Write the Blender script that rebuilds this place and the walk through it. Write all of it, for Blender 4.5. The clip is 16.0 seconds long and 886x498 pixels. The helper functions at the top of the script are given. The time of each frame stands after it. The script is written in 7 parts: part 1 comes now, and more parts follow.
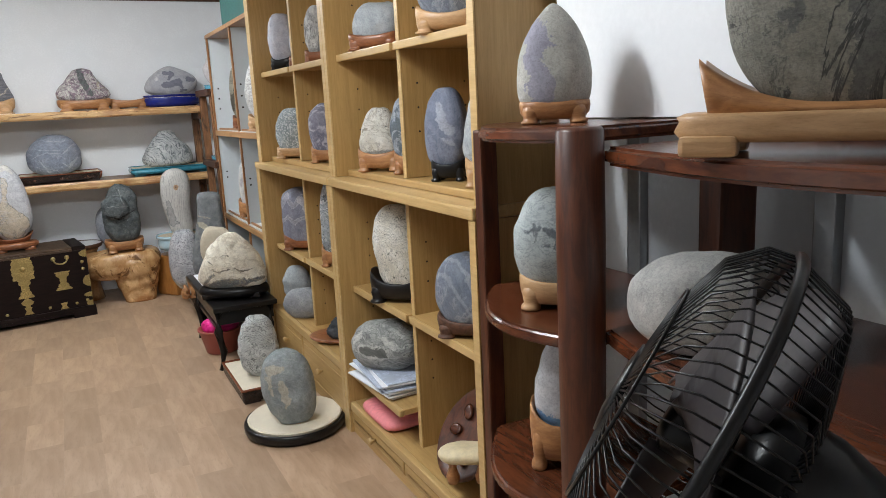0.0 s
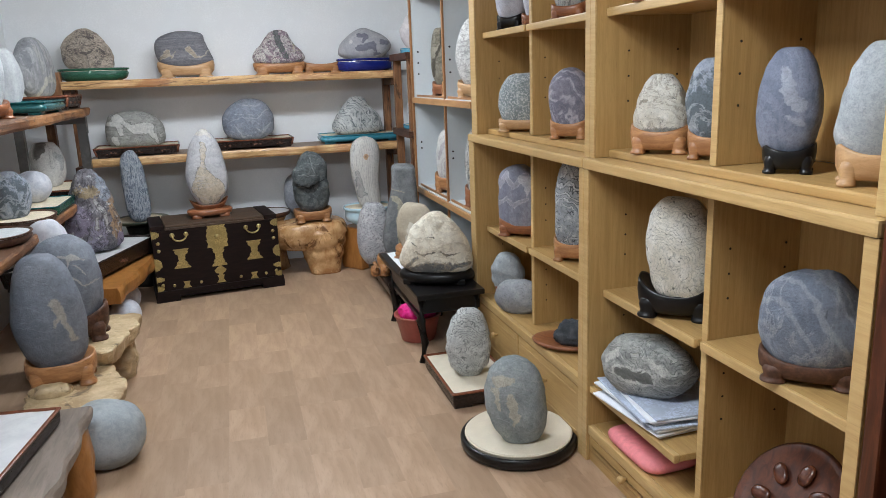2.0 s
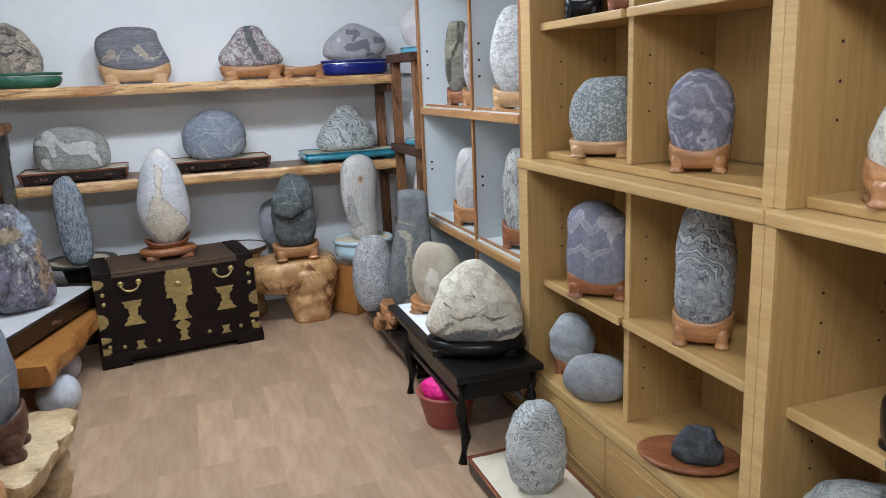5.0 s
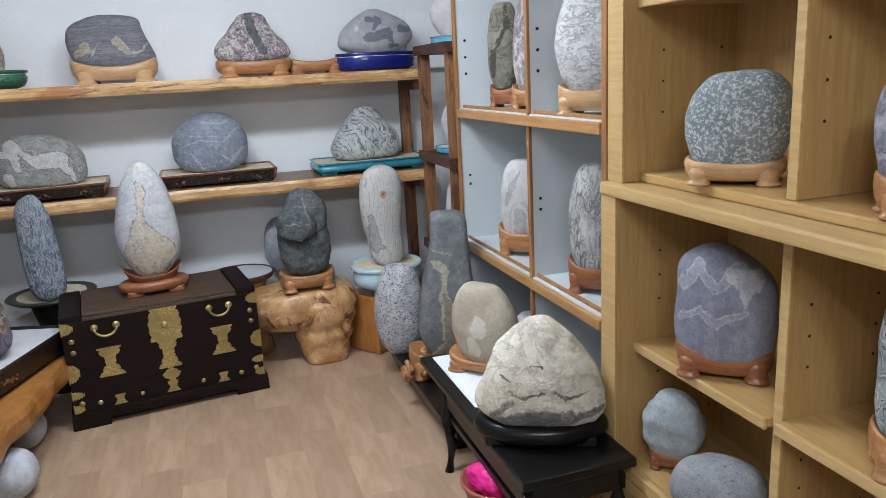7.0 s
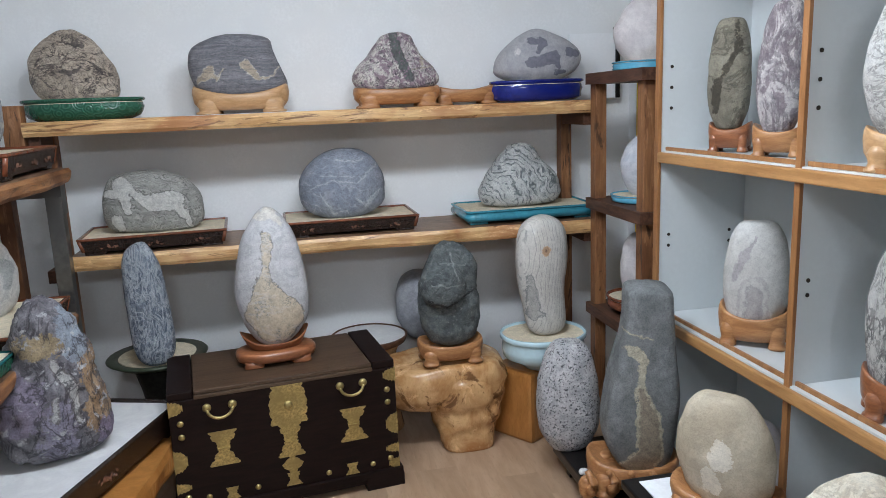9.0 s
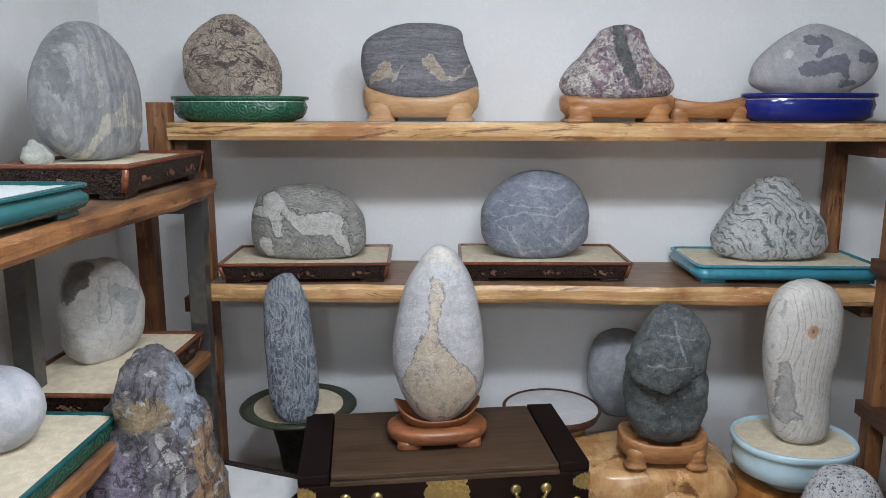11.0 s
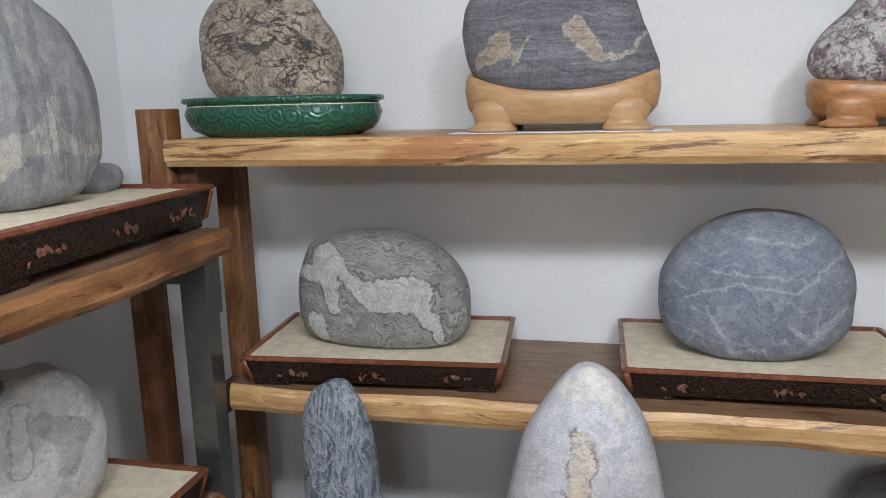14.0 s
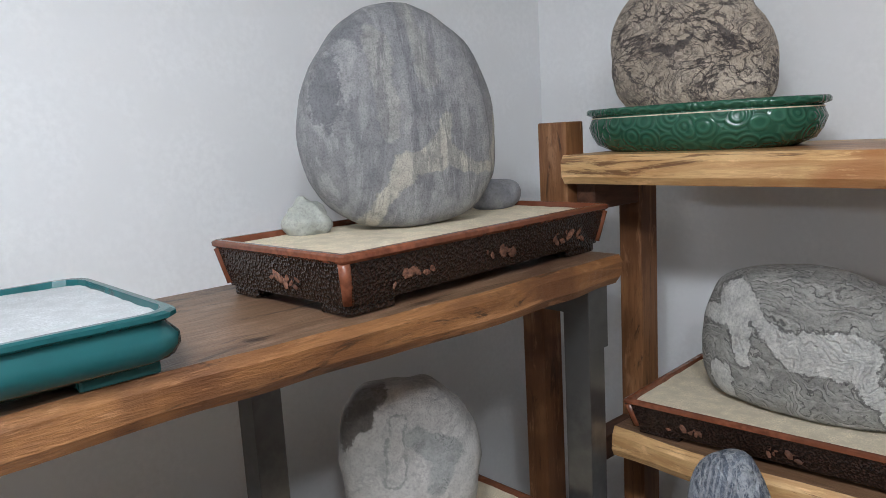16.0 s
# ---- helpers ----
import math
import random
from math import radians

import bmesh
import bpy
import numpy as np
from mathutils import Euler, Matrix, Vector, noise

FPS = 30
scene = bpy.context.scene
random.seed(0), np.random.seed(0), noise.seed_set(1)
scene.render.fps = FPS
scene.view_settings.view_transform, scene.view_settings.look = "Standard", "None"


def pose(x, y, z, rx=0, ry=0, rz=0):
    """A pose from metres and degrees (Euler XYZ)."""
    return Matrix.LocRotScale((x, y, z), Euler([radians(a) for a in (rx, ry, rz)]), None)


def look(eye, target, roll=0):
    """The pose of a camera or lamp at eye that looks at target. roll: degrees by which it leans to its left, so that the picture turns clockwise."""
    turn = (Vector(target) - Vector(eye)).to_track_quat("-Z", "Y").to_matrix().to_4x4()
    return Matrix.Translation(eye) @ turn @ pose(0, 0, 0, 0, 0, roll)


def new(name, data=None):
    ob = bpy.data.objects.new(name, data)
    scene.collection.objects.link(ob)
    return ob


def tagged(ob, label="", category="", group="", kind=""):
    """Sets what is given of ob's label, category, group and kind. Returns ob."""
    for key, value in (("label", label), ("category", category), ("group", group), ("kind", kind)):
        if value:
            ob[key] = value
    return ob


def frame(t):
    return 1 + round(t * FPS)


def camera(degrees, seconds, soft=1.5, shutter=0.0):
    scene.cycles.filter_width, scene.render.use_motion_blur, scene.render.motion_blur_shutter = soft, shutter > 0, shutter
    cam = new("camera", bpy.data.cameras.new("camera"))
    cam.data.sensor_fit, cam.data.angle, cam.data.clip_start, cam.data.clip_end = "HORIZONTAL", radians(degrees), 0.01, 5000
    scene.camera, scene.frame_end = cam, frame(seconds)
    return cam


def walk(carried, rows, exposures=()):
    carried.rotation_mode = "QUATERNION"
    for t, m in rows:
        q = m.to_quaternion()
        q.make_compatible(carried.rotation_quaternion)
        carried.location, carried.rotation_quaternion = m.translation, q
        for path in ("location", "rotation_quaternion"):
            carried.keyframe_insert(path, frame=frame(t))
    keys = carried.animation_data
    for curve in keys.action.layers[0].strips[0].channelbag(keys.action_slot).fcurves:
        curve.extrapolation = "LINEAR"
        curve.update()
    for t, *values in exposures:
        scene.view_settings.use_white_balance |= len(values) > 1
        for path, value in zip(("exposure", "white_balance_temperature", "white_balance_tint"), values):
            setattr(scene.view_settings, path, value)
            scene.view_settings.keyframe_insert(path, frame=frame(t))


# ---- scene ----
cam = camera(62.2, 16.0, soft=0.5)
PATH = [
    (0, (-0.984, -6.067, 1.377), (-0.104, -4.315, 0.982), -2.9),
    (0.5, (-0.967, -5.939, 1.387), (-0.232, -4.123, 0.989), -2.5),
    (1, (-1.048, -5.777, 1.392), (-0.408, -3.928, 0.975), -2.2),
    (1.5, (-1.145, -5.592, 1.394), (-0.571, -3.73, 0.946), -2.2),
    (2, (-1.167, -5.448, 1.383), (-0.651, -3.571, 0.924), -2.2),
    (2.5, (-1.133, -5.288, 1.4), (-0.655, -3.402, 0.94), -2.0),
    (3, (-1.139, -5.129, 1.395), (-0.654, -3.243, 0.942), -2.0),
    (3.5, (-1.205, -4.943, 1.414), (-0.652, -3.078, 0.95), -2.1),
    (4, (-1.207, -4.793, 1.401), (-0.596, -2.943, 0.948), -2.2),
    (6.5, (-1.136, -3.902, 1.41), (-0.526, -2.054, 0.95), -2.9),
    (7, (-1.075, -3.735, 1.413), (-0.498, -1.879, 0.945), -3.0),
    (7.5, (-1.119, -3.548, 1.421), (-0.564, -1.68, 0.971), -3.0),
    (8, (-1.231, -3.371, 1.442), (-0.714, -1.488, 1.014), -3.1),
    (8.5, (-1.272, -3.204, 1.432), (-0.832, -1.295, 1.029), -3.0),
    (9, (-1.257, -3.003, 1.45), (-0.877, -1.079, 1.059), -2.3),
    (9.5, (-1.296, -2.808, 1.445), (-0.963, -0.869, 1.083), -1.2),
    (10, (-1.383, -2.61, 1.47), (-1.128, -0.659, 1.109), -0.2),
    (10.2, (-1.305, -2.568, 1.472), (-1.156, -0.605, 1.113), 0.3),
    (12.3, (-1.325, -1.779, 1.491), (-1.442, 0.178, 1.098), -0.1),
    (12.5, (-1.341, -1.729, 1.485), (-1.452, 0.229, 1.095), -0.4),
    (13, (-1.318, -1.607, 1.502), (-1.477, 0.344, 1.094), -0.3),
    (13.5, (-1.298, -1.486, 1.488), (-1.564, 0.455, 1.087), -0.6),
    (14, (-1.341, -1.337, 1.494), (-1.788, 0.575, 1.109), -1.4),
    (14.5, (-1.374, -1.253, 1.5), (-2.107, 0.575, 1.15), -2.1),
    (15, (-1.365, -1.198, 1.505), (-2.403, 0.48, 1.175), -2.4),
    (15.5, (-1.354, -1.162, 1.504), (-2.624, 0.349, 1.185), -2.6),
    (16, (-1.354, -1.121, 1.492), (-2.811, 0.214, 1.18), -3.2),
]
walk(cam, [(t, look(eye, target, roll)) for t, eye, target, roll in PATH], [(0.0, 0.0, 6650, 10), (1.0, 0.03, 6600, 10), (2.5, 0.08, 6250, 10), (4.0, 0.1, 6100, 10), (7.0, 0.12, 6100, 10), (9.0, 0.05, 6200, 10), (12.5, 0.06, 6420, 12), (14.5, 0.04, 6450, 12), (16.0, -0.03, 6470, 12)])

# ---- light ----
world = bpy.data.worlds.new("world")
scene.world = world
world.use_nodes = True
world.node_tree.nodes["Background"].inputs["Color"].default_value = (0.75, 0.85, 1.0, 1)
world.node_tree.nodes["Background"].inputs["Strength"].default_value = 0.35


def area_lamp(x, y, z, sx, sy, watts, colour=(0.86, 0.94, 1.0)):
    data = bpy.data.lights.new("ceiling_lamp_light", "AREA")
    data.shape, data.size, data.size_y, data.energy, data.color = "RECTANGLE", sx, sy, watts, colour
    ob = new("ceiling_lamp_light", data)
    ob.location = (x, y, z)
    return ob


LAMPS = [(-1.12, -1.4), (-1.2, -4.25)]
for lx, ly in LAMPS:
    area_lamp(lx, ly, 2.27, 0.9, 0.14, 22, (0.87, 0.94, 1.0))
    for dx in (-0.3, 0.3):
        glow = bpy.data.lights.new("ceiling_lamp_glow", "POINT")
        glow.energy, glow.shadow_soft_size, glow.color = 17, 0.06, (0.87, 0.94, 1.0)
        new("ceiling_lamp_glow", glow).location = (lx + dx, ly, 2.19)

# ---- materials ----
MATS = {}


class Nodes:
    """A small builder for node materials."""

    def __init__(self, name, rough=0.6, metal=0.0):
        self.mat = bpy.data.materials.new(name)
        self.mat.use_nodes = True
        self.tree = self.mat.node_tree
        self.bsdf = self.tree.nodes["Principled BSDF"]
        self.bsdf.inputs["Roughness"].default_value = rough
        self.bsdf.inputs["Metallic"].default_value = metal
        self.coord = self.tree.nodes.new("ShaderNodeTexCoord").outputs["Object"]

    def link(self, a, b):
        self.tree.links.new(a, b)

    def scaled(self, sx, sy, sz, loc=(0, 0, 0)):
        n = self.tree.nodes.new("ShaderNodeMapping")
        n.inputs["Scale"].default_value = (sx, sy, sz)
        n.inputs["Location"].default_value = loc
        self.link(self.coord, n.inputs["Vector"])
        return n.outputs["Vector"]

    def noise(self, vec, scale, detail=5.0, rough=0.6, dist=0.0):
        n = self.tree.nodes.new("ShaderNodeTexNoise")
        n.inputs["Scale"].default_value = scale
        n.inputs["Detail"].default_value = detail
        n.inputs["Roughness"].default_value = rough
        n.inputs["Distortion"].default_value = dist
        self.link(vec, n.inputs["Vector"])
        return n.outputs["Fac"]

    def math(self, op, a, b=None, c=None):
        n = self.tree.nodes.new("ShaderNodeMath")
        n.operation = op
        for i, v in enumerate((a, b, c)):
            if v is None:
                continue
            if isinstance(v, (int, float)):
                n.inputs[i].default_value = v
            else:
                self.link(v, n.inputs[i])
        return n.outputs[0]

    def ramp(self, fac, lo, hi, smooth=True):
        n = self.tree.nodes.new("ShaderNodeMapRange")
        n.interpolation_type = "SMOOTHSTEP" if smooth else "LINEAR"
        n.inputs["From Min"].default_value = lo
        n.inputs["From Max"].default_value = hi
        self.link(fac, n.inputs["Value"])
        return n.outputs["Result"]

    def mix(self, fac, a, b, kind="MIX"):
        n = self.tree.nodes.new("ShaderNodeMix")
        n.data_type, n.blend_type = "RGBA", kind
        for sock, v in ((n.inputs[0], fac), (n.inputs[6], a), (n.inputs[7], b)):
            if isinstance(v, tuple):
                sock.default_value = (*v, 1)
            elif isinstance(v, (int, float)):
                sock.default_value = v
            else:
                self.link(v, sock)
        return n.outputs[2]

    def bump(self, height, strength, dist=0.01):
        n = self.tree.nodes.new("ShaderNodeBump")
        n.inputs["Strength"].default_value = strength
        n.inputs["Distance"].default_value = dist
        self.link(height, n.inputs["Height"])
        self.link(n.outputs["Normal"], self.bsdf.inputs["Normal"])

    def done(self, colour):
        if isinstance(colour, tuple):
            self.bsdf.inputs["Base Color"].default_value = (*colour, 1)
        else:
            self.link(colour, self.bsdf.inputs["Base Color"])
        return self.mat


def plain(name, colour, rough=0.5, metal=0.0, grain=60, amount=0.12, bump=0.1):
    if name in MATS:
        return MATS[name]
    n = Nodes(name, rough, metal)
    a = n.noise(n.coord, grain, 4)
    b = n.noise(n.coord, grain / 12, 3)
    col = n.mix(n.ramp(a, 0.3, 0.7), tuple(c * (1 - amount) for c in colour), tuple(min(1, c * (1 + amount)) for c in colour))
    col = n.mix(n.ramp(b, 0.35, 0.7), col, tuple(c * (1 - amount * 0.8) for c in colour))
    n.bump(a, bump, 0.002)
    MATS[name] = n.done(col)
    return MATS[name]


def wood(name, dark, light, grain=(1, 14, 14), scale=5.0, rough=0.4, stain=None, bump=0.15, vary=0.0):
    if name in MATS:
        return MATS[name]
    n = Nodes(name, rough)
    v = n.scaled(*grain)
    g = n.noise(v, scale, 6, 0.65, 0.6)
    f = n.noise(v, scale * 7, 3, 0.6, 0.2)
    col = n.mix(n.ramp(g, 0.32, 0.68), dark, light)
    col = n.mix(n.math("MULTIPLY", n.ramp(f, 0.52, 0.75), 0.35), col, tuple(c * 0.6 for c in dark))
    if stain:
        s = n.noise(n.coord, 2.3, 4, 0.6, 0.5)
        col = n.mix(n.math("MULTIPLY", n.ramp(s, 0.50, 0.62), 0.75), col, stain)
        gx, gy, gz = (max(0.45, c * 0.22) for c in grain)
        k = n.noise(n.scaled(gx, gy, gz, (3.1, 0.7, 1.9)), 7.5, 7, 0.7, 1.0)
        col = n.mix(n.math("MULTIPLY", n.ramp(k, 0.56, 0.63), 0.85), col, tuple(c * 0.35 for c in stain))
        w = n.noise(n.scaled(gx, gy, gz, (9.3, 4.7, 2.2)), 16, 7, 0.75, 0.6)
        col = n.mix(n.math("MULTIPLY", n.ramp(w, 0.54, 0.66), 0.6), col, tuple(min(1, c * 1.3 + 0.04) for c in light))
    if vary:
        info = n.tree.nodes.new("ShaderNodeObjectInfo")
        col = n.mix(n.math("MULTIPLY", info.outputs["Random"], vary), col, tuple(c * 0.55 for c in dark))
    n.bump(f, bump, 0.003)
    MATS[name] = n.done(col)
    return MATS[name]


def stone_mat(name, a, b, scale=9, blend=(0.38, 0.62), stretch=(1, 1, 1), veins=(), specks=(), patches=(), bands=(), folds=(), marks=(), strata=(), grit=0.55, rough=0.62, bump=0.35, grain=140, dist=0.8, loc=(0, 0, 0)):
    """veins: (colour, scale, width, strength, stretch, distortion); specks: (colour, scale, threshold);
    patches: (cx, cz, rx, rz, colour) on the front, in metres from the base;
    marks: (fill, outline, line width, strokes, scribble) where strokes are (x0, z0, x1, z1, r0, r1) on the front;
    strata: (colour, lines per metre, width, strength, warp, direction), thin layered lines."""
    if name in MATS:
        return MATS[name]
    n = Nodes(name, rough)
    v = n.scaled(*stretch, loc)
    base = n.noise(v, scale, 7, 0.62, dist)
    fine = n.noise(n.coord, grain * 1.5, 4, 0.75)
    col = n.mix(n.ramp(base, *blend), a, b)
    height = n.math("ADD", n.math("MULTIPLY", base, 0.6), n.math("MULTIPLY", fine, 0.35))
    for colour, freq, strength, warp, way in bands:
        sb = n.tree.nodes.new("ShaderNodeSeparateXYZ")
        n.link(n.coord, sb.inputs[0])
        along = n.math("ADD", n.math("ADD", n.math("MULTIPLY", sb.outputs[0], way[0]), n.math("MULTIPLY", sb.outputs[1], way[1])), n.math("MULTIPLY", sb.outputs[2], way[2]))
        wv = n.noise(n.coord, 7.0, 5, 0.55, 0.4)
        ph = n.math("ADD", n.math("MULTIPLY", along, freq), n.math("MULTIPLY", wv, warp))
        wave = n.math("ADD", n.math("MULTIPLY", n.math("SINE", ph), 0.6), n.math("MULTIPLY", n.math("SINE", n.math("MULTIPLY", ph, 2.37)), 0.4))
        gate = n.noise(n.coord, 13, 4, 0.65)
        bm = n.math("MULTIPLY", n.math("MULTIPLY", n.ramp(wave, 0.05, 0.75), strength), n.ramp(gate, 0.22, 0.44))
        col = n.mix(bm, col, colour)
        height = n.math("ADD", height, n.math("MULTIPLY", bm, 0.15))
    for colour, freq, strength, warp, way in folds:
        sf = n.tree.nodes.new("ShaderNodeSeparateXYZ")
        n.link(n.coord, sf.inputs[0])
        along = n.math("ADD", n.math("ADD", n.math("MULTIPLY", sf.outputs[0], way[0]), n.math("MULTIPLY", sf.outputs[1], way[1])), n.math("MULTIPLY", sf.outputs[2], way[2]))
        wf = n.noise(n.coord, 8.5, 6, 0.58, 0.9)
        ph = n.math("ADD", n.math("MULTIPLY", along, freq), n.math("MULTIPLY", wf, warp))
        thick = n.math("MULTIPLY", n.math("SUBTRACT", n.noise(n.coord, 15, 5, 0.65), 0.5), 2.6)
        fm = n.math("MULTIPLY", n.ramp(n.math("ADD", n.math("SINE", ph), thick), 0.52, 0.72), strength)
        col = n.mix(fm, col, colour)
        height = n.math("ADD", height, n.math("MULTIPLY", fm, 0.2))
    if patches:
        ragged = n.noise(n.coord, 38, 8, 0.72, 0.5)
        sep = n.tree.nodes.new("ShaderNodeSeparateXYZ")
        n.link(n.coord, sep.inputs[0])
        wn = n.tree.nodes.new("ShaderNodeTexNoise")
        wn.inputs["Scale"].default_value, wn.inputs["Detail"].default_value, wn.inputs["Roughness"].default_value = 17, 7, 0.68
        n.link(n.coord, wn.inputs["Vector"])
        ws = n.tree.nodes.new("ShaderNodeSeparateColor")
        n.link(wn.outputs["Color"], ws.inputs[0])
        for cx, cz, rx, rz, colour in patches:
            amp = 0.4 * rx if rx == rz else min(0.14, 1.2 * max(rx, rz))
            warp_x = n.math("ADD", sep.outputs[0], n.math("MULTIPLY", n.math("SUBTRACT", ws.outputs[0], 0.5), amp))
            warp_z = n.math("ADD", sep.outputs[2], n.math("MULTIPLY", n.math("SUBTRACT", ws.outputs[1], 0.5), amp))
            dx = n.math("DIVIDE", n.math("SUBTRACT", warp_x, cx), rx)
            dz = n.math("DIVIDE", n.math("SUBTRACT", warp_z, cz), rz)
            r = n.math("ADD", n.math("MULTIPLY", dx, dx), n.math("MULTIPLY", dz, dz))
            if rx != rz:
                r = n.math("ADD", r, n.math("MULTIPLY", n.math("SUBTRACT", ragged, 0.5), 3.4))
            m = n.math("MULTIPLY", n.math("SUBTRACT", 1.0, n.ramp(r, 0.88, 1.08)), 0.93)
            front = n.ramp(n.math("MULTIPLY", sep.outputs[1], -1.0), -0.01, 0.02)
            col = n.mix(n.math("MULTIPLY", m, front), col, colour)
    for colour, freq, width, strength, warp, way in strata:
        ss = n.tree.nodes.new("ShaderNodeSeparateXYZ")
        n.link(n.coord, ss.inputs[0])
        along = n.math("ADD", n.math("ADD", n.math("MULTIPLY", ss.outputs[0], way[0]), n.math("MULTIPLY", ss.outputs[1], way[1])), n.math("MULTIPLY", ss.outputs[2], way[2]))
        along = n.math("ADD", along, n.math("MULTIPLY", n.noise(n.coord, 7.5, 3, 0.5), warp))
        along = n.math("ADD", along, n.math("MULTIPLY", n.noise(n.coord, 32, 4, 0.6), warp * 0.16))
        cell = n.math("ABSOLUTE", n.math("SUBTRACT", n.math("FRACT", n.math("MULTIPLY", along, freq)), 0.5))
        gate = n.ramp(n.noise(n.coord, 26, 5, 0.7), 0.36, 0.56)
        sm = n.math("MULTIPLY", n.math("MULTIPLY", n.math("SUBTRACT", 1.0, n.ramp(cell, width * 0.4, width)), gate), strength)
        col = n.mix(sm, col, colour)
        height = n.math("ADD", height, n.math("MULTIPLY", sm, -0.22))
    if marks:
        mp = n.tree.nodes.new("ShaderNodeSeparateXYZ")
        n.link(n.coord, mp.inputs[0])
        mn = n.tree.nodes.new("ShaderNodeTexNoise")
        mn.inputs["Scale"].default_value, mn.inputs["Detail"].default_value, mn.inputs["Roughness"].default_value = 30, 8, 0.68
        n.link(n.coord, mn.inputs["Vector"])
        mc = n.tree.nodes.new("ShaderNodeSeparateColor")
        n.link(mn.outputs["Color"], mc.inputs[0])
        wx = n.math("ADD", mp.outputs[0], n.math("MULTIPLY", n.math("SUBTRACT", mc.outputs[0], 0.5), 0.045))
        wz = n.math("ADD", mp.outputs[2], n.math("MULTIPLY", n.math("SUBTRACT", mc.outputs[1], 0.5), 0.045))
        facing = n.ramp(n.math("MULTIPLY", mp.outputs[1], -1.0), -0.015, 0.01)
        for fill, outline, line_w, strokes, scribble in marks:
            near = None
            for x0, z0, x1, z1, r0, r1 in strokes:
                ux, uz = x1 - x0, z1 - z0
                ll = max(1e-6, ux * ux + uz * uz)
                px, pz = n.math("SUBTRACT", wx, x0), n.math("SUBTRACT", wz, z0)
                k = n.math("ADD", n.math("MULTIPLY", px, ux / ll), n.math("MULTIPLY", pz, uz / ll))
                k = n.math("MINIMUM", n.math("MAXIMUM", k, 0.0), 1.0)
                ex, ez = n.math("SUBTRACT", px, n.math("MULTIPLY", k, ux)), n.math("SUBTRACT", pz, n.math("MULTIPLY", k, uz))
                dd = n.math("SQRT", n.math("ADD", n.math("MULTIPLY", ex, ex), n.math("MULTIPLY", ez, ez)))
                dd = n.math("SUBTRACT", dd, n.math("ADD", n.math("MULTIPLY", k, r1 - r0), r0))
                near = dd if near is None else n.math("SMOOTH_MIN", near, dd, 0.004)
            inside = n.math("MULTIPLY", n.math("SUBTRACT", 1.0, n.ramp(near, -0.0025, 0.0025)), facing)
            if fill:
                tone = n.mix(n.ramp(n.noise(n.coord, 55, 6, 0.7), 0.35, 0.7), fill, tuple(c * 0.78 for c in fill))
                col = n.mix(n.math("MULTIPLY", inside, 0.95), col, tone)
                height = n.math("ADD", height, n.math("MULTIPLY", inside, 0.06))
            if outline:
                rim = n.math("MULTIPLY", n.math("SUBTRACT", 1.0, n.ramp(n.math("ABSOLUTE", near), line_w * 0.4, line_w)), facing)
                rim = n.math("MULTIPLY", rim, n.ramp(n.noise(n.coord, 60, 4, 0.7), 0.36, 0.52))
                col = n.mix(n.math("MULTIPLY", rim, 0.85), col, outline)
            if scribble:
                cr = n.noise(n.coord, 34, 6, 0.62, 1.4)
                crack = n.math("SUBTRACT", 1.0, n.ramp(n.math("ABSOLUTE", n.math("SUBTRACT", cr, 0.5)), 0.008, 0.026))
                crack = n.math("MULTIPLY", n.math("MULTIPLY", crack, inside), n.ramp(n.noise(n.coord, 12, 3), 0.42, 0.56))
                col = n.mix(n.math("MULTIPLY", crack, 0.9), col, scribble)
    for colour, sc, width, strength, st, ds in veins:
        f = n.noise(n.scaled(*st, (sc * 0.37, 1.7, sc * 0.11)), sc, 8, 0.66, ds * 0.55)
        line = n.math("SUBTRACT", 1.0, n.ramp(n.math("ABSOLUTE", n.math("SUBTRACT", f, 0.5)), width * 0.45, width * 1.5))
        fade = n.noise(n.scaled(*st, (4.1, sc * 0.2, 2.3)), sc * 0.7, 4, 0.6)
        line = n.math("MULTIPLY", n.math("MULTIPLY", line, strength), n.ramp(fade, 0.30, 0.48))
        col = n.mix(line, col, colour)
        height = n.math("ADD", height, n.math("MULTIPLY", line, 0.12))
    for colour, sc, th in specks:
        f = n.noise(n.coord, sc * 1.5, 6, 0.65, 0.3)
        col = n.mix(n.ramp(f, th, th + 0.06), col, colour)
    mid = n.noise(n.coord, 45, 5, 0.7, 0.4)
    col = n.mix(n.math("MULTIPLY", n.ramp(mid, 0.47, 0.62), 0.55 * grit), col, (0.58, 0.58, 0.60), "MULTIPLY")
    col = n.mix(n.math("MULTIPLY", n.ramp(mid, 0.50, 0.36), 0.5 * grit), col, (1.32, 1.31, 1.29), "MULTIPLY")
    col = n.mix(n.math("MULTIPLY", n.ramp(fine, 0.45, 0.64), 0.8 * grit), col, (0.50, 0.50, 0.52), "MULTIPLY")
    height = n.math("ADD", height, n.math("MULTIPLY", mid, 0.25))
    n.bump(height, min(1.0, bump * 1.25), 0.014)
    MATS[name] = n.done(col)
    return MATS[name]


def glass_mat():
    if "glass" in MATS:
        return MATS["glass"]
    n = Nodes("glass", 0.03)
    n.bsdf.inputs["Transmission Weight"].default_value = 1.0
    n.bsdf.inputs["IOR"].default_value = 1.1
    MATS["glass"] = n.done((0.85, 0.9, 0.92))
    return MATS["glass"]


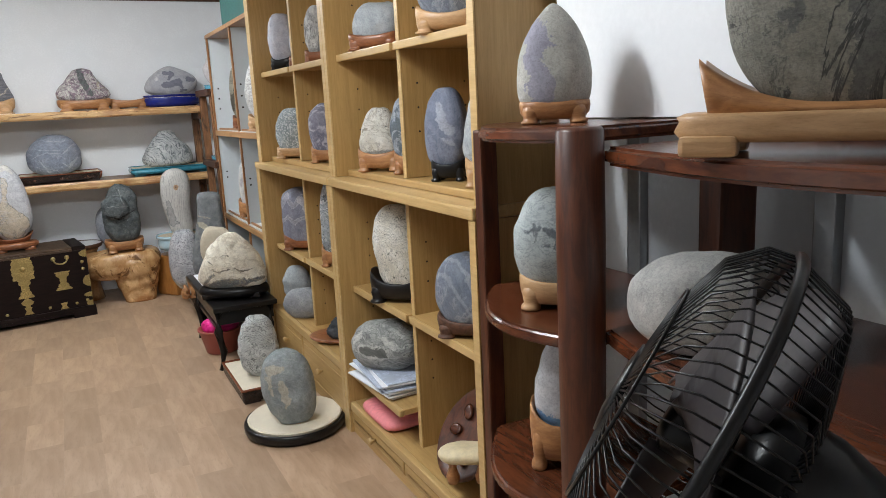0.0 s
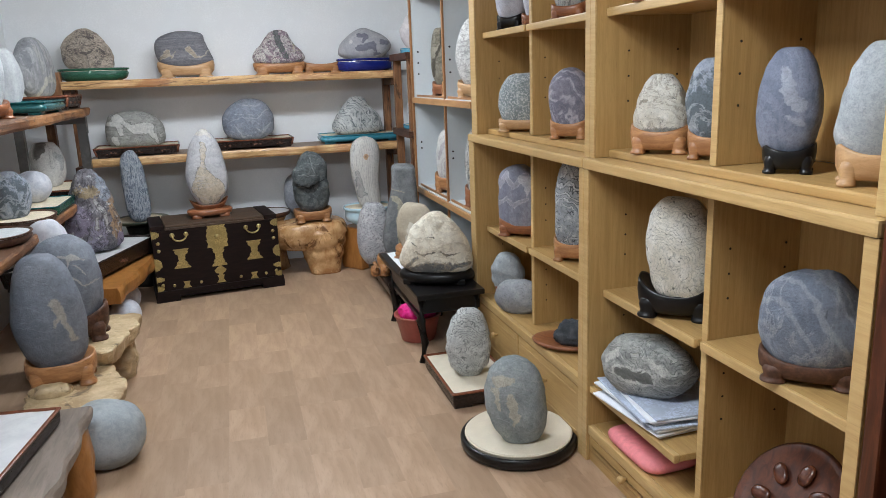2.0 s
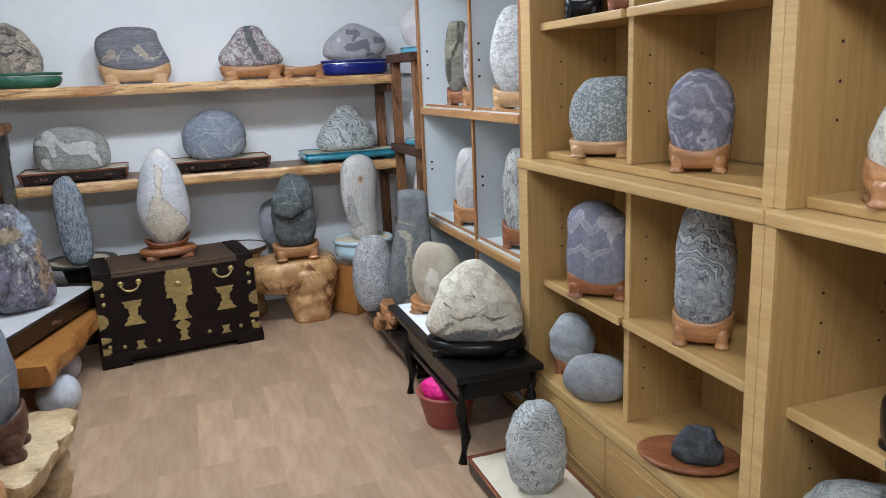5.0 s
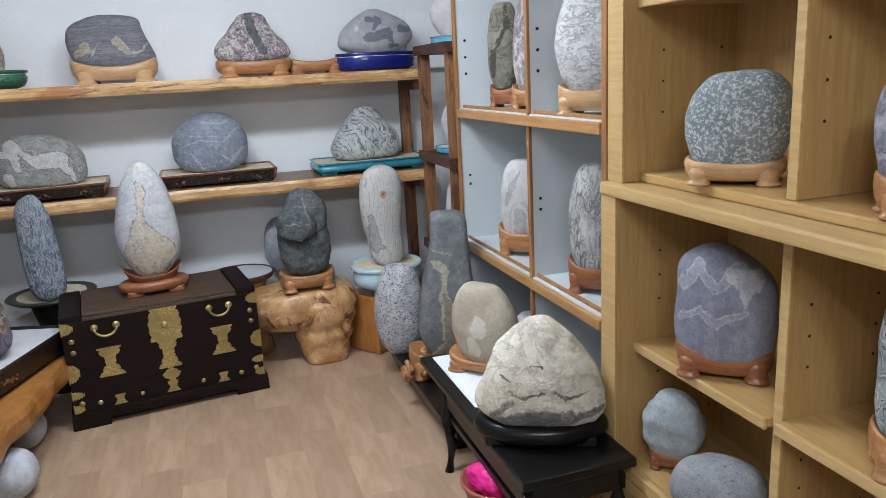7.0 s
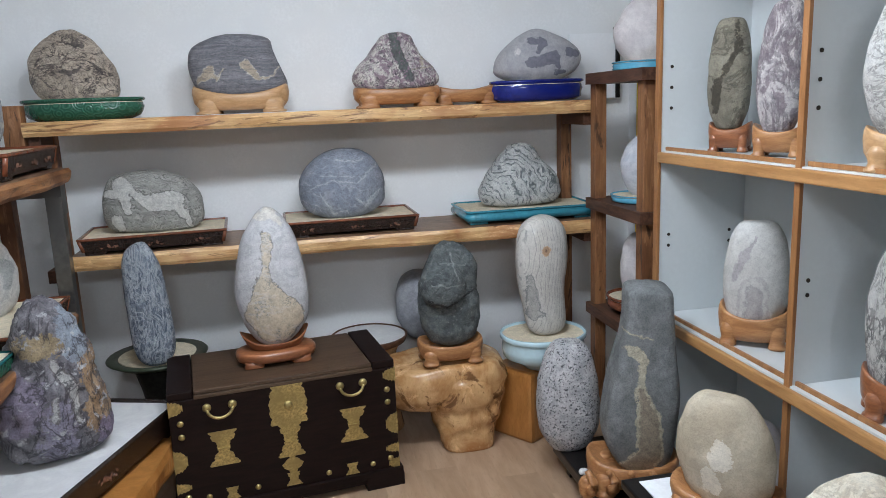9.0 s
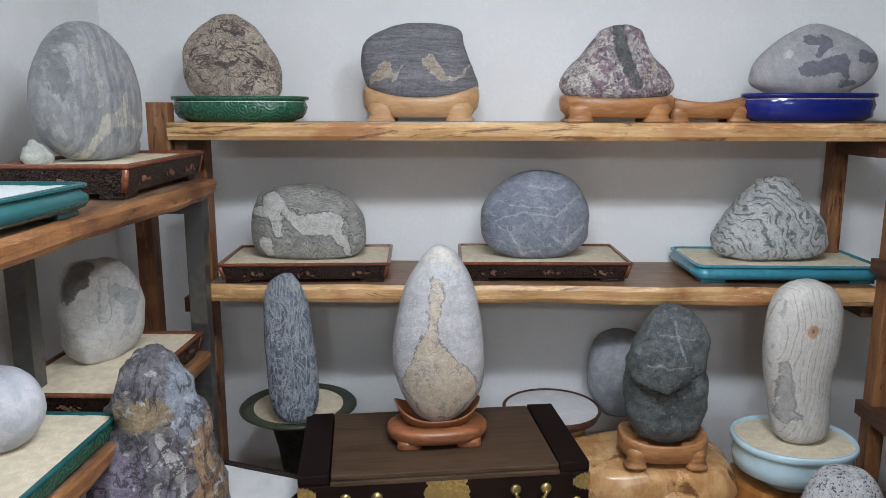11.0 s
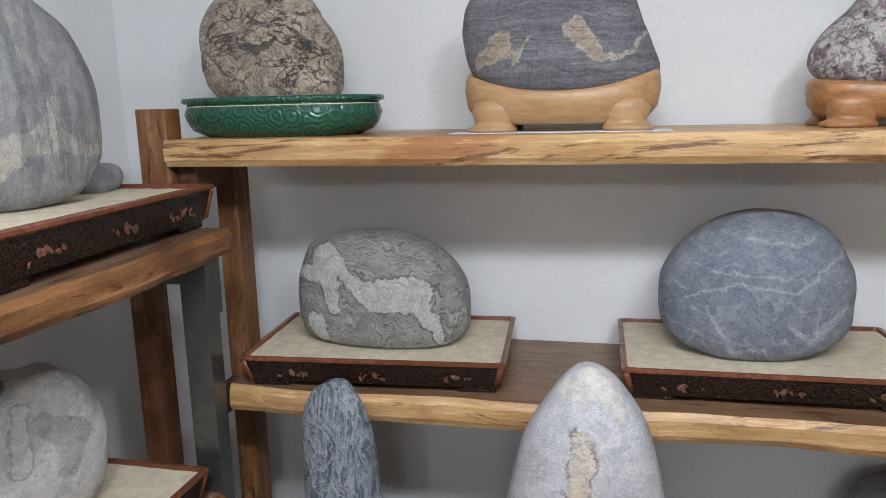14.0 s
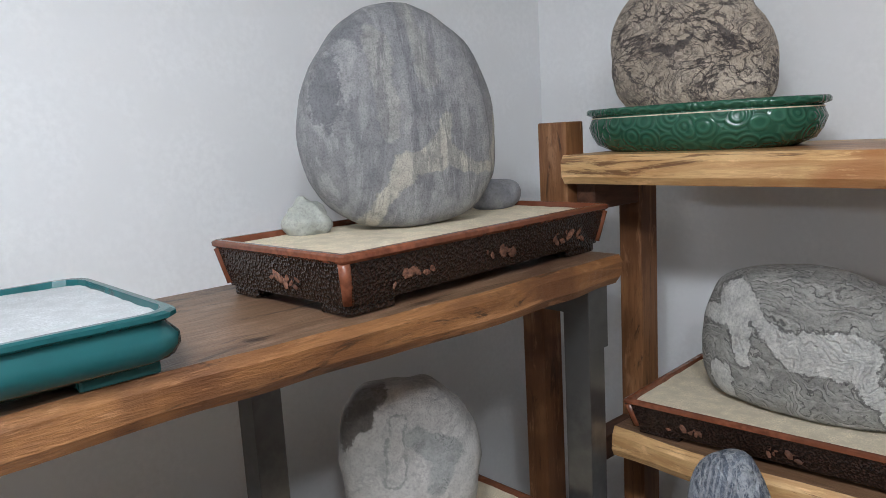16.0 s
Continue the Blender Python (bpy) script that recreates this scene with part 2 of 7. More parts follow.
WALL = plain("white_wall_paint", (0.84, 0.85, 0.86), 0.75, grain=90, amount=0.03, bump=0.06)
CEIL = plain("ceiling_paint", (0.76, 0.76, 0.75), 0.8, amount=0.03)
FLOOR = wood("vinyl_wood_floor", (0.385, 0.250, 0.155), (0.495, 0.340, 0.226), (5, 1.0, 5), 3, 0.42, vary=0.42, bump=0.03)
PINE = wood("live_edge_pine", (0.44, 0.235, 0.09), (0.66, 0.43, 0.205), (1.2, 10, 14), 4, 0.38, stain=(0.34, 0.13, 0.045), bump=0.3)
PINE_Y = wood("live_edge_pine_cross", (0.175, 0.072, 0.025), (0.33, 0.15, 0.055), (10, 1.2, 14), 4, 0.45, stain=(0.10, 0.036, 0.014), bump=0.5)
SHELF_TOP = wood("dark_shelf_top", (0.15, 0.078, 0.040), (0.27, 0.155, 0.086), (1.2, 10, 14), 4, 0.4, stain=(0.11, 0.045, 0.022), bump=0.3)
SHELF_TOP_Y = wood("dark_shelf_top_cross", (0.14, 0.075, 0.042), (0.25, 0.148, 0.088), (10, 1.2, 14), 4, 0.4, stain=(0.10, 0.045, 0.024), bump=0.3)
POST = wood("pine_post", (0.17, 0.068, 0.026), (0.29, 0.135, 0.055), (14, 14, 1.3), 4, 0.5, stain=(0.10, 0.036, 0.014))
OAK = wood("oak_veneer", (0.375, 0.220, 0.074), (0.460, 0.286, 0.108), (22, 22, 1.2), 3.2, 0.42, bump=0.06)
OAK_H = wood("oak_veneer_cross", (0.405, 0.243, 0.085), (0.490, 0.313, 0.122), (22, 1.2, 22), 3.2, 0.4, bump=0.06)
OAK_EDGE = wood("oak_edging", (0.465, 0.298, 0.117), (0.545, 0.367, 0.163), (22, 1.0, 22), 3, 0.35, bump=0.04)
ROSE = wood("rosewood", (0.042, 0.010, 0.004), (0.115, 0.032, 0.012), (9, 9, 1.2), 4, 0.38, bump=0.05)
ROSE_H = wood("rosewood_cross", (0.050, 0.013, 0.006), (0.135, 0.040, 0.016), (9, 1.2, 9), 4, 0.25, bump=0.04)
BROWN_W = wood("dark_brown_wood", (0.055, 0.024, 0.014), (0.12, 0.055, 0.032), (10, 1.5, 10), 5, 0.5)
TRIM_PALE = wood("orange_moulding", (0.34, 0.165, 0.058), (0.48, 0.255, 0.10), (10, 1, 10), 4, 0.38)
TRIM = wood("reddish_trim", (0.24, 0.10, 0.034), (0.37, 0.175, 0.066), (10, 10, 1), 4, 0.4)
CHEST = wood("chest_lacquer", (0.005, 0.002, 0.002), (0.012, 0.005, 0.004), (2, 12, 12), 5, 0.5, bump=0.05)
CHEST_LID = wood("chest_lid_wood", (0.046, 0.026, 0.015), (0.093, 0.055, 0.032), (1.2, 14, 14), 4, 0.45)
STAND = wood("carved_stand_wood", (0.29, 0.125, 0.048), (0.46, 0.225, 0.092), (2, 8, 10), 6, 0.36, bump=0.08)
STAND_PALE = wood("pale_stand_wood", (0.40, 0.225, 0.10), (0.53, 0.325, 0.165), (2, 8, 10), 6, 0.4, bump=0.08)
STAND_RED = wood("red_brown_stand_wood", (0.19, 0.066, 0.028), (0.33, 0.125, 0.052), (2, 8, 10), 6, 0.32, bump=0.08)
ROOT = wood("polished_root_wood", (0.40, 0.20, 0.075), (0.62, 0.38, 0.18), (4, 4, 3), 3, 0.25, stain=(0.36, 0.15, 0.05), bump=0.25)
ROOT_PALE = wood("pale_root_wood", (0.46, 0.33, 0.18), (0.64, 0.50, 0.31), (4, 4, 6), 4, 0.5, stain=(0.33, 0.21, 0.10), bump=0.4)
AMBER = wood("amber_wood", (0.31, 0.125, 0.028), (0.44, 0.195, 0.055), (6, 6, 2), 3, 0.3)
BLACK = plain("black_lacquer", (0.008, 0.007, 0.007), 0.28, amount=0.3, bump=0.05)
BRASS = plain("aged_brass", (0.53, 0.425, 0.18), 0.42, 0.85, grain=120, amount=0.35, bump=0.3)
STEEL = plain("brushed_steel", (0.16, 0.155, 0.15), 0.3, 0.75, grain=40, amount=0.2, bump=0.05)
SAND = plain("beige_sand", (0.72, 0.63, 0.47), 0.9, grain=420, amount=0.22, bump=0.8)
WSAND = plain("white_grit", (0.58, 0.60, 0.61), 0.9, grain=420, amount=0.18, bump=0.8)
PLINEN = plain("beige_board", (0.70, 0.63, 0.50), 0.8, grain=200, amount=0.08, bump=0.2)
hammered = Nodes("dark_brown_glaze", 0.26)
dents = hammered.tree.nodes.new("ShaderNodeTexVoronoi")
dents.inputs["Scale"].default_value = 210
hammered.link(hammered.coord, dents.inputs["Vector"])
hammered.bump(dents.outputs["Distance"], 0.9, 0.003)
TRAY = hammered.done(hammered.mix(hammered.ramp(dents.outputs["Distance"], 0.2, 0.7), (0.036, 0.018, 0.013), (0.010, 0.005, 0.004)))
COPPER = plain("copper_glaze", (0.208, 0.068, 0.034), 0.25, grain=70, amount=0.35, bump=0.15)
MEDAL = plain("relief_glaze", (0.20, 0.095, 0.062), 0.26, grain=200, amount=0.6, bump=0.8)
cg = Nodes("carved_green_glaze", 0.2)
sw = cg.tree.nodes.new("ShaderNodeTexVoronoi")
sw.feature, sw.inputs["Scale"].default_value = "F1", 26
cg.link(cg.coord, sw.inputs["Vector"])
swirl = cg.math("SINE", cg.math("MULTIPLY", sw.outputs["Distance"], 26.0))
cg.bump(swirl, 0.3, 0.003)
GREEN = cg.done(cg.mix(cg.ramp(swirl, -0.6, 0.8), (0.016, 0.085, 0.052), (0.028, 0.120, 0.074)))
TEAL = plain("teal_glaze", (0.015, 0.105, 0.112), 0.22, grain=30, amount=0.2, bump=0.05)
TURQ = plain("turquoise_glaze", (0.045, 0.24, 0.32), 0.2, grain=30, amount=0.25, bump=0.1)
SKY_B = plain("pale_blue_glaze", (0.50, 0.68, 0.76), 0.15, grain=30, amount=0.06, bump=0.03)
LBLUE = plain("light_blue_glaze", (0.12, 0.40, 0.56), 0.2, grain=30, amount=0.15, bump=0.05)
COBALT = plain("cobalt_glaze", (0.008, 0.018, 0.19), 0.12, grain=30, amount=0.3, bump=0.05)
CABW = plain("white_laminate", (0.57, 0.60, 0.61), 0.4, grain=60, amount=0.02, bump=0.02)
BOARD = plain("white_board", (0.87, 0.88, 0.90), 0.5, amount=0.02, bump=0.02)
MARBLE = stone_mat("white_marble_top", (0.72, 0.72, 0.72), (0.62, 0.62, 0.63), 7, grit=0.15, bump=0.03, rough=0.3)
PAPER = plain("paper", (0.80, 0.82, 0.86), 0.7, amount=0.05, bump=0.05)
PAPER_B = plain("printed_paper", (0.50, 0.56, 0.68), 0.7, grain=150, amount=0.3, bump=0.05)
PINK = plain("pink_cloth", (0.80, 0.25, 0.27), 0.75, amount=0.1, bump=0.2)
MAGENTA = plain("magenta_plastic", (0.80, 0.02, 0.26), 0.5, amount=0.15, bump=0.1)
TERRA = plain("terracotta_plastic", (0.34, 0.085, 0.065), 0.45, amount=0.1)
FANBLK = plain("fan_black_plastic", (0.007, 0.007, 0.008), 0.3, amount=0.2)
FANBLADE = plain("fan_blade_smoke", (0.05, 0.042, 0.046), 0.5, amount=0.2)
IRON = plain("cast_iron", (0.035, 0.033, 0.028), 0.5, 0.5, amount=0.4, bump=0.4)
RIM_G = plain("dark_green_rim", (0.045, 0.055, 0.035), 0.3, amount=0.3)
YELLOW = plain("yellow_tape", (0.70, 0.48, 0.03), 0.5, amount=0.05)
GBOX = plain("dark_green_box", (0.02, 0.10, 0.09), 0.45, amount=0.2)
ALU = plain("grey_aluminium", (0.35, 0.36, 0.37), 0.35, 0.6, amount=0.08)
HOLE = plain("dark_hole", (0.02, 0.015, 0.01), 0.9)
for m, level in ((CHEST, 0.2), (TRAY, 0.5), (BLACK, 0.3), (FANBLK, 0.3), (BROWN_W, 0.3)):
    m.node_tree.nodes["Principled BSDF"].inputs["Specular IOR Level"].default_value = level
LED = bpy.data.materials.new("lamp_diffuser")
LED.use_nodes = True
LED.node_tree.nodes["Principled BSDF"].inputs["Emission Color"].default_value = (0.86, 0.94, 1.0, 1)
LED.node_tree.nodes["Principled BSDF"].inputs["Emission Strength"].default_value = 3.0

# ---- geometry helpers ----


def part(name, bm, material, parent=None, label="", smooth=False):
    me = bpy.data.meshes.new(name)
    bm.to_mesh(me)
    bm.free()
    if smooth:
        for p in me.polygons:
            p.use_smooth = True
    me.materials.append(material)
    ob = new(name, me)
    ob.parent = parent
    if label:
        tagged(ob, label)
    return ob


def thing(name, label, category, at, rz=0.0, group="", kind=""):
    ob = new(name)
    ob.empty_display_size = 0.05
    ob.matrix_basis = pose(*at, 0, 0, rz)
    return tagged(ob, label, category, group, kind)


def add_box(bm, x0, x1, y0, y1, z0, z1, bevel=0.003):
    m = Matrix.Translation(((x0 + x1) / 2, (y0 + y1) / 2, (z0 + z1) / 2)) @ Matrix.Diagonal((x1 - x0, y1 - y0, z1 - z0, 1))
    r = bmesh.ops.create_cube(bm, size=1.0, matrix=m)
    if bevel:
        es = {e for v in r["verts"] for e in v.link_edges}
        bmesh.ops.bevel(bm, geom=list(es), offset=bevel, segments=2, affect="EDGES", profile=0.6)


def box(x0, x1, y0, y1, z0, z1, bevel=0.003):
    bm = bmesh.new()
    add_box(bm, min(x0, x1), max(x0, x1), min(y0, y1), max(y0, y1), min(z0, z1), max(z0, z1), bevel)
    return bm


def loft(rings, close_bottom=True, close_top=True):
    """A skin over rings of equally many points."""
    bm = bmesh.new()
    rows = [[bm.verts.new(p) for p in ring] for ring in rings]
    n = len(rows[0])
    for a, b in zip(rows, rows[1:]):
        for i in range(n):
            bm.faces.new((a[i], a[(i + 1) % n], b[(i + 1) % n], b[i]))
    if close_bottom:
        bm.faces.new(list(reversed(rows[0])))
    if close_top:
        bm.faces.new(rows[-1])
    return bm


def oval(sx, sy, z, n=40, power=2.0):
    out = []
    for i in range(n):
        a = 2 * math.pi * i / n
        c, s = math.cos(a), math.sin(a)
        k = 2.0 / power
        out.append((sx * math.copysign(abs(c) ** k, c), sy * math.copysign(abs(s) ** k, s), z))
    return out


def lathe(profile, sx=1.0, sy=1.0, n=40, power=2.0):
    """profile: (radius, height) pairs from the bottom outside round to the inside."""
    return loft([oval(r * sx, r * sy, z, n, power) for r, z in profile])


def rod(path, radius, n=8, taper=None):
    pts = [Vector(p) for p in path]
    rings = []
    for i, p in enumerate(pts):
        d = (pts[min(i + 1, len(pts) - 1)] - pts[max(i - 1, 0)]).normalized()
        q = d.to_track_quat("Z", "Y")
        r = radius if taper is None else radius + (taper - radius) * i / (len(pts) - 1)
        rings.append([tuple(p + q @ Vector((r * math.cos(2 * math.pi * k / n), r * math.sin(2 * math.pi * k / n), 0))) for k in range(n)])
    return loft(rings)


def join(*bms):
    out = bmesh.new()
    for b in bms:
        me = bpy.data.meshes.new("tmp")
        b.to_mesh(me)
        b.free()
        out.from_mesh(me)
        bpy.data.meshes.remove(me)
    return out


def moved(bm, m):
    bmesh.ops.transform(bm, matrix=m, verts=bm.verts)
    return bm


def curve_at(values, h):
    x = max(0.0, min(1.0, h)) * (len(values) - 1)
    i = min(int(x), len(values) - 2)
    f = x - i
    f = f * f * (3 - 2 * f)
    return values[i] * (1 - f) + values[i + 1] * f


def flank(values, h):
    """A smooth curve through evenly spaced half widths."""
    x = max(0.0, min(1.0, h)) * (len(values) - 1)
    i = min(int(x), len(values) - 2)
    f = x - i
    p0, p1, p2, p3 = (values[max(0, min(len(values) - 1, i + k))] for k in (-1, 0, 1, 2))
    return p1 + 0.5 * f * (p2 - p0 + f * (2 * p0 - 5 * p1 + 4 * p2 - p3 + f * (3 * (p1 - p2) + p3 - p0)))


def stone_mesh(w, d, h, prof=(1, 1), blunt=0.6, lean=(0,), seed=0, lump=0.03, rough=0.0, cut=0.35, power=2.3, segs=56, rings=34, notch=(), sides=None, crown=8):
    """A water-worn stone: an egg-like body that follows widths from the bottom to the top, with noise on it.
    lean: sideways shift of the axis from bottom to top, as shares of the width.
    sides: half widths of the left and the right flank from the bottom to the top, in place of prof; crown: how square the top is."""
    off = Vector((seed * 3.17, seed * 1.73, seed * 0.61))
    out = []
    for j in range(rings + 1):
        th = cut + (math.pi - 0.02 - cut) * j / rings
        hz = (1 - math.cos(th)) / 2
        h0 = (1 - math.cos(cut)) / 2
        z = (hz - h0) / (1 - h0)
        e = max(0.002, math.sin(th)) ** blunt * curve_at(prof, z)
        cx = curve_at(lean, z) * w if len(lean) > 1 else 0
        ring = []
        if sides:
            cap = math.sqrt(max(0.0004, 1 - min(z, 0.99999) ** crown)) * math.sqrt(max(0.05, 1 - (1 - z) ** 26))
            left, right = flank(sides[0], z) * cap, flank(sides[1], z) * cap
            e, cx = (left + right) / 2, (right - left) / 4 * w
        for x, y, _ in oval(w / 2 * e, d / 2 * max(e, 0.001) ** (0.7 if sides else 0.9), 0, segs, power):
            p = Vector((x + cx, y, z * h))
            q = p / max(w, h)
            k = noise.fractal(q * 2.2 + off, 1.0, 2.0, 3) * lump * 1.25 + noise.fractal(q * 6 + off, 0.9, 2.1, 3) * 0.007
            if rough:
                k += noise.fractal(q * 11 + off, 0.8, 2.1, 4) * rough
            for nz, depth, width in notch:
                k -= depth * math.exp(-((z - nz) / width) ** 2)
            dirn = Vector((x, y, (z - 0.5) * h)).normalized() if e > 0.01 else Vector((0, 0, 1))
            p = p + dirn * k * min(w, h) * (1.0 if z > 0.04 else z / 0.04)
            ring.append((p.x, p.y, max(0.0, p.z)))
        out.append(ring)
    return loft(out)


def stone(label, at, size, mat, prof=(1, 1), rz=0.0, seed=1, group="", name="viewing_stone", roll=0.0, **kw):
    w, h = size[0], size[-1]
    d = size[1] if len(size) == 3 else w * 0.6
    bm = stone_mesh(w, d, h, prof, seed=seed, **kw)
    ob = part(name, bm, mat, smooth=True)
    ob.matrix_basis = pose(*at, 0, roll, rz)
    return tagged(ob, label, "stone", group)


def carved_stand(label, at, w, d, h, mat=None, rz=0.0, lip=0.35, feet=4, splay=0.9, group=""):
    """An oval wooden stand, cupped to hold a stone, on carved feet."""
    mat = mat or STAND
    st = thing("stone_stand", label, "stand", at, rz, group)
    z0 = h * 0.16
    prof = [(0.74, z0), (0.86, z0 + 0.06 * h), (0.97, z0 + 0.26 * h), (1.0, z0 + 0.52 * h), (0.99, z0 + 0.68 * h), (0.955, z0 + 0.74 * h), (0.90, z0 + 0.72 * h), (0.6, z0 + 0.48 * h)]
    rings = []
    for k, (r, z) in enumerate(prof):
        ring = []
        for x, y, _ in oval(w / 2 * r, d / 2 * r, 0, 48, 2.7):
            up = lip * h * (abs(x) / (w / 2)) ** 2.2 * min(1.0, max(0, k - 1) / 4)
            ring.append((x, y, z + up))
        rings.append(ring)
    part("cup", loft(rings), mat, st, smooth=True)
    for i in range(feet):
        a = math.pi * (0.25 + 0.5 * i) if feet == 4 else 2 * math.pi * i / feet
        fx, fy = math.copysign(1, math.cos(a)) * w * 0.335, math.copysign(1, math.sin(a)) * d * 0.29
        fw, fd = w * 0.115, d * 0.17
        foot = loft([[(x + fx * q * splay, y + fy * q * splay, z) for x, y, z in oval(fw * m, fd * m, h * u, 18, 2.6)]
                     for q, m, u in ((1.10, 1.02, 0.0), (1.12, 1.10, 0.03), (1.12, 1.08, 0.10), (1.08, 0.92, 0.15), (1.06, 0.95, 0.26), (1.05, 1.12, 0.48), (1.0, 1.05, 0.68), (0.92, 0.7, 0.80))])
        part("foot", foot, mat, st, smooth=True)
    return st


def rect_ring(w, d, z, r=0.006):
    out = []
    for cx, cy, a0 in ((1, 1, 0), (-1, 1, 90), (-1, -1, 180), (1, -1, 270)):
        for k in range(4):
            a = radians(a0 + 30 * k)
            out.append((cx * (w / 2 - r) + r * math.cos(a), cy * (d / 2 - r) + r * math.sin(a), z))
    return out


def flower_relief(x, y, z, s, seed):
    """A sprig of small raised blossoms and leaves on a tray's side that faces -y."""
    rnd = random.Random(seed)
    bms = []
    for k in range(12):
        a = rnd.uniform(0, 6.28)
        px, pz = (x, z) if k == 0 else (x + rnd.uniform(-1, 1) * s * 1.5, z + rnd.uniform(-0.45, 0.45) * s)
        b = bmesh.new()
        bmesh.ops.create_icosphere(b, subdivisions=1, radius=s * (0.40 if k == 0 else rnd.uniform(0.12, 0.26)))
        bmesh.ops.transform(b, matrix=Matrix.Translation((px, y, pz)) @ Matrix.Rotation(a, 4, "Y") @ Matrix.Diagonal((1.3, 0.35, 0.7, 1)), verts=b.verts)
        bms.append(b)
    return join(*bms)


def rect_tray(label, at, w, d, h, body, rim, fill, rz=0.0, flare=0.03, relief=False, radius=0.008, feet=True, bulge=0.0):
    """A shallow rectangular display tray with flared walls, a rolled rim, feet and a bed of sand."""
    t = thing("display_tray", label, "tray", at, rz)
    z0 = h * 0.18 if feet else 0.0
    if bulge:
        steps = ((-flare, z0), (-flare * 0.3 + bulge * 0.4, z0 + 0.10 * h), (bulge * 0.9 - 0.004, z0 + 0.28 * h), (bulge - 0.006, h * 0.62), (bulge * 0.2 - 0.012, h * 0.76), (-0.014, h * 0.86))
    else:
        steps = ((-flare, z0), (-flare * 0.5, h * 0.55), (-0.006, h * 0.86))
    part("wall", loft([rect_ring(w + q, d + q, z, radius) for q, z in steps], close_top=False), body, t, smooth=bool(bulge))
    part("rim", loft([rect_ring(w - 0.008, d - 0.008, h * 0.84, radius), rect_ring(w + 0.004, d + 0.004, h * 0.9, radius), rect_ring(w + 0.004, d + 0.004, h * 0.97, radius), rect_ring(w - 0.004, d - 0.004, h, radius), rect_ring(w - 0.018, d - 0.018, h, radius), rect_ring(w - 0.024, d - 0.024, h * 0.8, radius)]), rim, t)
    bm = bmesh.new()
    bmesh.ops.create_grid(bm, x_segments=24, y_segments=16, size=0.5)
    for v in bm.verts:
        v.co = Vector((v.co.x * (w - 0.018), v.co.y * (d - 0.018), h * 0.89 + 0.002 * noise.noise(v.co * 9 + Vector((at[0], at[1], 0)))))
    part("sand", bm, fill, t, smooth=True)
    if feet:
        for sx in (-1, 1):
            for sy in (-1, 1):
                cx, cy = sx * (w / 2 - flare / 2 - 0.045), sy * (d / 2 - flare / 2 - 0.035)
                part("foot", box(cx - 0.04, cx + 0.04, cy - 0.03, cy + 0.03, 0, z0 + 0.004, 0.004), body, t)
                if relief:
                    k0, k1 = (w - flare) / 2, (d - flare) / 2
                    part("corner_strip", rod([(sx * (k0 - 0.003), sy * (k1 - 0.003), z0 + 0.004), (sx * (w / 2 - 0.007), sy * (d / 2 - 0.007), h * 0.86)], 0.008, 8), rim, t, smooth=True)
    if relief:
        for k, fx in enumerate((-0.3, 0.02, 0.32)):
            part("blossom_relief", flower_relief(fx * w, -(d / 2 - flare * 0.3), h * 0.52, h * 0.36, int(w * 1000) + k), MEDAL, t)
        for sx in (-1, 1):
            e = flower_relief(0, -(w / 2 - flare * 0.3), h * 0.52, h * 0.36, 91)
            part("blossom_relief", moved(e, Matrix.Rotation(radians(90 * sx), 4, "Z")), MEDAL, t)
    return t


def oval_bowl(label, at, w, d, h, mat, fill=None, rz=0.0, foot=0.75, name="display_bowl", fill_at=0.85, rim_mat=None, bulge=1.0, power=2.2):
    b = thing(name, label, "bowl", at, rz)
    r = [(foot, 0), (foot + 0.03, h * 0.03), (foot + 0.15, h * 0.16), (0.95 * bulge, h * 0.36), (0.98 * bulge, h * 0.58), (0.95 * bulge, h * 0.78), (0.94, h * 0.86)]
    part("body", loft([oval(w / 2 * k, d / 2 * k, z, 52, power) for k, z in r], close_top=False), mat, b, smooth=True)
    rr = [(0.95, h * 0.83), (1.0, h * 0.88), (1.0, h * 0.96), (0.985, h), (0.95, h), (0.92, h * 0.8)]
    part("rim", loft([oval(w / 2 * k, d / 2 * k, z, 52, power) for k, z in rr], close_bottom=False, close_top=False), rim_mat or mat, b, smooth=True)
    part("sand" if fill else "inside", loft([oval(w / 2 * 0.955, d / 2 * 0.955, h * fill_at - 0.002, 52, power), oval(w / 2 * 0.955, d / 2 * 0.955, h * fill_at, 52, power)]), fill or mat, b)
    return b


def darker_top(ob, material):
    """Give the upward faces of a shelf board a second, darker material."""
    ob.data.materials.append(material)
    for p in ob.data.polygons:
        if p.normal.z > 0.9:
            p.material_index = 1


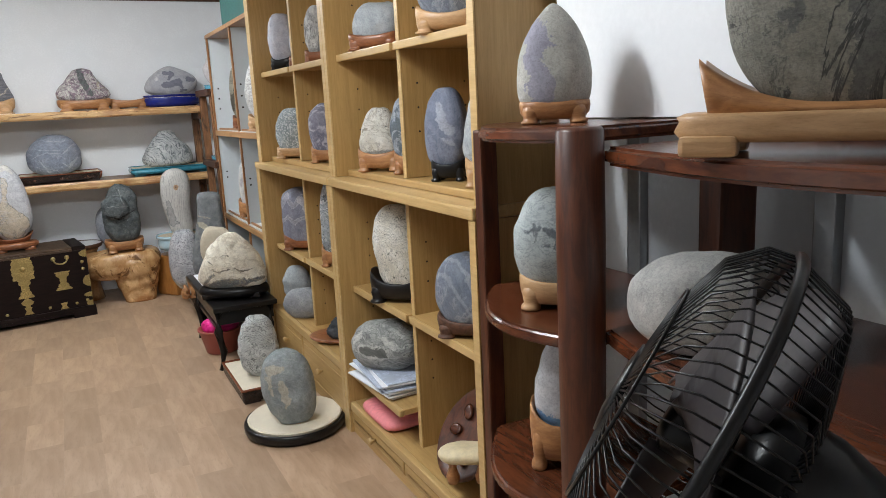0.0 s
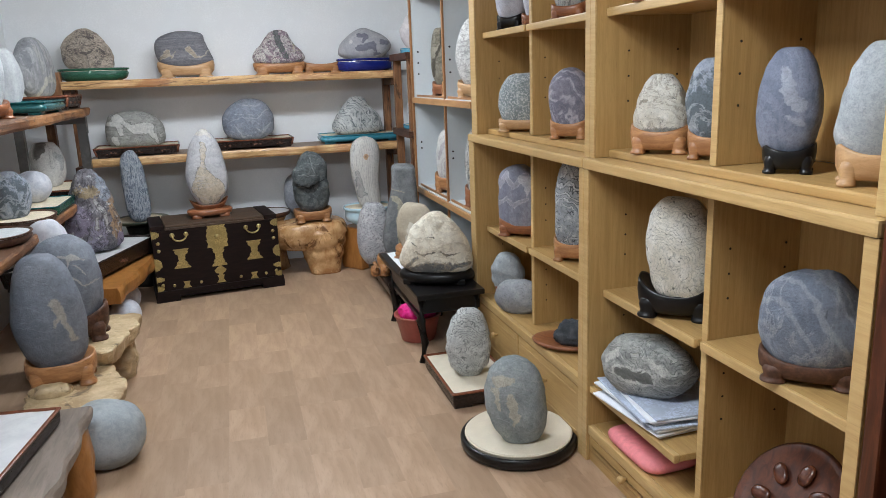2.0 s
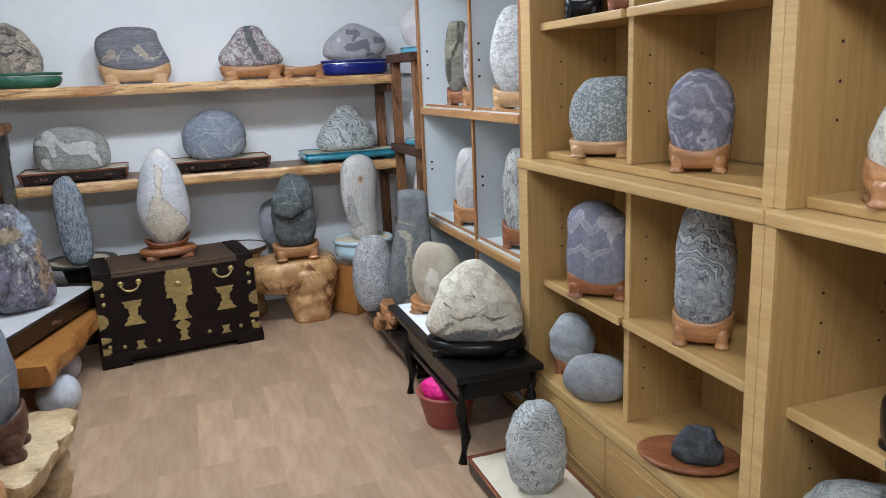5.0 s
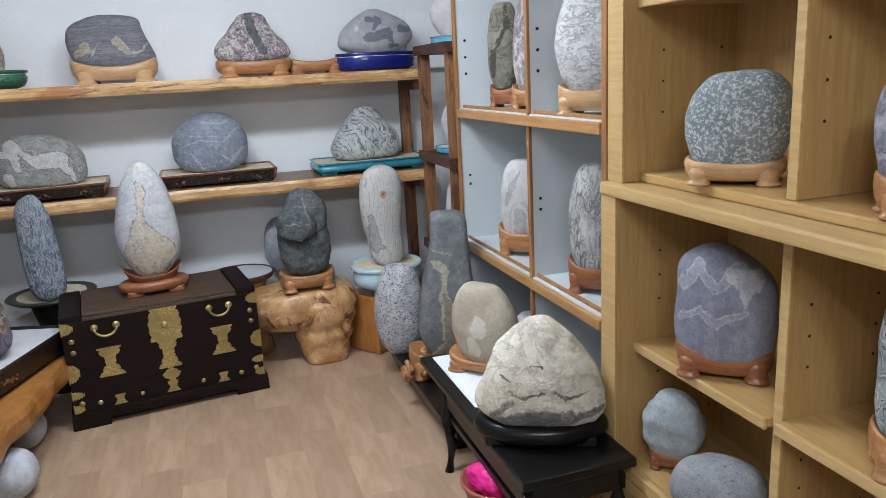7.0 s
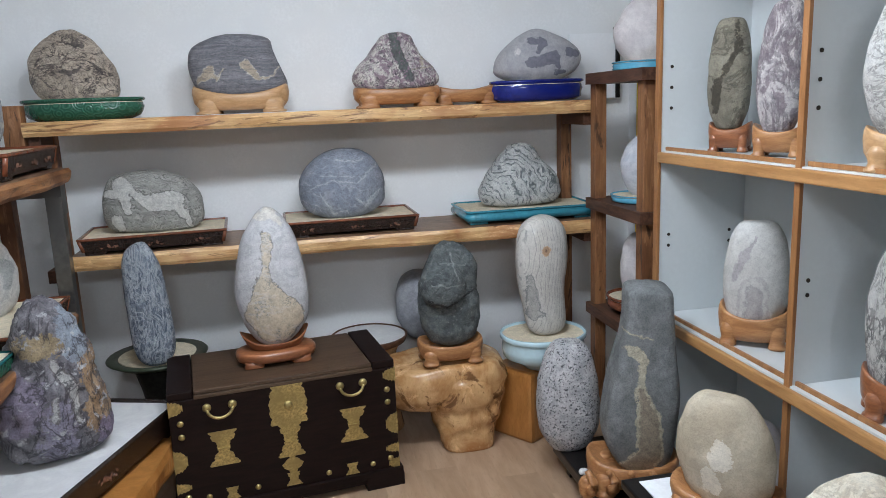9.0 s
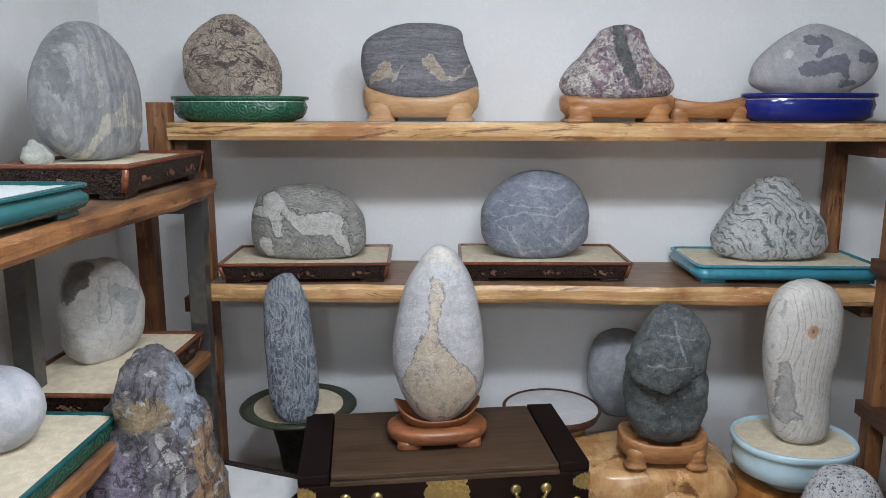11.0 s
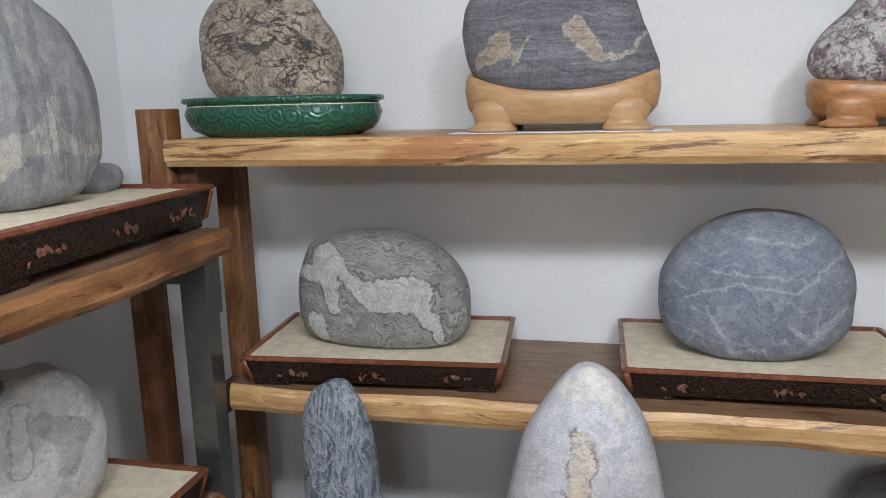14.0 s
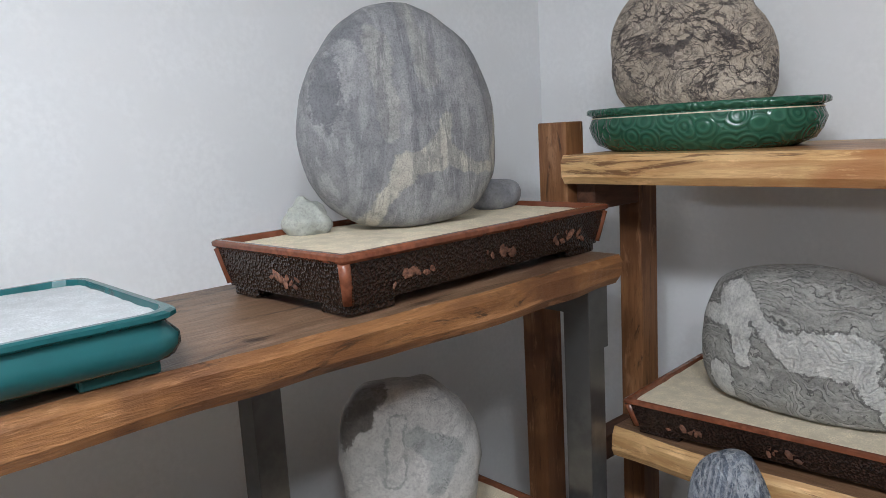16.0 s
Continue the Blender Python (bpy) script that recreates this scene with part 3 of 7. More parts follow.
def plank(x0, x1, y0, y1, z0, z1, wave=0.012, seed=0, along="x", nseg=80):
    """A live-edged plank: its front edge (towards -y, or +x for a plank along y) wanders and is bark-rounded."""
    bm = bmesh.new()
    length = (x1 - x0) if along == "x" else (y1 - y0)
    depth = (y1 - y0) if along == "x" else (x1 - x0)
    rows = []
    for i in range(nseg + 1):
        s = i / nseg * length
        f = wave * (noise.noise(Vector((s * 2.3 + seed, seed, 0))) + 0.5 * noise.noise(Vector((s * 8 + seed, 3.1, seed))))
        g = wave * 0.5 * noise.noise(Vector((s * 5 + seed, 9.2, seed)))
        t = z1 - z0
        sec = [(0, z0), (depth - 0.008 + f + g, z0), (depth + f + g * 0.5, z0 + 0.25 * t), (depth + f - g, z0 + 0.75 * t), (depth + f - g - 0.008, z1), (0, z1)]
        if along == "x":
            rows.append([bm.verts.new((x0 + s, y1 - q, z)) for q, z in sec])
        else:
            rows.append([bm.verts.new((x0 + q, y0 + s, z)) for q, z in sec])
    for a, b in zip(rows, rows[1:]):
        for k in range(6):
            bm.faces.new((a[k], b[k], b[(k + 1) % 6], a[(k + 1) % 6]))
    bm.faces.new(rows[0]), bm.faces.new(list(reversed(rows[-1])))
    bmesh.ops.recalc_face_normals(bm, faces=bm.faces)
    return bm


def structure(name, bm, mat, label, category):
    return tagged(part(name, bm, mat), label, category, kind="structure")


# ---- the room ----
XL, XR, YB, YF, ZC = -2.62, 0.38, 0.42, -7.2, 2.30
floor = structure("floor", box(XL - 0.1, XR + 0.1, YF - 0.1, YB + 0.1, -0.1, -0.004, 0), FLOOR, "beige wood-look vinyl floor with faint planks", "floor")
structure("wall_back", box(XL - 0.1, XR + 0.1, YB, YB + 0.1, -0.1, ZC, 0), WALL, "plain white painted wall behind the shelves", "wall")
structure("wall_left", box(XL - 0.1, XL, YF, YB, -0.1, ZC, 0), WALL, "plain white painted side wall", "wall")
structure("wall_front", box(XL - 0.1, XR + 0.1, YF - 0.1, YF, -0.1, ZC, 0), WALL, "plain white painted wall", "wall")
WY0, WY1, WZ0, WZ1 = -6.3, -4.5, 0.35, 2.05
structure("wall_right", join(box(XR, XR + 0.1, WY1, YB, -0.1, ZC, 0), box(XR, XR + 0.1, YF, WY0, -0.1, ZC, 0), box(XR, XR + 0.1, WY0, WY1, -0.1, WZ0, 0), box(XR, XR + 0.1, WY0, WY1, WZ1, ZC, 0)), WALL, "white painted wall with a window opening", "wall")
structure("ceiling", box(XL - 0.1, XR + 0.1, YF - 0.1, YB + 0.1, ZC, ZC + 0.1, 0), CEIL, "white flat ceiling", "ceiling")
trim = thing("trim", "dark ceiling cornice strip along the walls", "trim", (0, 0, 0), kind="structure")
part("cornice", box(XL, XR, YB - 0.02, YB, ZC - 0.03, ZC, 0), BROWN_W, trim)
part("cornice", box(XL, XL + 0.02, YF, YB - 0.02, ZC - 0.03, ZC, 0), BROWN_W, trim)

win = thing("window_1", "grey aluminium sliding window behind the rosewood shelf", "window", (XR, 0, 0), kind="structure")
for y in (WY0, -5.72, -5.12, WY1 - 0.05):
    part("window_frame", box(0.0, 0.06, y, y + 0.05, WZ0, WZ1, 0.004), ALU, win)
for z in (WZ0, WZ1 - 0.05):
    part("window_frame", box(0.01, 0.05, WY0 + 0.05, WY1 - 0.05, z, z + 0.05, 0.004), ALU, win)
FROST = plain("frosted_pane", (0.66, 0.69, 0.72), 0.3, amount=0.05)
part("pane", box(0.03, 0.036, WY0, WY1, WZ0 + 0.01, WZ1 - 0.01, 0), FROST, win)

for k, (lx, ly) in enumerate(LAMPS):
    c = thing("ceiling_light", "long white ceiling light with a glowing diffuser", "ceiling light", (lx, ly, ZC), group="ceiling lights")
    part("housing", box(-0.62, 0.62, -0.17, 0.17, -0.012, 0, 0.003), BOARD, c)
    part("diffuser", box(-0.59, 0.59, -0.15, 0.15, -0.02, -0.013, 0.002), LED, c)

# ---- rack along the back wall ----
rack = thing("wall_rack", "rustic pine rack with two live-edge shelves against the wall", "shelf", (0, 0, 0))
part("top_shelf", plank(-2.232, 0.02, 0.0, 0.40, 1.383, 1.437, 0.010, 3, nseg=140), PINE, rack)
darker_top(part("lower_shelf", plank(-2.13, 0.02, 0.0, 0.40, 0.862, 0.920, 0.018, 8, nseg=140), PINE, rack), SHELF_TOP)
part("end_post", box(-2.303, -2.234, 0.02, 0.075, 1.33, 1.50), POST, rack)
for x, y in ((-2.232, 0.19), (-0.015, 0.31)):
    part("post", box(x, x + 0.052, y, y + 0.062, 0, 1.383), POST, rack)
    part("rail", box(x + 0.004, x + 0.048, 0.04, y - 0.001, 1.33, 1.383), BROWN_W, rack)
    part("rail", box(x + 0.004, x + 0.048, 0.04, y - 0.001, 0.815, 0.865), BROWN_W, rack)

ZT, ZL = 1.437, 0.921
oval_bowl("green glazed oval bowl with carved scrolls on the pine shelf", (-2.05, 0.185, ZT), 0.455, 0.28, 0.083, GREEN, SAND, fill_at=0.8)
BARK = stone_mat("bark_stone", (0.54, 0.45, 0.355), (0.69, 0.59, 0.48), 11, grit=0.5, bump=1.2,
                 strata=[((0.13, 0.105, 0.10), 46, 0.12, 0.8, 0.38, (0.35, 0, 1)), ((0.24, 0.19, 0.17), 95, 0.13, 0.6, 0.44, (0.5, 0, 1))],
                 veins=[((0.11, 0.09, 0.09), 10, 0.016, 0.9, (1, 1, 1.5), 1.6), ((0.20, 0.16, 0.15), 20, 0.02, 0.6, (1, 1, 1.3), 1.6)],
                 marks=[((0.20, 0.165, 0.155), (0.10, 0.085, 0.085), 0.003, [(-0.03, 0.235, 0.055, 0.215, 0.001, 0.005), (-0.03, 0.125, 0.0, 0.115, 0.003, 0.010), (0.0, 0.115, 0.045, 0.135, 0.007, 0.001), (0.07, 0.16, 0.11, 0.12, 0.001, 0.006)], None)])
stone("tan and brown stone with bark-like ridges in a green bowl", (-2.072, 0.195, 1.501), (0.335, 0.15, 0.285), BARK, seed=4, lump=0.025, rough=0.008, sides=((0.73, 0.93, 1.0, 0.97, 0.82, 0.62), (0.97, 0.97, 0.94, 0.81, 0.66, 0.42)), crown=6)
GDARK = stone_mat("grey_banded_stone", (0.145, 0.145, 0.165), (0.215, 0.21, 0.23), 6, stretch=(0.6, 1, 9), grit=0.8, bump=0.4, dist=0.3,
                  strata=[((0.30, 0.29, 0.30), 60, 0.16, 0.35, 0.05, (0.03, 0, 1)), ((0.09, 0.09, 0.10), 44, 0.08, 0.5, 0.06, (0.03, 0, 1))],
                  marks=[((0.46, 0.385, 0.285), (0.50, 0.46, 0.40), 0.003, [(-0.155, 0.074, -0.105, 0.11, 0.008, 0.022), (-0.105, 0.11, -0.085, 0.088, 0.020, 0.008), (-0.085, 0.082, -0.045, 0.124, 0.004, 0.001), (0.035, 0.134, 0.072, 0.097, 0.020, 0.016), (0.07, 0.082, 0.13, 0.086, 0.006, 0.003), (0.13, 0.086, 0.165, 0.127, 0.003, 0.002)], None)],
                  veins=[((0.07, 0.07, 0.08), 6, 0.012, 0.5, (0.8, 1, 6), 0.6)])
stone("dark grey squarish stone with tan cloud patches", (-1.45, 0.18, 1.492), (0.385, 0.17, 0.262), GDARK, seed=7, lump=0.012, sides=((0.67, 0.88, 0.98, 1.0, 0.92, 0.6), (0.73, 0.99, 0.93, 0.83, 0.76, 0.85)), crown=16)
carved_stand("pale carved wooden stand on short feet", (-1.445, 0.18, ZT + 0.002), 0.385, 0.2, 0.085, STAND_PALE, lip=0.5)
slip = tagged(part("paper_slip", box(-1.655, -1.235, 0.075, 0.17, ZT + 0.0005, ZT + 0.0018, 0), PAPER), "white paper slip lying under a carved stand", "paper")
PURP = stone_mat("purple_speckled_stone", (0.68, 0.64, 0.60), (0.34, 0.25, 0.29), 24, blend=(0.46, 0.56), grit=0.7, bump=1.1, dist=1.4, specks=[((0.10, 0.095, 0.105), 34, 0.57), ((0.30, 0.20, 0.26), 52, 0.56)],
                 marks=[((0.135, 0.155, 0.15), (0.07, 0.075, 0.075), 0.004, [(-0.01, 0.245, 0.0, 0.165, 0.014, 0.022), (0.0, 0.165, 0.045, 0.055, 0.020, 0.018)], None), ((0.62, 0.56, 0.55), None, 0.003, [(0.03, 0.205, 0.075, 0.075, 0.010, 0.013)], None), ((0.56, 0.49, 0.38), None, 0.003, [(0.105, 0.115, 0.115, 0.145, 0.008, 0.010), (0.06, 0.09, 0.16, 0.105, 0.003, 0.003)], None)],
                 veins=[((0.09, 0.085, 0.09), 20, 0.02, 0.7, (1, 1, 1), 1.5)])
stone("mountain-shaped purple, white and grey speckled stone", (-0.80, 0.2, 1.502), (0.375, 0.17, 0.25), PURP, seed=11, lump=0.03, rough=0.014, sides=((0.92, 0.99, 0.9, 0.63, 0.44, 0.35), (0.9, 1.0, 0.85, 0.62, 0.48, 0.45)), crown=14)
carved_stand("low carved wooden stand under a purple stone", (-0.80, 0.2, ZT), 0.375, 0.19, 0.085, STAND, lip=0.15)
carved_stand("empty low carved wooden stand on the pine shelf", (-0.49, 0.25, ZT), 0.30, 0.15, 0.072, STAND, lip=0.35)
FLOWER = stone_mat("grey_flower_stone", (0.34, 0.34, 0.365), (0.44, 0.43, 0.45), 9, grit=0.5, bump=0.3,
                   marks=[((0.17, 0.17, 0.215), (0.13, 0.13, 0.16), 0.003, [(-0.05, 0.185, 0.0, 0.175, 0.012, 0.018), (0.0, 0.175, -0.02, 0.135, 0.014, 0.008), (-0.06, 0.09, 0.05, 0.11, 0.020, 0.026), (0.05, 0.11, 0.07, 0.07, 0.018, 0.010), (0.12, 0.135, 0.165, 0.125, 0.018, 0.012), (0.06, 0.045, 0.10, 0.05, 0.010, 0.006)], None), ((0.64, 0.62, 0.62), None, 0.002, [(-0.115, 0.13, -0.112, 0.138, 0.009, 0.011)], None)])
oval_bowl("cobalt blue glazed oval bowl on feet", (-0.17, 0.2, ZT + 0.004), 0.43, 0.25, 0.09, COBALT, SAND, fill_at=0.8, foot=0.8)
stone("smooth grey egg-shaped stone with dark blossom marks", (-0.165, 0.2, 1.512), (0.405, 0.19, 0.24), FLOWER, seed=13, lump=0.012, sides=((0.6, 0.96, 0.97, 0.88, 0.71, 0.55), (0.4, 0.82, 1.0, 1.0, 0.83, 0.45)), crown=4)

rect_tray("dark brown glazed tray with raised blossoms and sand", (-1.83, 0.178, ZL), 0.555, 0.34, 0.068, TRAY, COPPER, SAND, rz=4, relief=True)
HORSE = stone_mat("grey_green_white_stone", (0.33, 0.325, 0.30), (0.44, 0.435, 0.405), 18, stretch=(1, 1, 2), grit=0.6, bump=0.9,
                  strata=[((0.60, 0.59, 0.56), 60, 0.2, 0.6, 0.24, (0.25, 0, 1)), ((0.11, 0.11, 0.105), 85, 0.13, 0.8, 0.26, (0.3, 0, 1))],
                  marks=[((0.78, 0.775, 0.74), (0.14, 0.14, 0.13), 0.003, [(-0.17, 0.165, -0.13, 0.17, 0.014, 0.018), (-0.105, 0.20, -0.085, 0.095, 0.034, 0.014), (-0.08, 0.205, -0.045, 0.15, 0.014, 0.012), (-0.04, 0.155, 0.0, 0.125, 0.016, 0.030), (0.0, 0.13, 0.09, 0.13, 0.032, 0.040), (0.09, 0.13, 0.135, 0.06, 0.028, 0.014), (0.135, 0.06, 0.15, 0.005, 0.013, 0.008), (-0.13, 0.06, -0.12, 0.03, 0.026, 0.018)], None)])
stone("grey-green stone with white horse-like markings on sand", (-1.832, 0.18, 0.976), (0.39, 0.2, 0.252), HORSE, seed=17, lump=0.015, sides=((0.91, 0.985, 1.0, 0.985, 0.93, 1.0), (0.92, 0.985, 1.0, 0.96, 0.78, 0.5)), crown=12)
rect_tray("dark brown glazed tray with raised blossoms under a blue-grey stone", (-1.036, 0.222, ZL), 0.565, 0.345, 0.068, TRAY, COPPER, SAND, rz=1, relief=True)
DOME = stone_mat("blue_grey_stone", (0.205, 0.23, 0.285), (0.275, 0.295, 0.345), 6, grit=0.8, bump=0.4,
                 strata=[((0.37, 0.39, 0.44), 22, 0.11, 0.6, 0.20, (0.2, 0, 1)), ((0.15, 0.17, 0.21), 34, 0.10, 0.4, 0.22, (0.2, 0, 1))],
                 marks=[((0.43, 0.455, 0.50), None, 0.002, [(-0.10, 0.125, -0.05, 0.03, 0.002, 0.007), (-0.05, 0.028, 0.01, 0.042, 0.003, 0.002), (0.01, 0.042, 0.035, 0.008, 0.002, 0.002), (-0.14, 0.015, -0.118, 0.075, 0.002, 0.002), (-0.118, 0.075, -0.085, 0.03, 0.002, 0.001), (0.05, 0.09, 0.095, 0.058, 0.002, 0.011), (0.095, 0.058, 0.158, 0.13, 0.010, 0.003), (-0.14, 0.14, -0.04, 0.172, 0.002, 0.002), (-0.04, 0.172, 0.06, 0.155, 0.002, 0.002), (0.06, 0.155, 0.15, 0.235, 0.002, 0.004), (-0.09, 0.195, 0.05, 0.185, 0.002, 0.002), (-0.03, 0.255, 0.06, 0.245, 0.003, 0.004), (0.06, 0.245, 0.10, 0.265, 0.003, 0.001)], None)])
stone("smooth blue-grey dome-shaped stone with pale veins", (-1.058, 0.21, 0.974), (0.375, 0.21, 0.302), DOME, seed=19, lump=0.012, sides=((0.72, 0.94, 1.0, 0.97, 0.84, 0.66), (0.65, 0.93, 0.99, 1.0, 0.93, 0.95)), crown=6)
rect_tray("turquoise glazed rectangular tray with beige sand", (-0.245, 0.215, ZL), 0.60, 0.345, 0.062, TURQ, TURQ, SAND, flare=0.03, radius=0.035, bulge=0.012)
MARB = stone_mat("white_green_marbled_stone", (0.66, 0.67, 0.66), (0.54, 0.56, 0.56), 9, grit=0.6, bump=1.0, dist=1.2,
                 strata=[((0.15, 0.175, 0.185), 34, 0.20, 0.9, 0.22, (0.75, 0, 0.65)), ((0.27, 0.30, 0.31), 80, 0.15, 0.6, 0.24, (0.75, 0, 0.65))])
stone("craggy white stone with dark green marbling", (-0.25, 0.22, 0.974), (0.40, 0.22, 0.285), MARB, seed=23, lump=0.04, rough=0.02, sides=((0.84, 1.0, 0.88, 0.71, 0.47, 0.4), (0.87, 0.97, 0.91, 0.69, 0.47, 0.35)), crown=8)

# ---- corner stand between rack and cabinet ----
side = thing("corner_stand", "narrow dark-stained wooden stand with three shelves in the corner", "shelf", (0, 0, 0))
for z in (1.545, 1.02, 0.55):
    part("shelf", plank(-0.02, 0.32, -0.52, 0.0, z - 0.045, z, 0.006, z * 7, "y", 30), BROWN_W, side)
for x in (0.0, 0.27):
    for y in (-0.06, -0.5):
        part("post", box(x, x + 0.05, y, y + 0.055, 0, 1.5), POST, side)
oval_bowl("light blue oval tray on the corner stand", (0.15, -0.22, 1.545), 0.27, 0.27, 0.035, LBLUE, SAND, foot=0.85, name="display_tray")
PINKW = stone_mat("pinkish_white_stone", (0.56, 0.52, 0.53), (0.66, 0.62, 0.62), 12, grit=0.25, bump=0.3)
stone("pinkish white rounded stone in a light blue tray", (0.15, -0.22, 1.576), (0.26, 0.17, 0.25), PINKW, (0.85, 1, 1, 0.9, 0.8), rz=-30, seed=29, blunt=0.55)
oval_bowl("light blue round plate with cream sand", (0.13, -0.22, 1.02), 0.24, 0.24, 0.032, LBLUE, SAND, foot=0.8, name="display_plate")
BLUEW = stone_mat("pale_blue_grey_stone", (0.42, 0.44, 0.50), (0.54, 0.55, 0.59), 8, bands=[((0.60, 0.61, 0.64), 60, 0.4, 16, (0.5, 0, 0.8))], grit=0.25, bump=0.2, veins=[((0.62, 0.62, 0.65), 8, 0.03, 0.5, (1, 1, 1), 1)])
stone("pale blue-grey rounded stone on a blue plate", (0.14, -0.22, 1.045), (0.18, 0.14, 0.25), BLUEW, (0.9, 1, 1, 0.9, 0.7), rz=-30, seed=31, blunt=0.6)
oval_bowl("brown glazed bowl with cream sand", (0.12, -0.22, 0.55), 0.25, 0.25, 0.075, COPPER, SAND, foot=0.6)
stone("pinkish white upright stone in a brown bowl", (0.13, -0.22, 0.61), (0.16, 0.12, 0.28), PINKW, (0.8, 1, 1, 0.95, 0.8), rz=-30, seed=37, blunt=0.6)
tape = tagged(part("wall_tape", box(XR - 0.004, XR - 0.001, 0.27, 0.33, 0.0, 1.95, 0), YELLOW), "yellow vertical strip stuck on the wall", "tape")
pic = thing("leaning_panel", "white panel with a black edge leaning in the corner", "panel", (0.20, 0.36, 1.44), 0)
part("sheet", box(-0.15, 0.08, 0.0, 0.012, 0, 0.30, 0.001), BOARD, pic)
part("edge", box(0.08, 0.10, -0.01, 0.03, 0, 0.33, 0.002), BLACK, pic)

# ---- brass-bound chest ----
chest = thing("wooden_chest", "dark lacquered wooden chest with brass plates and handles", "chest", (-1.375, -0.222, 0.0), 8.1)
CW, CD = 0.405, 0.215
part("base", join(box(-CW - 0.012, CW + 0.012, -CD - 0.012, CD + 0.01, 0.045, 0.075), *[box(sx * (CW - 0.06) - 0.075, sx * (CW - 0.06) + 0.075, -CD - 0.012, CD, 0, 0.05) for sx in (-1, 1)],
     box(-0.27, 0.27, -CD - 0.008, -CD + 0.01, 0.028, 0.05)), CHEST, chest)
part("body", box(-CW, CW, -CD, CD, 0.07, 0.478, 0.004), CHEST, chest)
for sx in (-1, 1):
    part("end_cap", box(sx * CW, sx * (CW - 0.085), -CD + 0.005, CD - 0.005, 0.478, 0.507, 0.004), CHEST, chest)
part("lid", join(box(-CW + 0.087, CW - 0.087, -CD - 0.004, CD - 0.01, 0.476, 0.490, 0.003), box(-CW + 0.089, CW - 0.089, -CD + 0.002, CD - 0.012, 0.490, 0.506, 0.004)), CHEST_LID, chest, "worn brown wooden lid")


def fan_plate(w0, w1, w2, z0, z1, y, wave=0.006):
    """A symmetric brass plate: a waisted outline on the front face."""
    n = 44
    left, right = [], []
    for i in range(n + 1):
        f = i / n
        w = curve_at((w0, w1, w2), f)
        w += wave * (1.6 * math.sin(f * 26) + 0.8 * math.sin(f * 61)) * (0.3 + abs(f - 0.5))
        left.append((-w / 2, z0 + (z1 - z0) * f)), right.append((w / 2, z0 + (z1 - z0) * f))
    pts = right + left[::-1]
    bm = bmesh.new()
    f = bm.faces.new([bm.verts.new((x, y, z)) for x, z in pts])
    r = bmesh.ops.extrude_face_region(bm, geom=[f])
    bmesh.ops.translate(bm, vec=(0, -0.003, 0), verts=[v for v in r["geom"] if isinstance(v, bmesh.types.BMVert)])
    bmesh.ops.recalc_face_normals(bm, faces=bm.faces)
    return bm


def knob(x, y, z, r, axis="Y"):
    b = bmesh.new()
    bmesh.ops.create_icosphere(b, subdivisions=2, radius=r)
    bmesh.ops.transform(b, matrix=Matrix.Translation((x, y, z)) @ Matrix.Diagonal((1, 0.55, 1, 1)), verts=b.verts)
    return b


YC = -CD - 0.0005
lock = part("lock_plate", fan_plate(0.125, 0.135, 0.112, 0.328, 0.478, YC, 0.007), BRASS, chest, "engraved brass lock plate")
part("lock_boss", knob(0, YC - 0.004, 0.40, 0.017), BRASS, lock, smooth=True)
part("hasp", fan_plate(0.09, 0.045, 0.08, 0.20, 0.328, YC, 0.007), BRASS, chest)
part("hasp_bar", box(-0.026, 0.026, YC - 0.007, YC - 0.003, 0.254, 0.261, 0.001), BRASS, chest)
part("star_plate", fan_plate(0.02, 0.075, 0.02, 0.135, 0.20, YC, 0.005), BRASS, chest)
part("foot_plate", fan_plate(0.055, 0.03, 0.045, 0.085, 0.135, YC, 0.003), BRASS, chest)
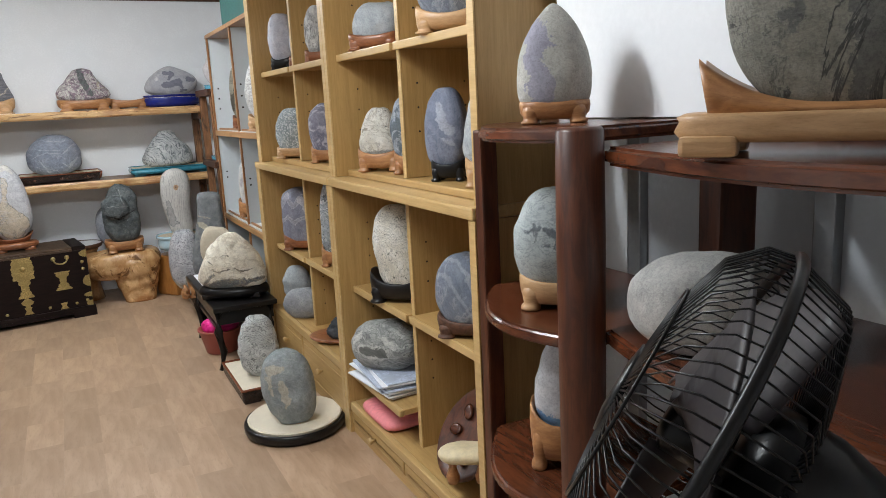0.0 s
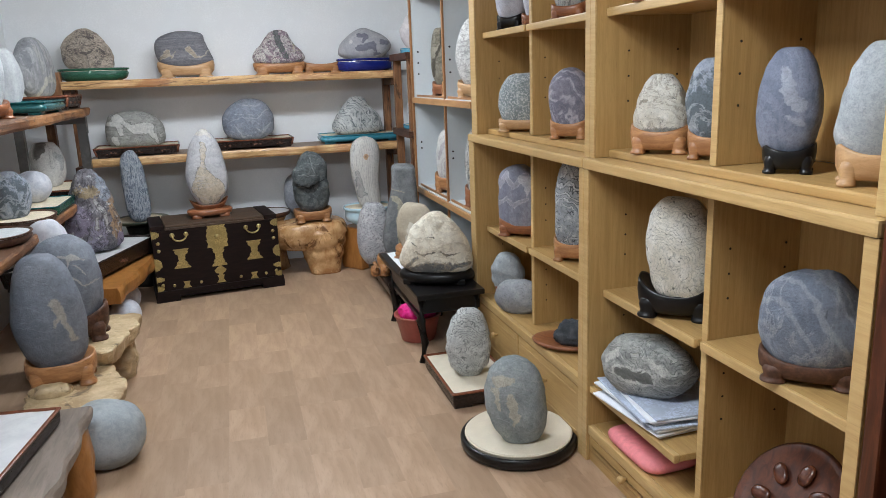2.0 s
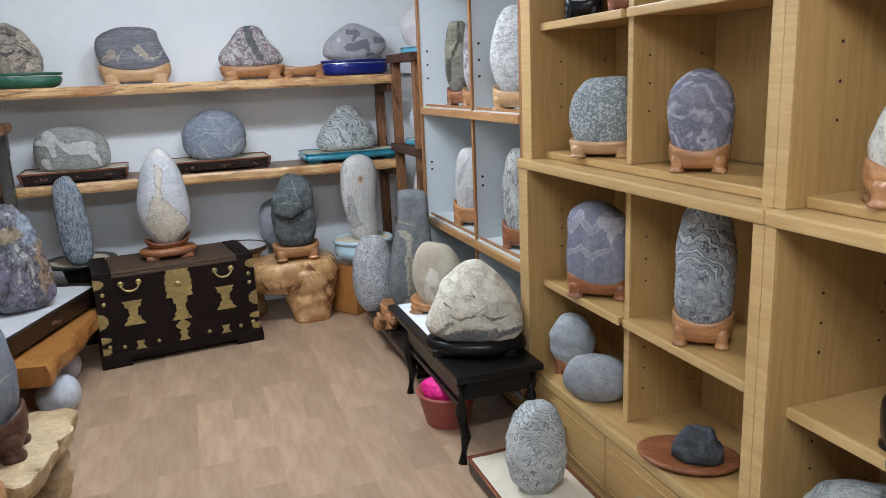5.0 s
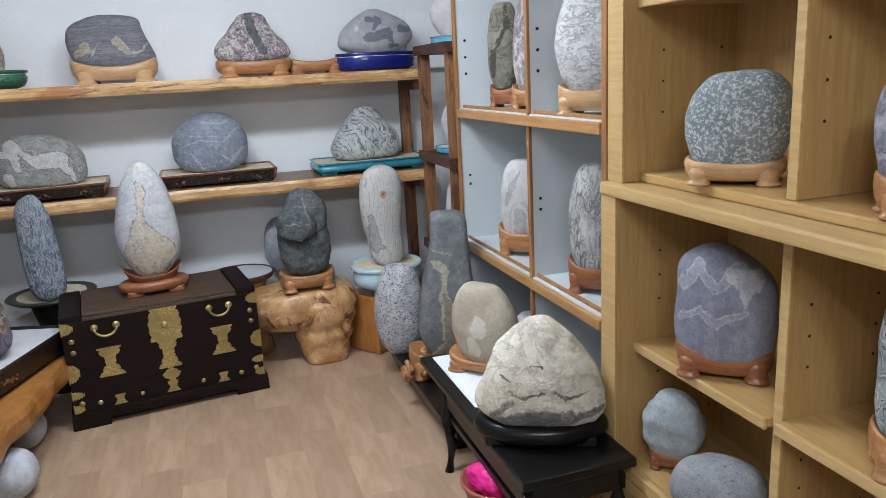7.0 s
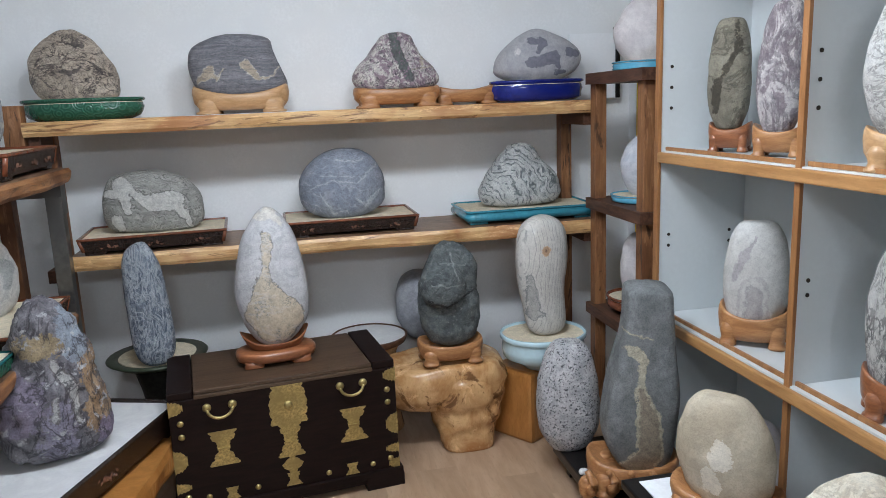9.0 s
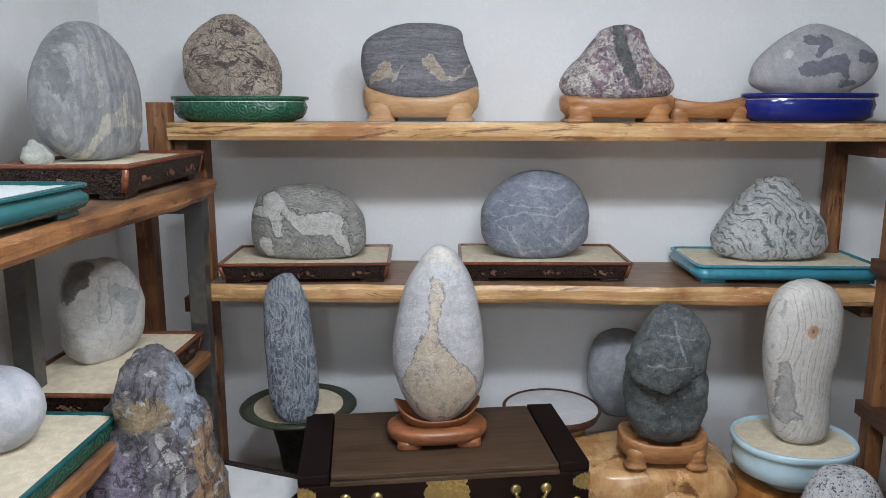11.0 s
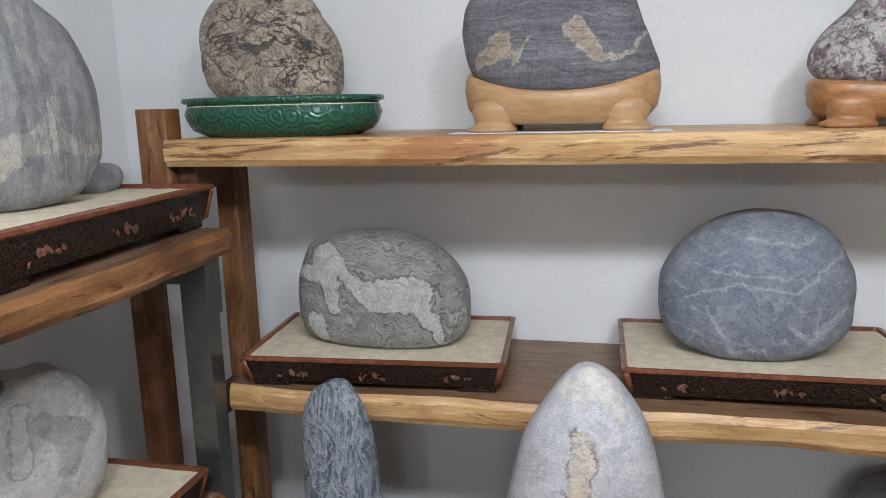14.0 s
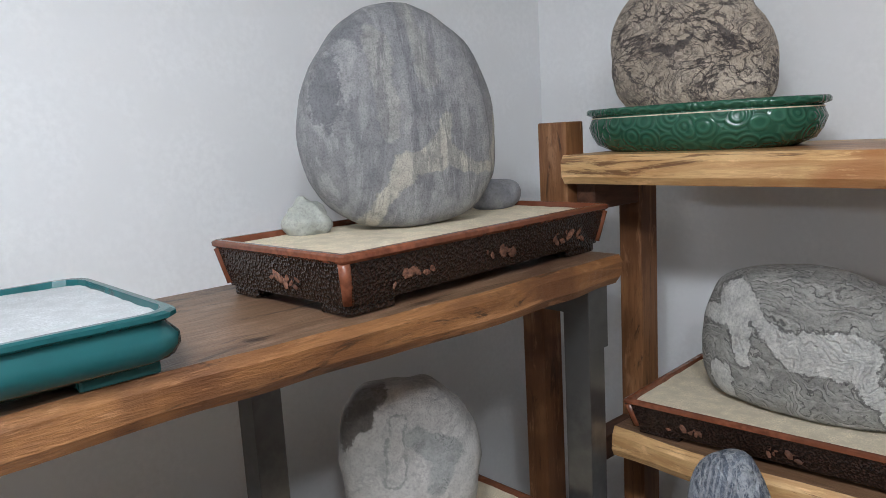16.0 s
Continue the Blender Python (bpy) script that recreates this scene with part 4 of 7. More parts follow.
for sx in (-1, 1):
    hp = part("hinge_plate", moved(fan_plate(0.095, 0.038, 0.095, 0.215, 0.345, YC, 0.008), Matrix.Translation((sx * 0.235, 0, 0))), BRASS, chest, "engraved brass butterfly plate")
    part("hinge_bar", box(sx * 0.235 - 0.022, sx * 0.235 + 0.022, YC - 0.007, YC - 0.003, 0.276, 0.283, 0.001), BRASS, hp)
    hx = sx * 0.235
    arc = [(hx + 0.043 * math.cos(a), YC - 0.012 - 0.006 * math.sin(-a), 0.435 + 0.034 * math.sin(a)) for a in [math.pi + math.pi * k / 14 for k in range(15)]]
    hd = part("handle", rod(arc, 0.0055, 8), BRASS, chest, "curved brass bail handle", True)
    for q in (-1, 1):
        part("handle_boss", knob(hx + q * 0.043, YC - 0.006, 0.44, 0.016), BRASS, hd, smooth=True)
    for z, h, reach in ((0.452, 0.052, 0.048), (0.255, 0.085, 0.046), (0.155, 0.036, 0.050), (0.092, 0.040, 0.042)):
        plate = fan_plate(h, h * 0.86, h * 0.40, 0.0, reach, YC, 0.005)
        turn = Matrix(((0, 0, -sx, sx * CW), (0, 1, 0, 0), (1, 0, 0, z), (0, 0, 0, 1)))
        bmesh.ops.transform(plate, matrix=turn, verts=plate.verts)
        bmesh.ops.recalc_face_normals(plate, faces=plate.faces)
        part("corner_plate", plate, BRASS, chest)
    for z in (0.395, 0.345, 0.115):
        part("stud", knob(sx * (CW - 0.035), YC - 0.002, z, 0.012), BRASS, chest, smooth=True)
    for x in (0.13, 0.30):
        part("stud", knob(sx * x, YC - 0.002, 0.105, 0.011), BRASS, chest, smooth=True)
    part("foot_plate", moved(fan_plate(0.05, 0.028, 0.042, 0.08, 0.125, YC, 0.003), Matrix.Translation((sx * 0.22, 0, 0))), BRASS, chest)

tier = thing("stone_stand", "red-brown oval stand with a raised cradle on the chest", "stand", (-1.378, -0.235, 0.507), 8)
part("base", loft([oval(0.150 * k, 0.095 * k, z, 48, 2.4) for k, z in ((0.90, 0.016), (0.96, 0.020), (1.0, 0.034), (1.0, 0.046), (0.95, 0.054), (0.80, 0.058))]), STAND_RED, tier, smooth=True)
rings = []
for k, z in ((0.66, 0.056), (0.70, 0.064), (0.84, 0.076), (0.90, 0.084), (0.86, 0.086), (0.70, 0.070)):
    rings.append([(x, y, z + 0.045 * (abs(x) / 0.13) ** 3 * min(1.0, max(0.0, z - 0.066) / 0.012)) for x, y, z in oval(0.142 * k, 0.088 * k, z, 48, 2.2)])
part("cradle", loft(rings), STAND_RED, tier, smooth=True)
for sx in (-1, 1):
    for sy in (-1, 1):
        part("foot", loft([[(x + sx * 0.088, y + sy * 0.055, z) for x, y, z in oval(0.036 * k, 0.022 * k, z, 18, 3.0)] for k, z in ((1.0, 0.0), (1.05, 0.004), (0.95, 0.012), (1.0, 0.024))]), STAND_RED, tier, smooth=True)
FIG = stone_mat("white_figure_stone", (0.40, 0.40, 0.42), (0.50, 0.50, 0.52), 6, stretch=(1, 1, 1.8), grit=0.55, bump=0.3, dist=0.4, rough=0.5,
                strata=[((0.60, 0.59, 0.58), 75, 0.18, 0.4, 0.30, (0.1, 0, 1))],
                marks=[((0.60, 0.57, 0.52), None, 0.003, [(-0.03, 0.495, 0.02, 0.51, 0.012, 0.020), (0.02, 0.51, 0.055, 0.465, 0.014, 0.006)], None), ((0.56, 0.475, 0.36), (0.17, 0.165, 0.155), 0.0035, [(-0.004, 0.43, -0.002, 0.39, 0.017, 0.022), (-0.002, 0.39, -0.012, 0.325, 0.020, 0.014), (-0.012, 0.315, -0.035, 0.17, 0.012, 0.054), (0.0, 0.255, 0.055, 0.15, 0.012, 0.046), (-0.04, 0.135, 0.06, 0.125, 0.060, 0.055), (0.0, 0.085, 0.02, 0.085, 0.06, 0.06)], (0.15, 0.18, 0.185))],
                veins=[((0.57, 0.56, 0.56), 5, 0.02, 0.4, (1, 1, 2), 0.8)])
stone("white egg-shaped stone with a tan figure marking on the chest", (-1.374, -0.25, 0.572), (0.272, 0.165, 0.53), FIG, seed=41, lump=0.012, sides=((0.53, 0.84, 1.0, 0.89, 0.76, 0.5), (0.5, 0.92, 1.0, 0.93, 0.84, 0.65)), crown=6)

# ---- floor things along the back wall ----
pot = thing("iron_stand", "dark iron pedestal with a green-rimmed plate", "stand", (-1.868, 0.08, 0))
part("pedestal", lathe([(0.11, 0), (0.115, 0.03), (0.07, 0.08), (0.055, 0.2), (0.075, 0.33), (0.10, 0.43), (0.10, 0.445)]), IRON, pot, smooth=True)
part("plate", lathe([(0.11, 0.44), (0.17, 0.455), (0.20, 0.474), (0.194, 0.48), (0.15, 0.472), (0.12, 0.468)]), RIM_G, pot, "dark green glazed plate", True)
part("sand", lathe([(0.152, 0.468), (0.152, 0.477)]), SAND, pot)
BW = stone_mat("blue_white_streaked_stone", (0.095, 0.12, 0.165), (0.20, 0.235, 0.29), 12, stretch=(2.2, 1.6, 0.6), grit=0.7, bump=0.7, dist=1.4,
               strata=[((0.46, 0.50, 0.55), 46, 0.24, 0.85, 0.26, (1, 0.6, 0.12)), ((0.36, 0.40, 0.46), 110, 0.2, 0.6, 0.30, (1, 0.6, 0.15))],
               veins=[((0.50, 0.53, 0.57), 15, 0.035, 0.8, (2.4, 1.5, 0.6), 1.7)])
stone("tall dark blue stone column with white streaks", (-1.852, -0.062, 0.477), (0.168, 0.11, 0.495), BW, seed=43, lump=0.025, rough=0.01, sides=((0.73, 0.89, 0.93, 0.98, 1.0, 1.0), (0.89, 1.0, 0.95, 0.84, 0.73, 0.45)), crown=12)
pl = thing("round_plate_table", "low round table with a white top and brown rim", "table", (-0.985, 0.18, 0))
part("pedestal", lathe([(0.14, 0), (0.12, 0.1), (0.12, 0.36), (0.14, 0.40)]), ROOT, pl, smooth=True)
part("rim", lathe([(0.13, 0.395), (0.165, 0.41), (0.175, 0.435), (0.168, 0.44), (0.16, 0.43)]), BROWN_W, pl, smooth=True)
part("top", lathe([(0.163, 0.425), (0.163, 0.434)]), MARBLE, pl)

burl = thing("root_stool", "polished honey-coloured burl root stool", "stool", (-0.69, -0.04, 0))
part("burl_top", moved(stone_mesh(0.56, 0.38, 0.20, (0.82, 0.95, 1, 1.0), 0.22, seed=47, lump=0.09, rough=0.02, power=3), Matrix.Translation((-0.01, 0, 0.185))), ROOT, burl, smooth=True)
part("burl_foot", moved(stone_mesh(0.29, 0.26, 0.34, (0.9, 0.92, 0.95, 1.05, 1.15), 0.16, seed=51, lump=0.08, rough=0.02, power=3), Matrix.Translation((0.08, -0.06, 0))), ROOT, burl, smooth=True)
carved_stand("reddish carved stand on the burl stool", (-0.672, -0.11, 0.39), 0.275, 0.19, 0.09, STAND, lip=0.2)
BUD = stone_mat("dark_green_grey_stone", (0.085, 0.10, 0.105), (0.17, 0.19, 0.19), 22, grit=1.0, bump=1.6, rough=0.65, strata=[((0.045, 0.055, 0.058), 90, 0.14, 0.6, 0.22, (0.15, 0, 1))], specks=[((0.26, 0.28, 0.275), 70, 0.58)],
                marks=[((0.36, 0.39, 0.385), None, 0.002, [(-0.09, 0.29, 0.05, 0.275, 0.003, 0.002), (0.0, 0.40, 0.015, 0.30, 0.003, 0.002), (-0.04, 0.36, 0.06, 0.35, 0.001, 0.002)], None), ((0.02, 0.023, 0.025), None, 0.002, [(-0.11, 0.225, -0.03, 0.19, 0.004, 0.007), (-0.03, 0.19, 0.045, 0.225, 0.007, 0.004), (0.045, 0.225, 0.10, 0.24, 0.004, 0.002)], None)])
bud = stone("dark green-grey rough stone shaped like a seated figure", (-0.67, -0.11, 0.455), (0.275, 0.18, 0.435), BUD, seed=59, lump=0.035, rough=0.022, notch=((0.52, 0.015, 0.04),), sides=((0.6, 0.86, 0.98, 0.92, 0.75, 0.6), (0.78, 0.9, 0.95, 0.93, 0.98, 0.85)), crown=8, segs=72, rings=48)
part("lobe", moved(stone_mesh(0.185, 0.13, 0.165, (0.9, 1, 1, 0.95), 0.6, seed=60, lump=0.05, rough=0.015), Matrix.Translation((-0.04, -0.075, 0.19))), BUD, bud, smooth=True)
GREYB = stone_mat("plain_grey_stone", (0.25, 0.26, 0.29), (0.34, 0.35, 0.38), 9, bump=0.3)
stone("plain grey rounded stone behind the dark stone", (-0.73, 0.27, 0.38), (0.24, 0.18, 0.32), GREYB, (0.9, 1, 1, 0.95), seed=61, blunt=0.7)
amber = thing("wood_block", "amber varnished wooden block under a bowl", "block", (-0.325, -0.06, 0), 35)
part("block", moved(box(-0.11, 0.11, -0.11, 0.11, 0, 0.316, 0.018), Matrix.Identity(4)), AMBER, amber, smooth=False)
oval_bowl("pale blue round bowl filled with sand", (-0.262, -0.11, 0.316), 0.37, 0.33, 0.155, SKY_B, SAND, foot=0.45, fill_at=0.93, bulge=0.98)
DOT = stone_mat("cream_striped_stone", (0.53, 0.51, 0.475), (0.60, 0.58, 0.55), 5, stretch=(3, 1, 0.5), grit=0.4, bump=0.25,
                strata=[((0.27, 0.27, 0.265), 62, 0.11, 0.75, 0.05, (1, 0.55, -0.06)), ((0.40, 0.385, 0.36), 120, 0.16, 0.4, 0.06, (1, 0.5, -0.06))],
                marks=[((0.42, 0.405, 0.385), (0.20, 0.205, 0.21), 0.004, [(-0.075, 0.27, -0.07, 0.24, 0.012, 0.014), (-0.07, 0.24, -0.055, 0.11, 0.016, 0.026), (-0.05, 0.12, -0.015, 0.10, 0.012, 0.006)], (0.25, 0.25, 0.25)), ((0.40, 0.24, 0.13), (0.55, 0.36, 0.22), 0.003, [(-0.008, 0.375, -0.006, 0.377, 0.018, 0.018)], None), ((0.16, 0.09, 0.05), None, 0.002, [(-0.008, 0.376, -0.007, 0.377, 0.004, 0.004)], None)])
stone("tall cream striped stone with one round brown spot", (-0.262, -0.115, 0.458), (0.238, 0.16, 0.515), DOT, seed=67, lump=0.012, sides=((0.6, 0.71, 0.87, 0.98, 0.98, 1.0), (0.87, 0.81, 0.77, 0.88, 0.95, 1.0)), crown=10)
bench = thing("low_bench", "low black wooden bench under the cabinet", "bench", (0, 0, 0))
part("top", box(-0.345, 0.0, -1.33, -0.45, 0.085, 0.125, 0.006), BLACK, bench)
for y in (-0.50, -1.27):
    for x in (-0.30, -0.05):
        part("leg", box(x, x + 0.04, y - 0.02, y + 0.02, 0, 0.085), BLACK, bench)
part("apron", box(-0.315, -0.295, -1.24, -0.53, 0.04, 0.085), BLACK, bench)
SPECK = stone_mat("salt_and_pepper_stone", (0.62, 0.61, 0.62), (0.46, 0.46, 0.48), 14, grit=0.7, bump=0.9, rough=0.75, specks=[((0.06, 0.06, 0.07), 80, 0.54), ((0.74, 0.74, 0.74), 75, 0.60)])
stone("salt-and-pepper speckled egg-shaped stone", (-0.295, -0.49, 0.125), (0.25, 0.2, 0.425), SPECK, (0.9, 1, 1, 0.95, 0.88, 0.8), seed=71, lump=0.02, blunt=0.5)
VEIN = stone_mat("slate_stone_tan_vein", (0.145, 0.155, 0.16), (0.215, 0.225, 0.23), 9, grit=0.8, bump=0.7,
                 marks=[((0.33, 0.28, 0.21), (0.52, 0.47, 0.35), 0.009, [(-0.015, 0.33, 0.012, 0.22, 0.014, 0.030), (0.012, 0.22, 0.02, 0.10, 0.036, 0.040), (0.02, 0.10, -0.03, 0.03, 0.042, 0.05)], None), ((0.50, 0.455, 0.345), None, 0.003, [(-0.045, 0.46, 0.0, 0.425, 0.018, 0.013), (-0.005, 0.42, -0.012, 0.34, 0.012, 0.010), (-0.075, 0.52, 0.03, 0.49, 0.003, 0.002)], None)])
stone("tall slate-grey stone with a tan vein", (-0.165, -0.82, 0.175), (0.25, 0.2, 0.665), VEIN, rz=-14, seed=73, lump=0.025, power=5, sides=((0.6, 1.0, 0.93, 0.67, 0.46, 0.43), (0.76, 0.9, 0.97, 0.9, 0.83, 0.78)), crown=70, rings=60)
rs = carved_stand("knotty carved root stand with claw feet", (-0.19, -0.82, 0.126), 0.31, 0.23, 0.115, STAND, -14, lip=0.2)
for k in range(5):
    pts = [(-0.16 + 0.07 * k + 0.012 * math.sin(i), -0.115 + 0.012 * math.cos(i * 1.7 + k), 0.03 + 0.018 * i) for i in range(5)]
    part("root", rod(pts, 0.021, 8, 0.010), STAND, rs, smooth=True)
part("claw", moved(stone_mesh(0.06, 0.05, 0.075, seed=5), Matrix.Translation((-0.165, -0.09, 0.0))), STAND, rs, smooth=True)
stone("small white pebble on the black bench", (-0.325, -0.72, 0.125), (0.035, 0.03, 0.02), MARBLE, seed=3, name="pebble")
BEIGE2 = stone_mat("smooth_beige_stone", (0.42, 0.36, 0.27), (0.52, 0.46, 0.36), 5, grit=0.4, bump=0.3, patches=[(-0.01, 0.16, 0.03, 0.04, (0.64, 0.60, 0.52)), (-0.03, 0.09, 0.025, 0.04, (0.60, 0.56, 0.47))])
stone("smooth beige flat stone with a chipped pale patch", (-0.20, -1.39, 0.372), (0.25, 0.13, 0.31), BEIGE2, (0.85, 0.97, 1, 0.97, 0.9, 0.85), rz=-38, seed=79, lump=0.025, blunt=0.52, lean=(0.04, -0.06))
carved_stand("orange-brown ring stand on the black table", (-0.195, -1.39, 0.3585), 0.29, 0.18, 0.055, STAND, -45, lip=0.4)
# ---- black low table ----
tb = thing("low_table", "black lacquered low table with curved legs", "table", (0, 0, 0))
part("top", box(-0.395, -0.05, -2.14, -1.17, 0.325, 0.352, 0.006), BLACK, tb)
part("apron", box(-0.375, -0.07, -2.115, -2.10, 0.25, 0.325, 0.004), BLACK, tb)
part("apron", box(-0.375, -0.36, -2.10, -1.42, 0.25, 0.325, 0.004), BLACK, tb)
for x in (-0.365, -0.085):
    for y in (-2.105, -1.42):
        part("leg", rod([(x, y, 0.33), (x - 0.012, y - 0.01, 0.22), (x + 0.008, y, 0.1), (x - 0.012, y - 0.008, 0.0)], 0.026, 10, 0.018), BLACK, tb, smooth=True)
part("stretcher", box(-0.37, -0.355, -2.09, -1.43, 0.20, 0.222, 0.003), BLACK, tb)
pp = thing("paper_sheet", "white printed paper sheets lying on the black table", "paper", (-0.262, -1.435, 0.353), 0)
part("sheet", box(-0.09, 0.09, -0.235, 0.235, 0, 0.002, 0), PAPER, pp)
part("sheet", moved(box(-0.085, 0.085, -0.20, 0.21, 0.0025, 0.004, 0), Matrix.Rotation(0.03, 4, "Z")), PAPER, pp)
bs = thing("stone_stand", "black carved stand on the black table", "stand", (-0.23, -1.9, 0.353), -25)
part("cup", lathe([(0.19, 0.012), (0.2, 0.03), (0.195, 0.05), (0.17, 0.07), (0.12, 0.06)], 1, 0.62), BLACK, bs, smooth=True)
for sx in (-1, 1):
    for sy in (-1, 1):
        part("foot", box(sx * 0.13 - 0.03, sx * 0.13 + 0.03, sy * 0.07 - 0.02, sy * 0.07 + 0.02, 0, 0.03, 0.006), BLACK, bs)
BIGB = stone_mat("cream_stone_dark_base", (0.74, 0.67, 0.545), (0.87, 0.82, 0.70), 9, grit=0.4, bump=1.2, rough=0.75, veins=[((0.46, 0.38, 0.27), 10, 0.03, 0.5, (1, 1, 1.5), 1)],
                 marks=[((0.13, 0.135, 0.14), (0.34, 0.30, 0.24), 0.004, [(-0.14, 0.03, -0.02, 0.045, 0.012, 0.030), (-0.02, 0.045, 0.10, 0.05, 0.032, 0.018), (0.10, 0.05, 0.18, 0.06, 0.016, 0.008), (-0.13, 0.05, -0.07, 0.10, 0.008, 0.006)], (0.34, 0.34, 0.33)), ((0.12, 0.105, 0.085), None, 0.003, [(-0.09, 0.125, -0.03, 0.115, 0.002, 0.006), (-0.03, 0.115, 0.02, 0.125, 0.005, 0.002), (0.04, 0.13, 0.075, 0.11, 0.002, 0.007), (0.075, 0.11, 0.14, 0.12, 0.006, 0.001), (-0.02, 0.205, 0.015, 0.20, 0.001, 0.004), (-0.10, 0.17, -0.08, 0.16, 0.003, 0.004)], None)])
stone("large rough cream stone with a dark grey base", (-0.235, -1.9, 0.40), (0.385, 0.22, 0.315), BIGB, rz=-25, seed=83, lump=0.03, rough=0.014, sides=((0.8, 1.0, 0.9, 0.76, 0.6, 0.4), (0.95, 1.0, 0.95, 0.81, 0.63, 0.5)), crown=8)
bk = thing("plastic_basin", "terracotta plastic basin under the black table", "basin", (-0.31, -1.76, 0))
part("basin", lathe([(0.085, 0), (0.09, 0.005), (0.12, 0.13), (0.128, 0.135), (0.128, 0.145), (0.118, 0.145), (0.1, 0.09)]), TERRA, bk, smooth=True)
cl = part("plastic_bag", moved(stone_mesh(0.19, 0.16, 0.10, seed=9, lump=0.2, rough=0.06), Matrix.Identity(4)), MAGENTA, smooth=True)
cl.location = (-0.31, -1.76, 0.10)
tagged(cl, "crumpled magenta bag in the basin", "bag")

# ---- trays and stones on the floor ----
rect_tray("low dark tray with a beige board on the floor", (-0.24, -2.44, 0), 0.30, 0.49, 0.075, TRAY, COPPER, PLINEN, flare=0.01)
CARV = stone_mat("wrinkled_grey_stone", (0.58, 0.60, 0.60), (0.76, 0.78, 0.77), 30, grit=0.4, bump=1.6, rough=0.75, strata=[((0.14, 0.16, 0.16), 50, 0.16, 0.8, 0.34, (0.8, 0.3, 0.6)), ((0.22, 0.24, 0.24), 80, 0.14, 0.5, 0.36, (-0.5, 0.3, 0.8))])
stone("wrinkled light grey egg-shaped stone", (-0.245, -2.47, 0.068), (0.20, 0.17, 0.305), CARV, (0.85, 0.97, 1, 0.96, 0.9, 0.82), seed=89, lump=0.02, blunt=0.55, rough=0.03, segs=72, rings=48)
rt = thing("round_tray", "round black tray with a beige board on the floor", "tray", (-0.235, -3.04, 0))
part("rim", lathe([(0.205, 0), (0.22, 0.015), (0.222, 0.04), (0.215, 0.05), (0.205, 0.045), (0.19, 0.03)]), BLACK, rt, smooth=True)
part("board", lathe([(0.2, 0.04), (0.205, 0.055), (0.2, 0.06)]), PLINEN, rt)
RDS = stone_mat("grey_green_patched_stone", (0.235, 0.27, 0.275), (0.32, 0.35, 0.355), 8, grit=0.7, bump=0.6, strata=[((0.42, 0.44, 0.43), 30, 0.08, 0.4, 0.2, (0.4, 0, 1))],
                marks=[((0.50, 0.465, 0.385), None, 0.003, [(-0.07, 0.25, -0.02, 0.26, 0.020, 0.012), (-0.03, 0.20, -0.01, 0.12, 0.014, 0.018), (-0.01, 0.12, -0.02, 0.09, 0.014, 0.004), (-0.08, 0.22, -0.07, 0.15, 0.012, 0.006)], None)])
stone("grey-green stone with tan patches on a round tray", (-0.265, -3.1, 0.061), (0.225, 0.18, 0.315), RDS, (0.85, 0.98, 1, 0.98, 0.92, 0.8), rz=-15, seed=97, lump=0.04, blunt=0.45, rough=0.006, lean=(0.04, -0.05))

# ---- white cabinet ----
cab = thing("display_cabinet", "white open display cabinet with reddish wooden edging", "cabinet", (0, 0, 0))
CY0, CY1, CX1 = -1.905, -0.58, 0.35
for y in (CY0 + 0.03, CY1 - 0.02):
    part("side_panel", box(0.004, CX1, y - 0.02, y, 0.02, 1.88, 0.001), CABW, cab)
    part("edging", box(-0.008, 0.004, y - 0.024, y + 0.004, 0.0, 1.90, 0.002), TRIM, cab)
part("divider", box(0.012, CX1, -1.355, -1.337, 0.02, 1.88, 0.001), CABW, cab)
part("edging", box(0.0, 0.012, -1.357, -1.335, 0.04, 1.88, 0.002), TRIM, cab)
part("back_panel", box(CX1 - 0.012, CX1, CY0 + 0.03, CY1 - 0.04, 0.02, 1.88, 0), CABW, cab)
for z in (1.255, 0.665, 0.06):
    part("shelf", box(0.004, CX1 - 0.012, CY0 + 0.03, CY1 - 0.04, z - 0.025, z, 0.001), CABW, cab)
    part("edging", box(-0.014, 0.004, CY0 + 0.036, CY1 - 0.046, z - 0.040, z - 0.004, 0.006), TRIM_PALE, cab, "pale orange-brown moulded edging")
    for y0, y1 in ((CY0 + 0.036, -1.358), (-1.334, CY1 - 0.046)):
        part("door_rail", box(0.018, 0.028, y0, y1, z, z + 0.013, 0.002), TRIM, cab, "reddish-brown sliding door rail")
part("top_panel", box(-0.01, CX1, CY0 + 0.005, CY1, 1.88, 1.905, 0.003), TRIM, cab)
for z in (1.40, 1.47, 0.955, 0.915, 1.54):
    for y, s in ((CY1 - 0.041, -1), (-1.3575, -1)):
        for x in (0.04, 0.28):
            part("peg_hole", moved(lathe([(0.006, 0), (0.006, 0.0015)], n=10), pose(x, y, z, 90)), HOLE, cab)
MOSS = stone_mat("mossy_brown_stone", (0.20, 0.18, 0.135), (0.31, 0.285, 0.22), 10, bump=1.0, marks=[((0.055, 0.045, 0.03), None, 0.003, [(0.02, 0.33, 0.035, 0.25, 0.006, 0.012), (0.035, 0.25, -0.02, 0.16, 0.010, 0.006), (-0.03, 0.15, -0.035, 0.06, 0.016, 0.010)], (0.30, 0.27, 0.19))], veins=[((0.07, 0.06, 0.045), 9, 0.02, 0.6, (1, 1, 1), 1.5)])
stone("dark mossy brown upright stone", (0.15, -0.80, 1.33), (0.135, 0.11, 0.345), MOSS, (0.8, 0.97, 1, 0.97, 0.95, 0.9), rz=-45, seed=101, blunt=0.4, lump=0.04, rough=0.01)
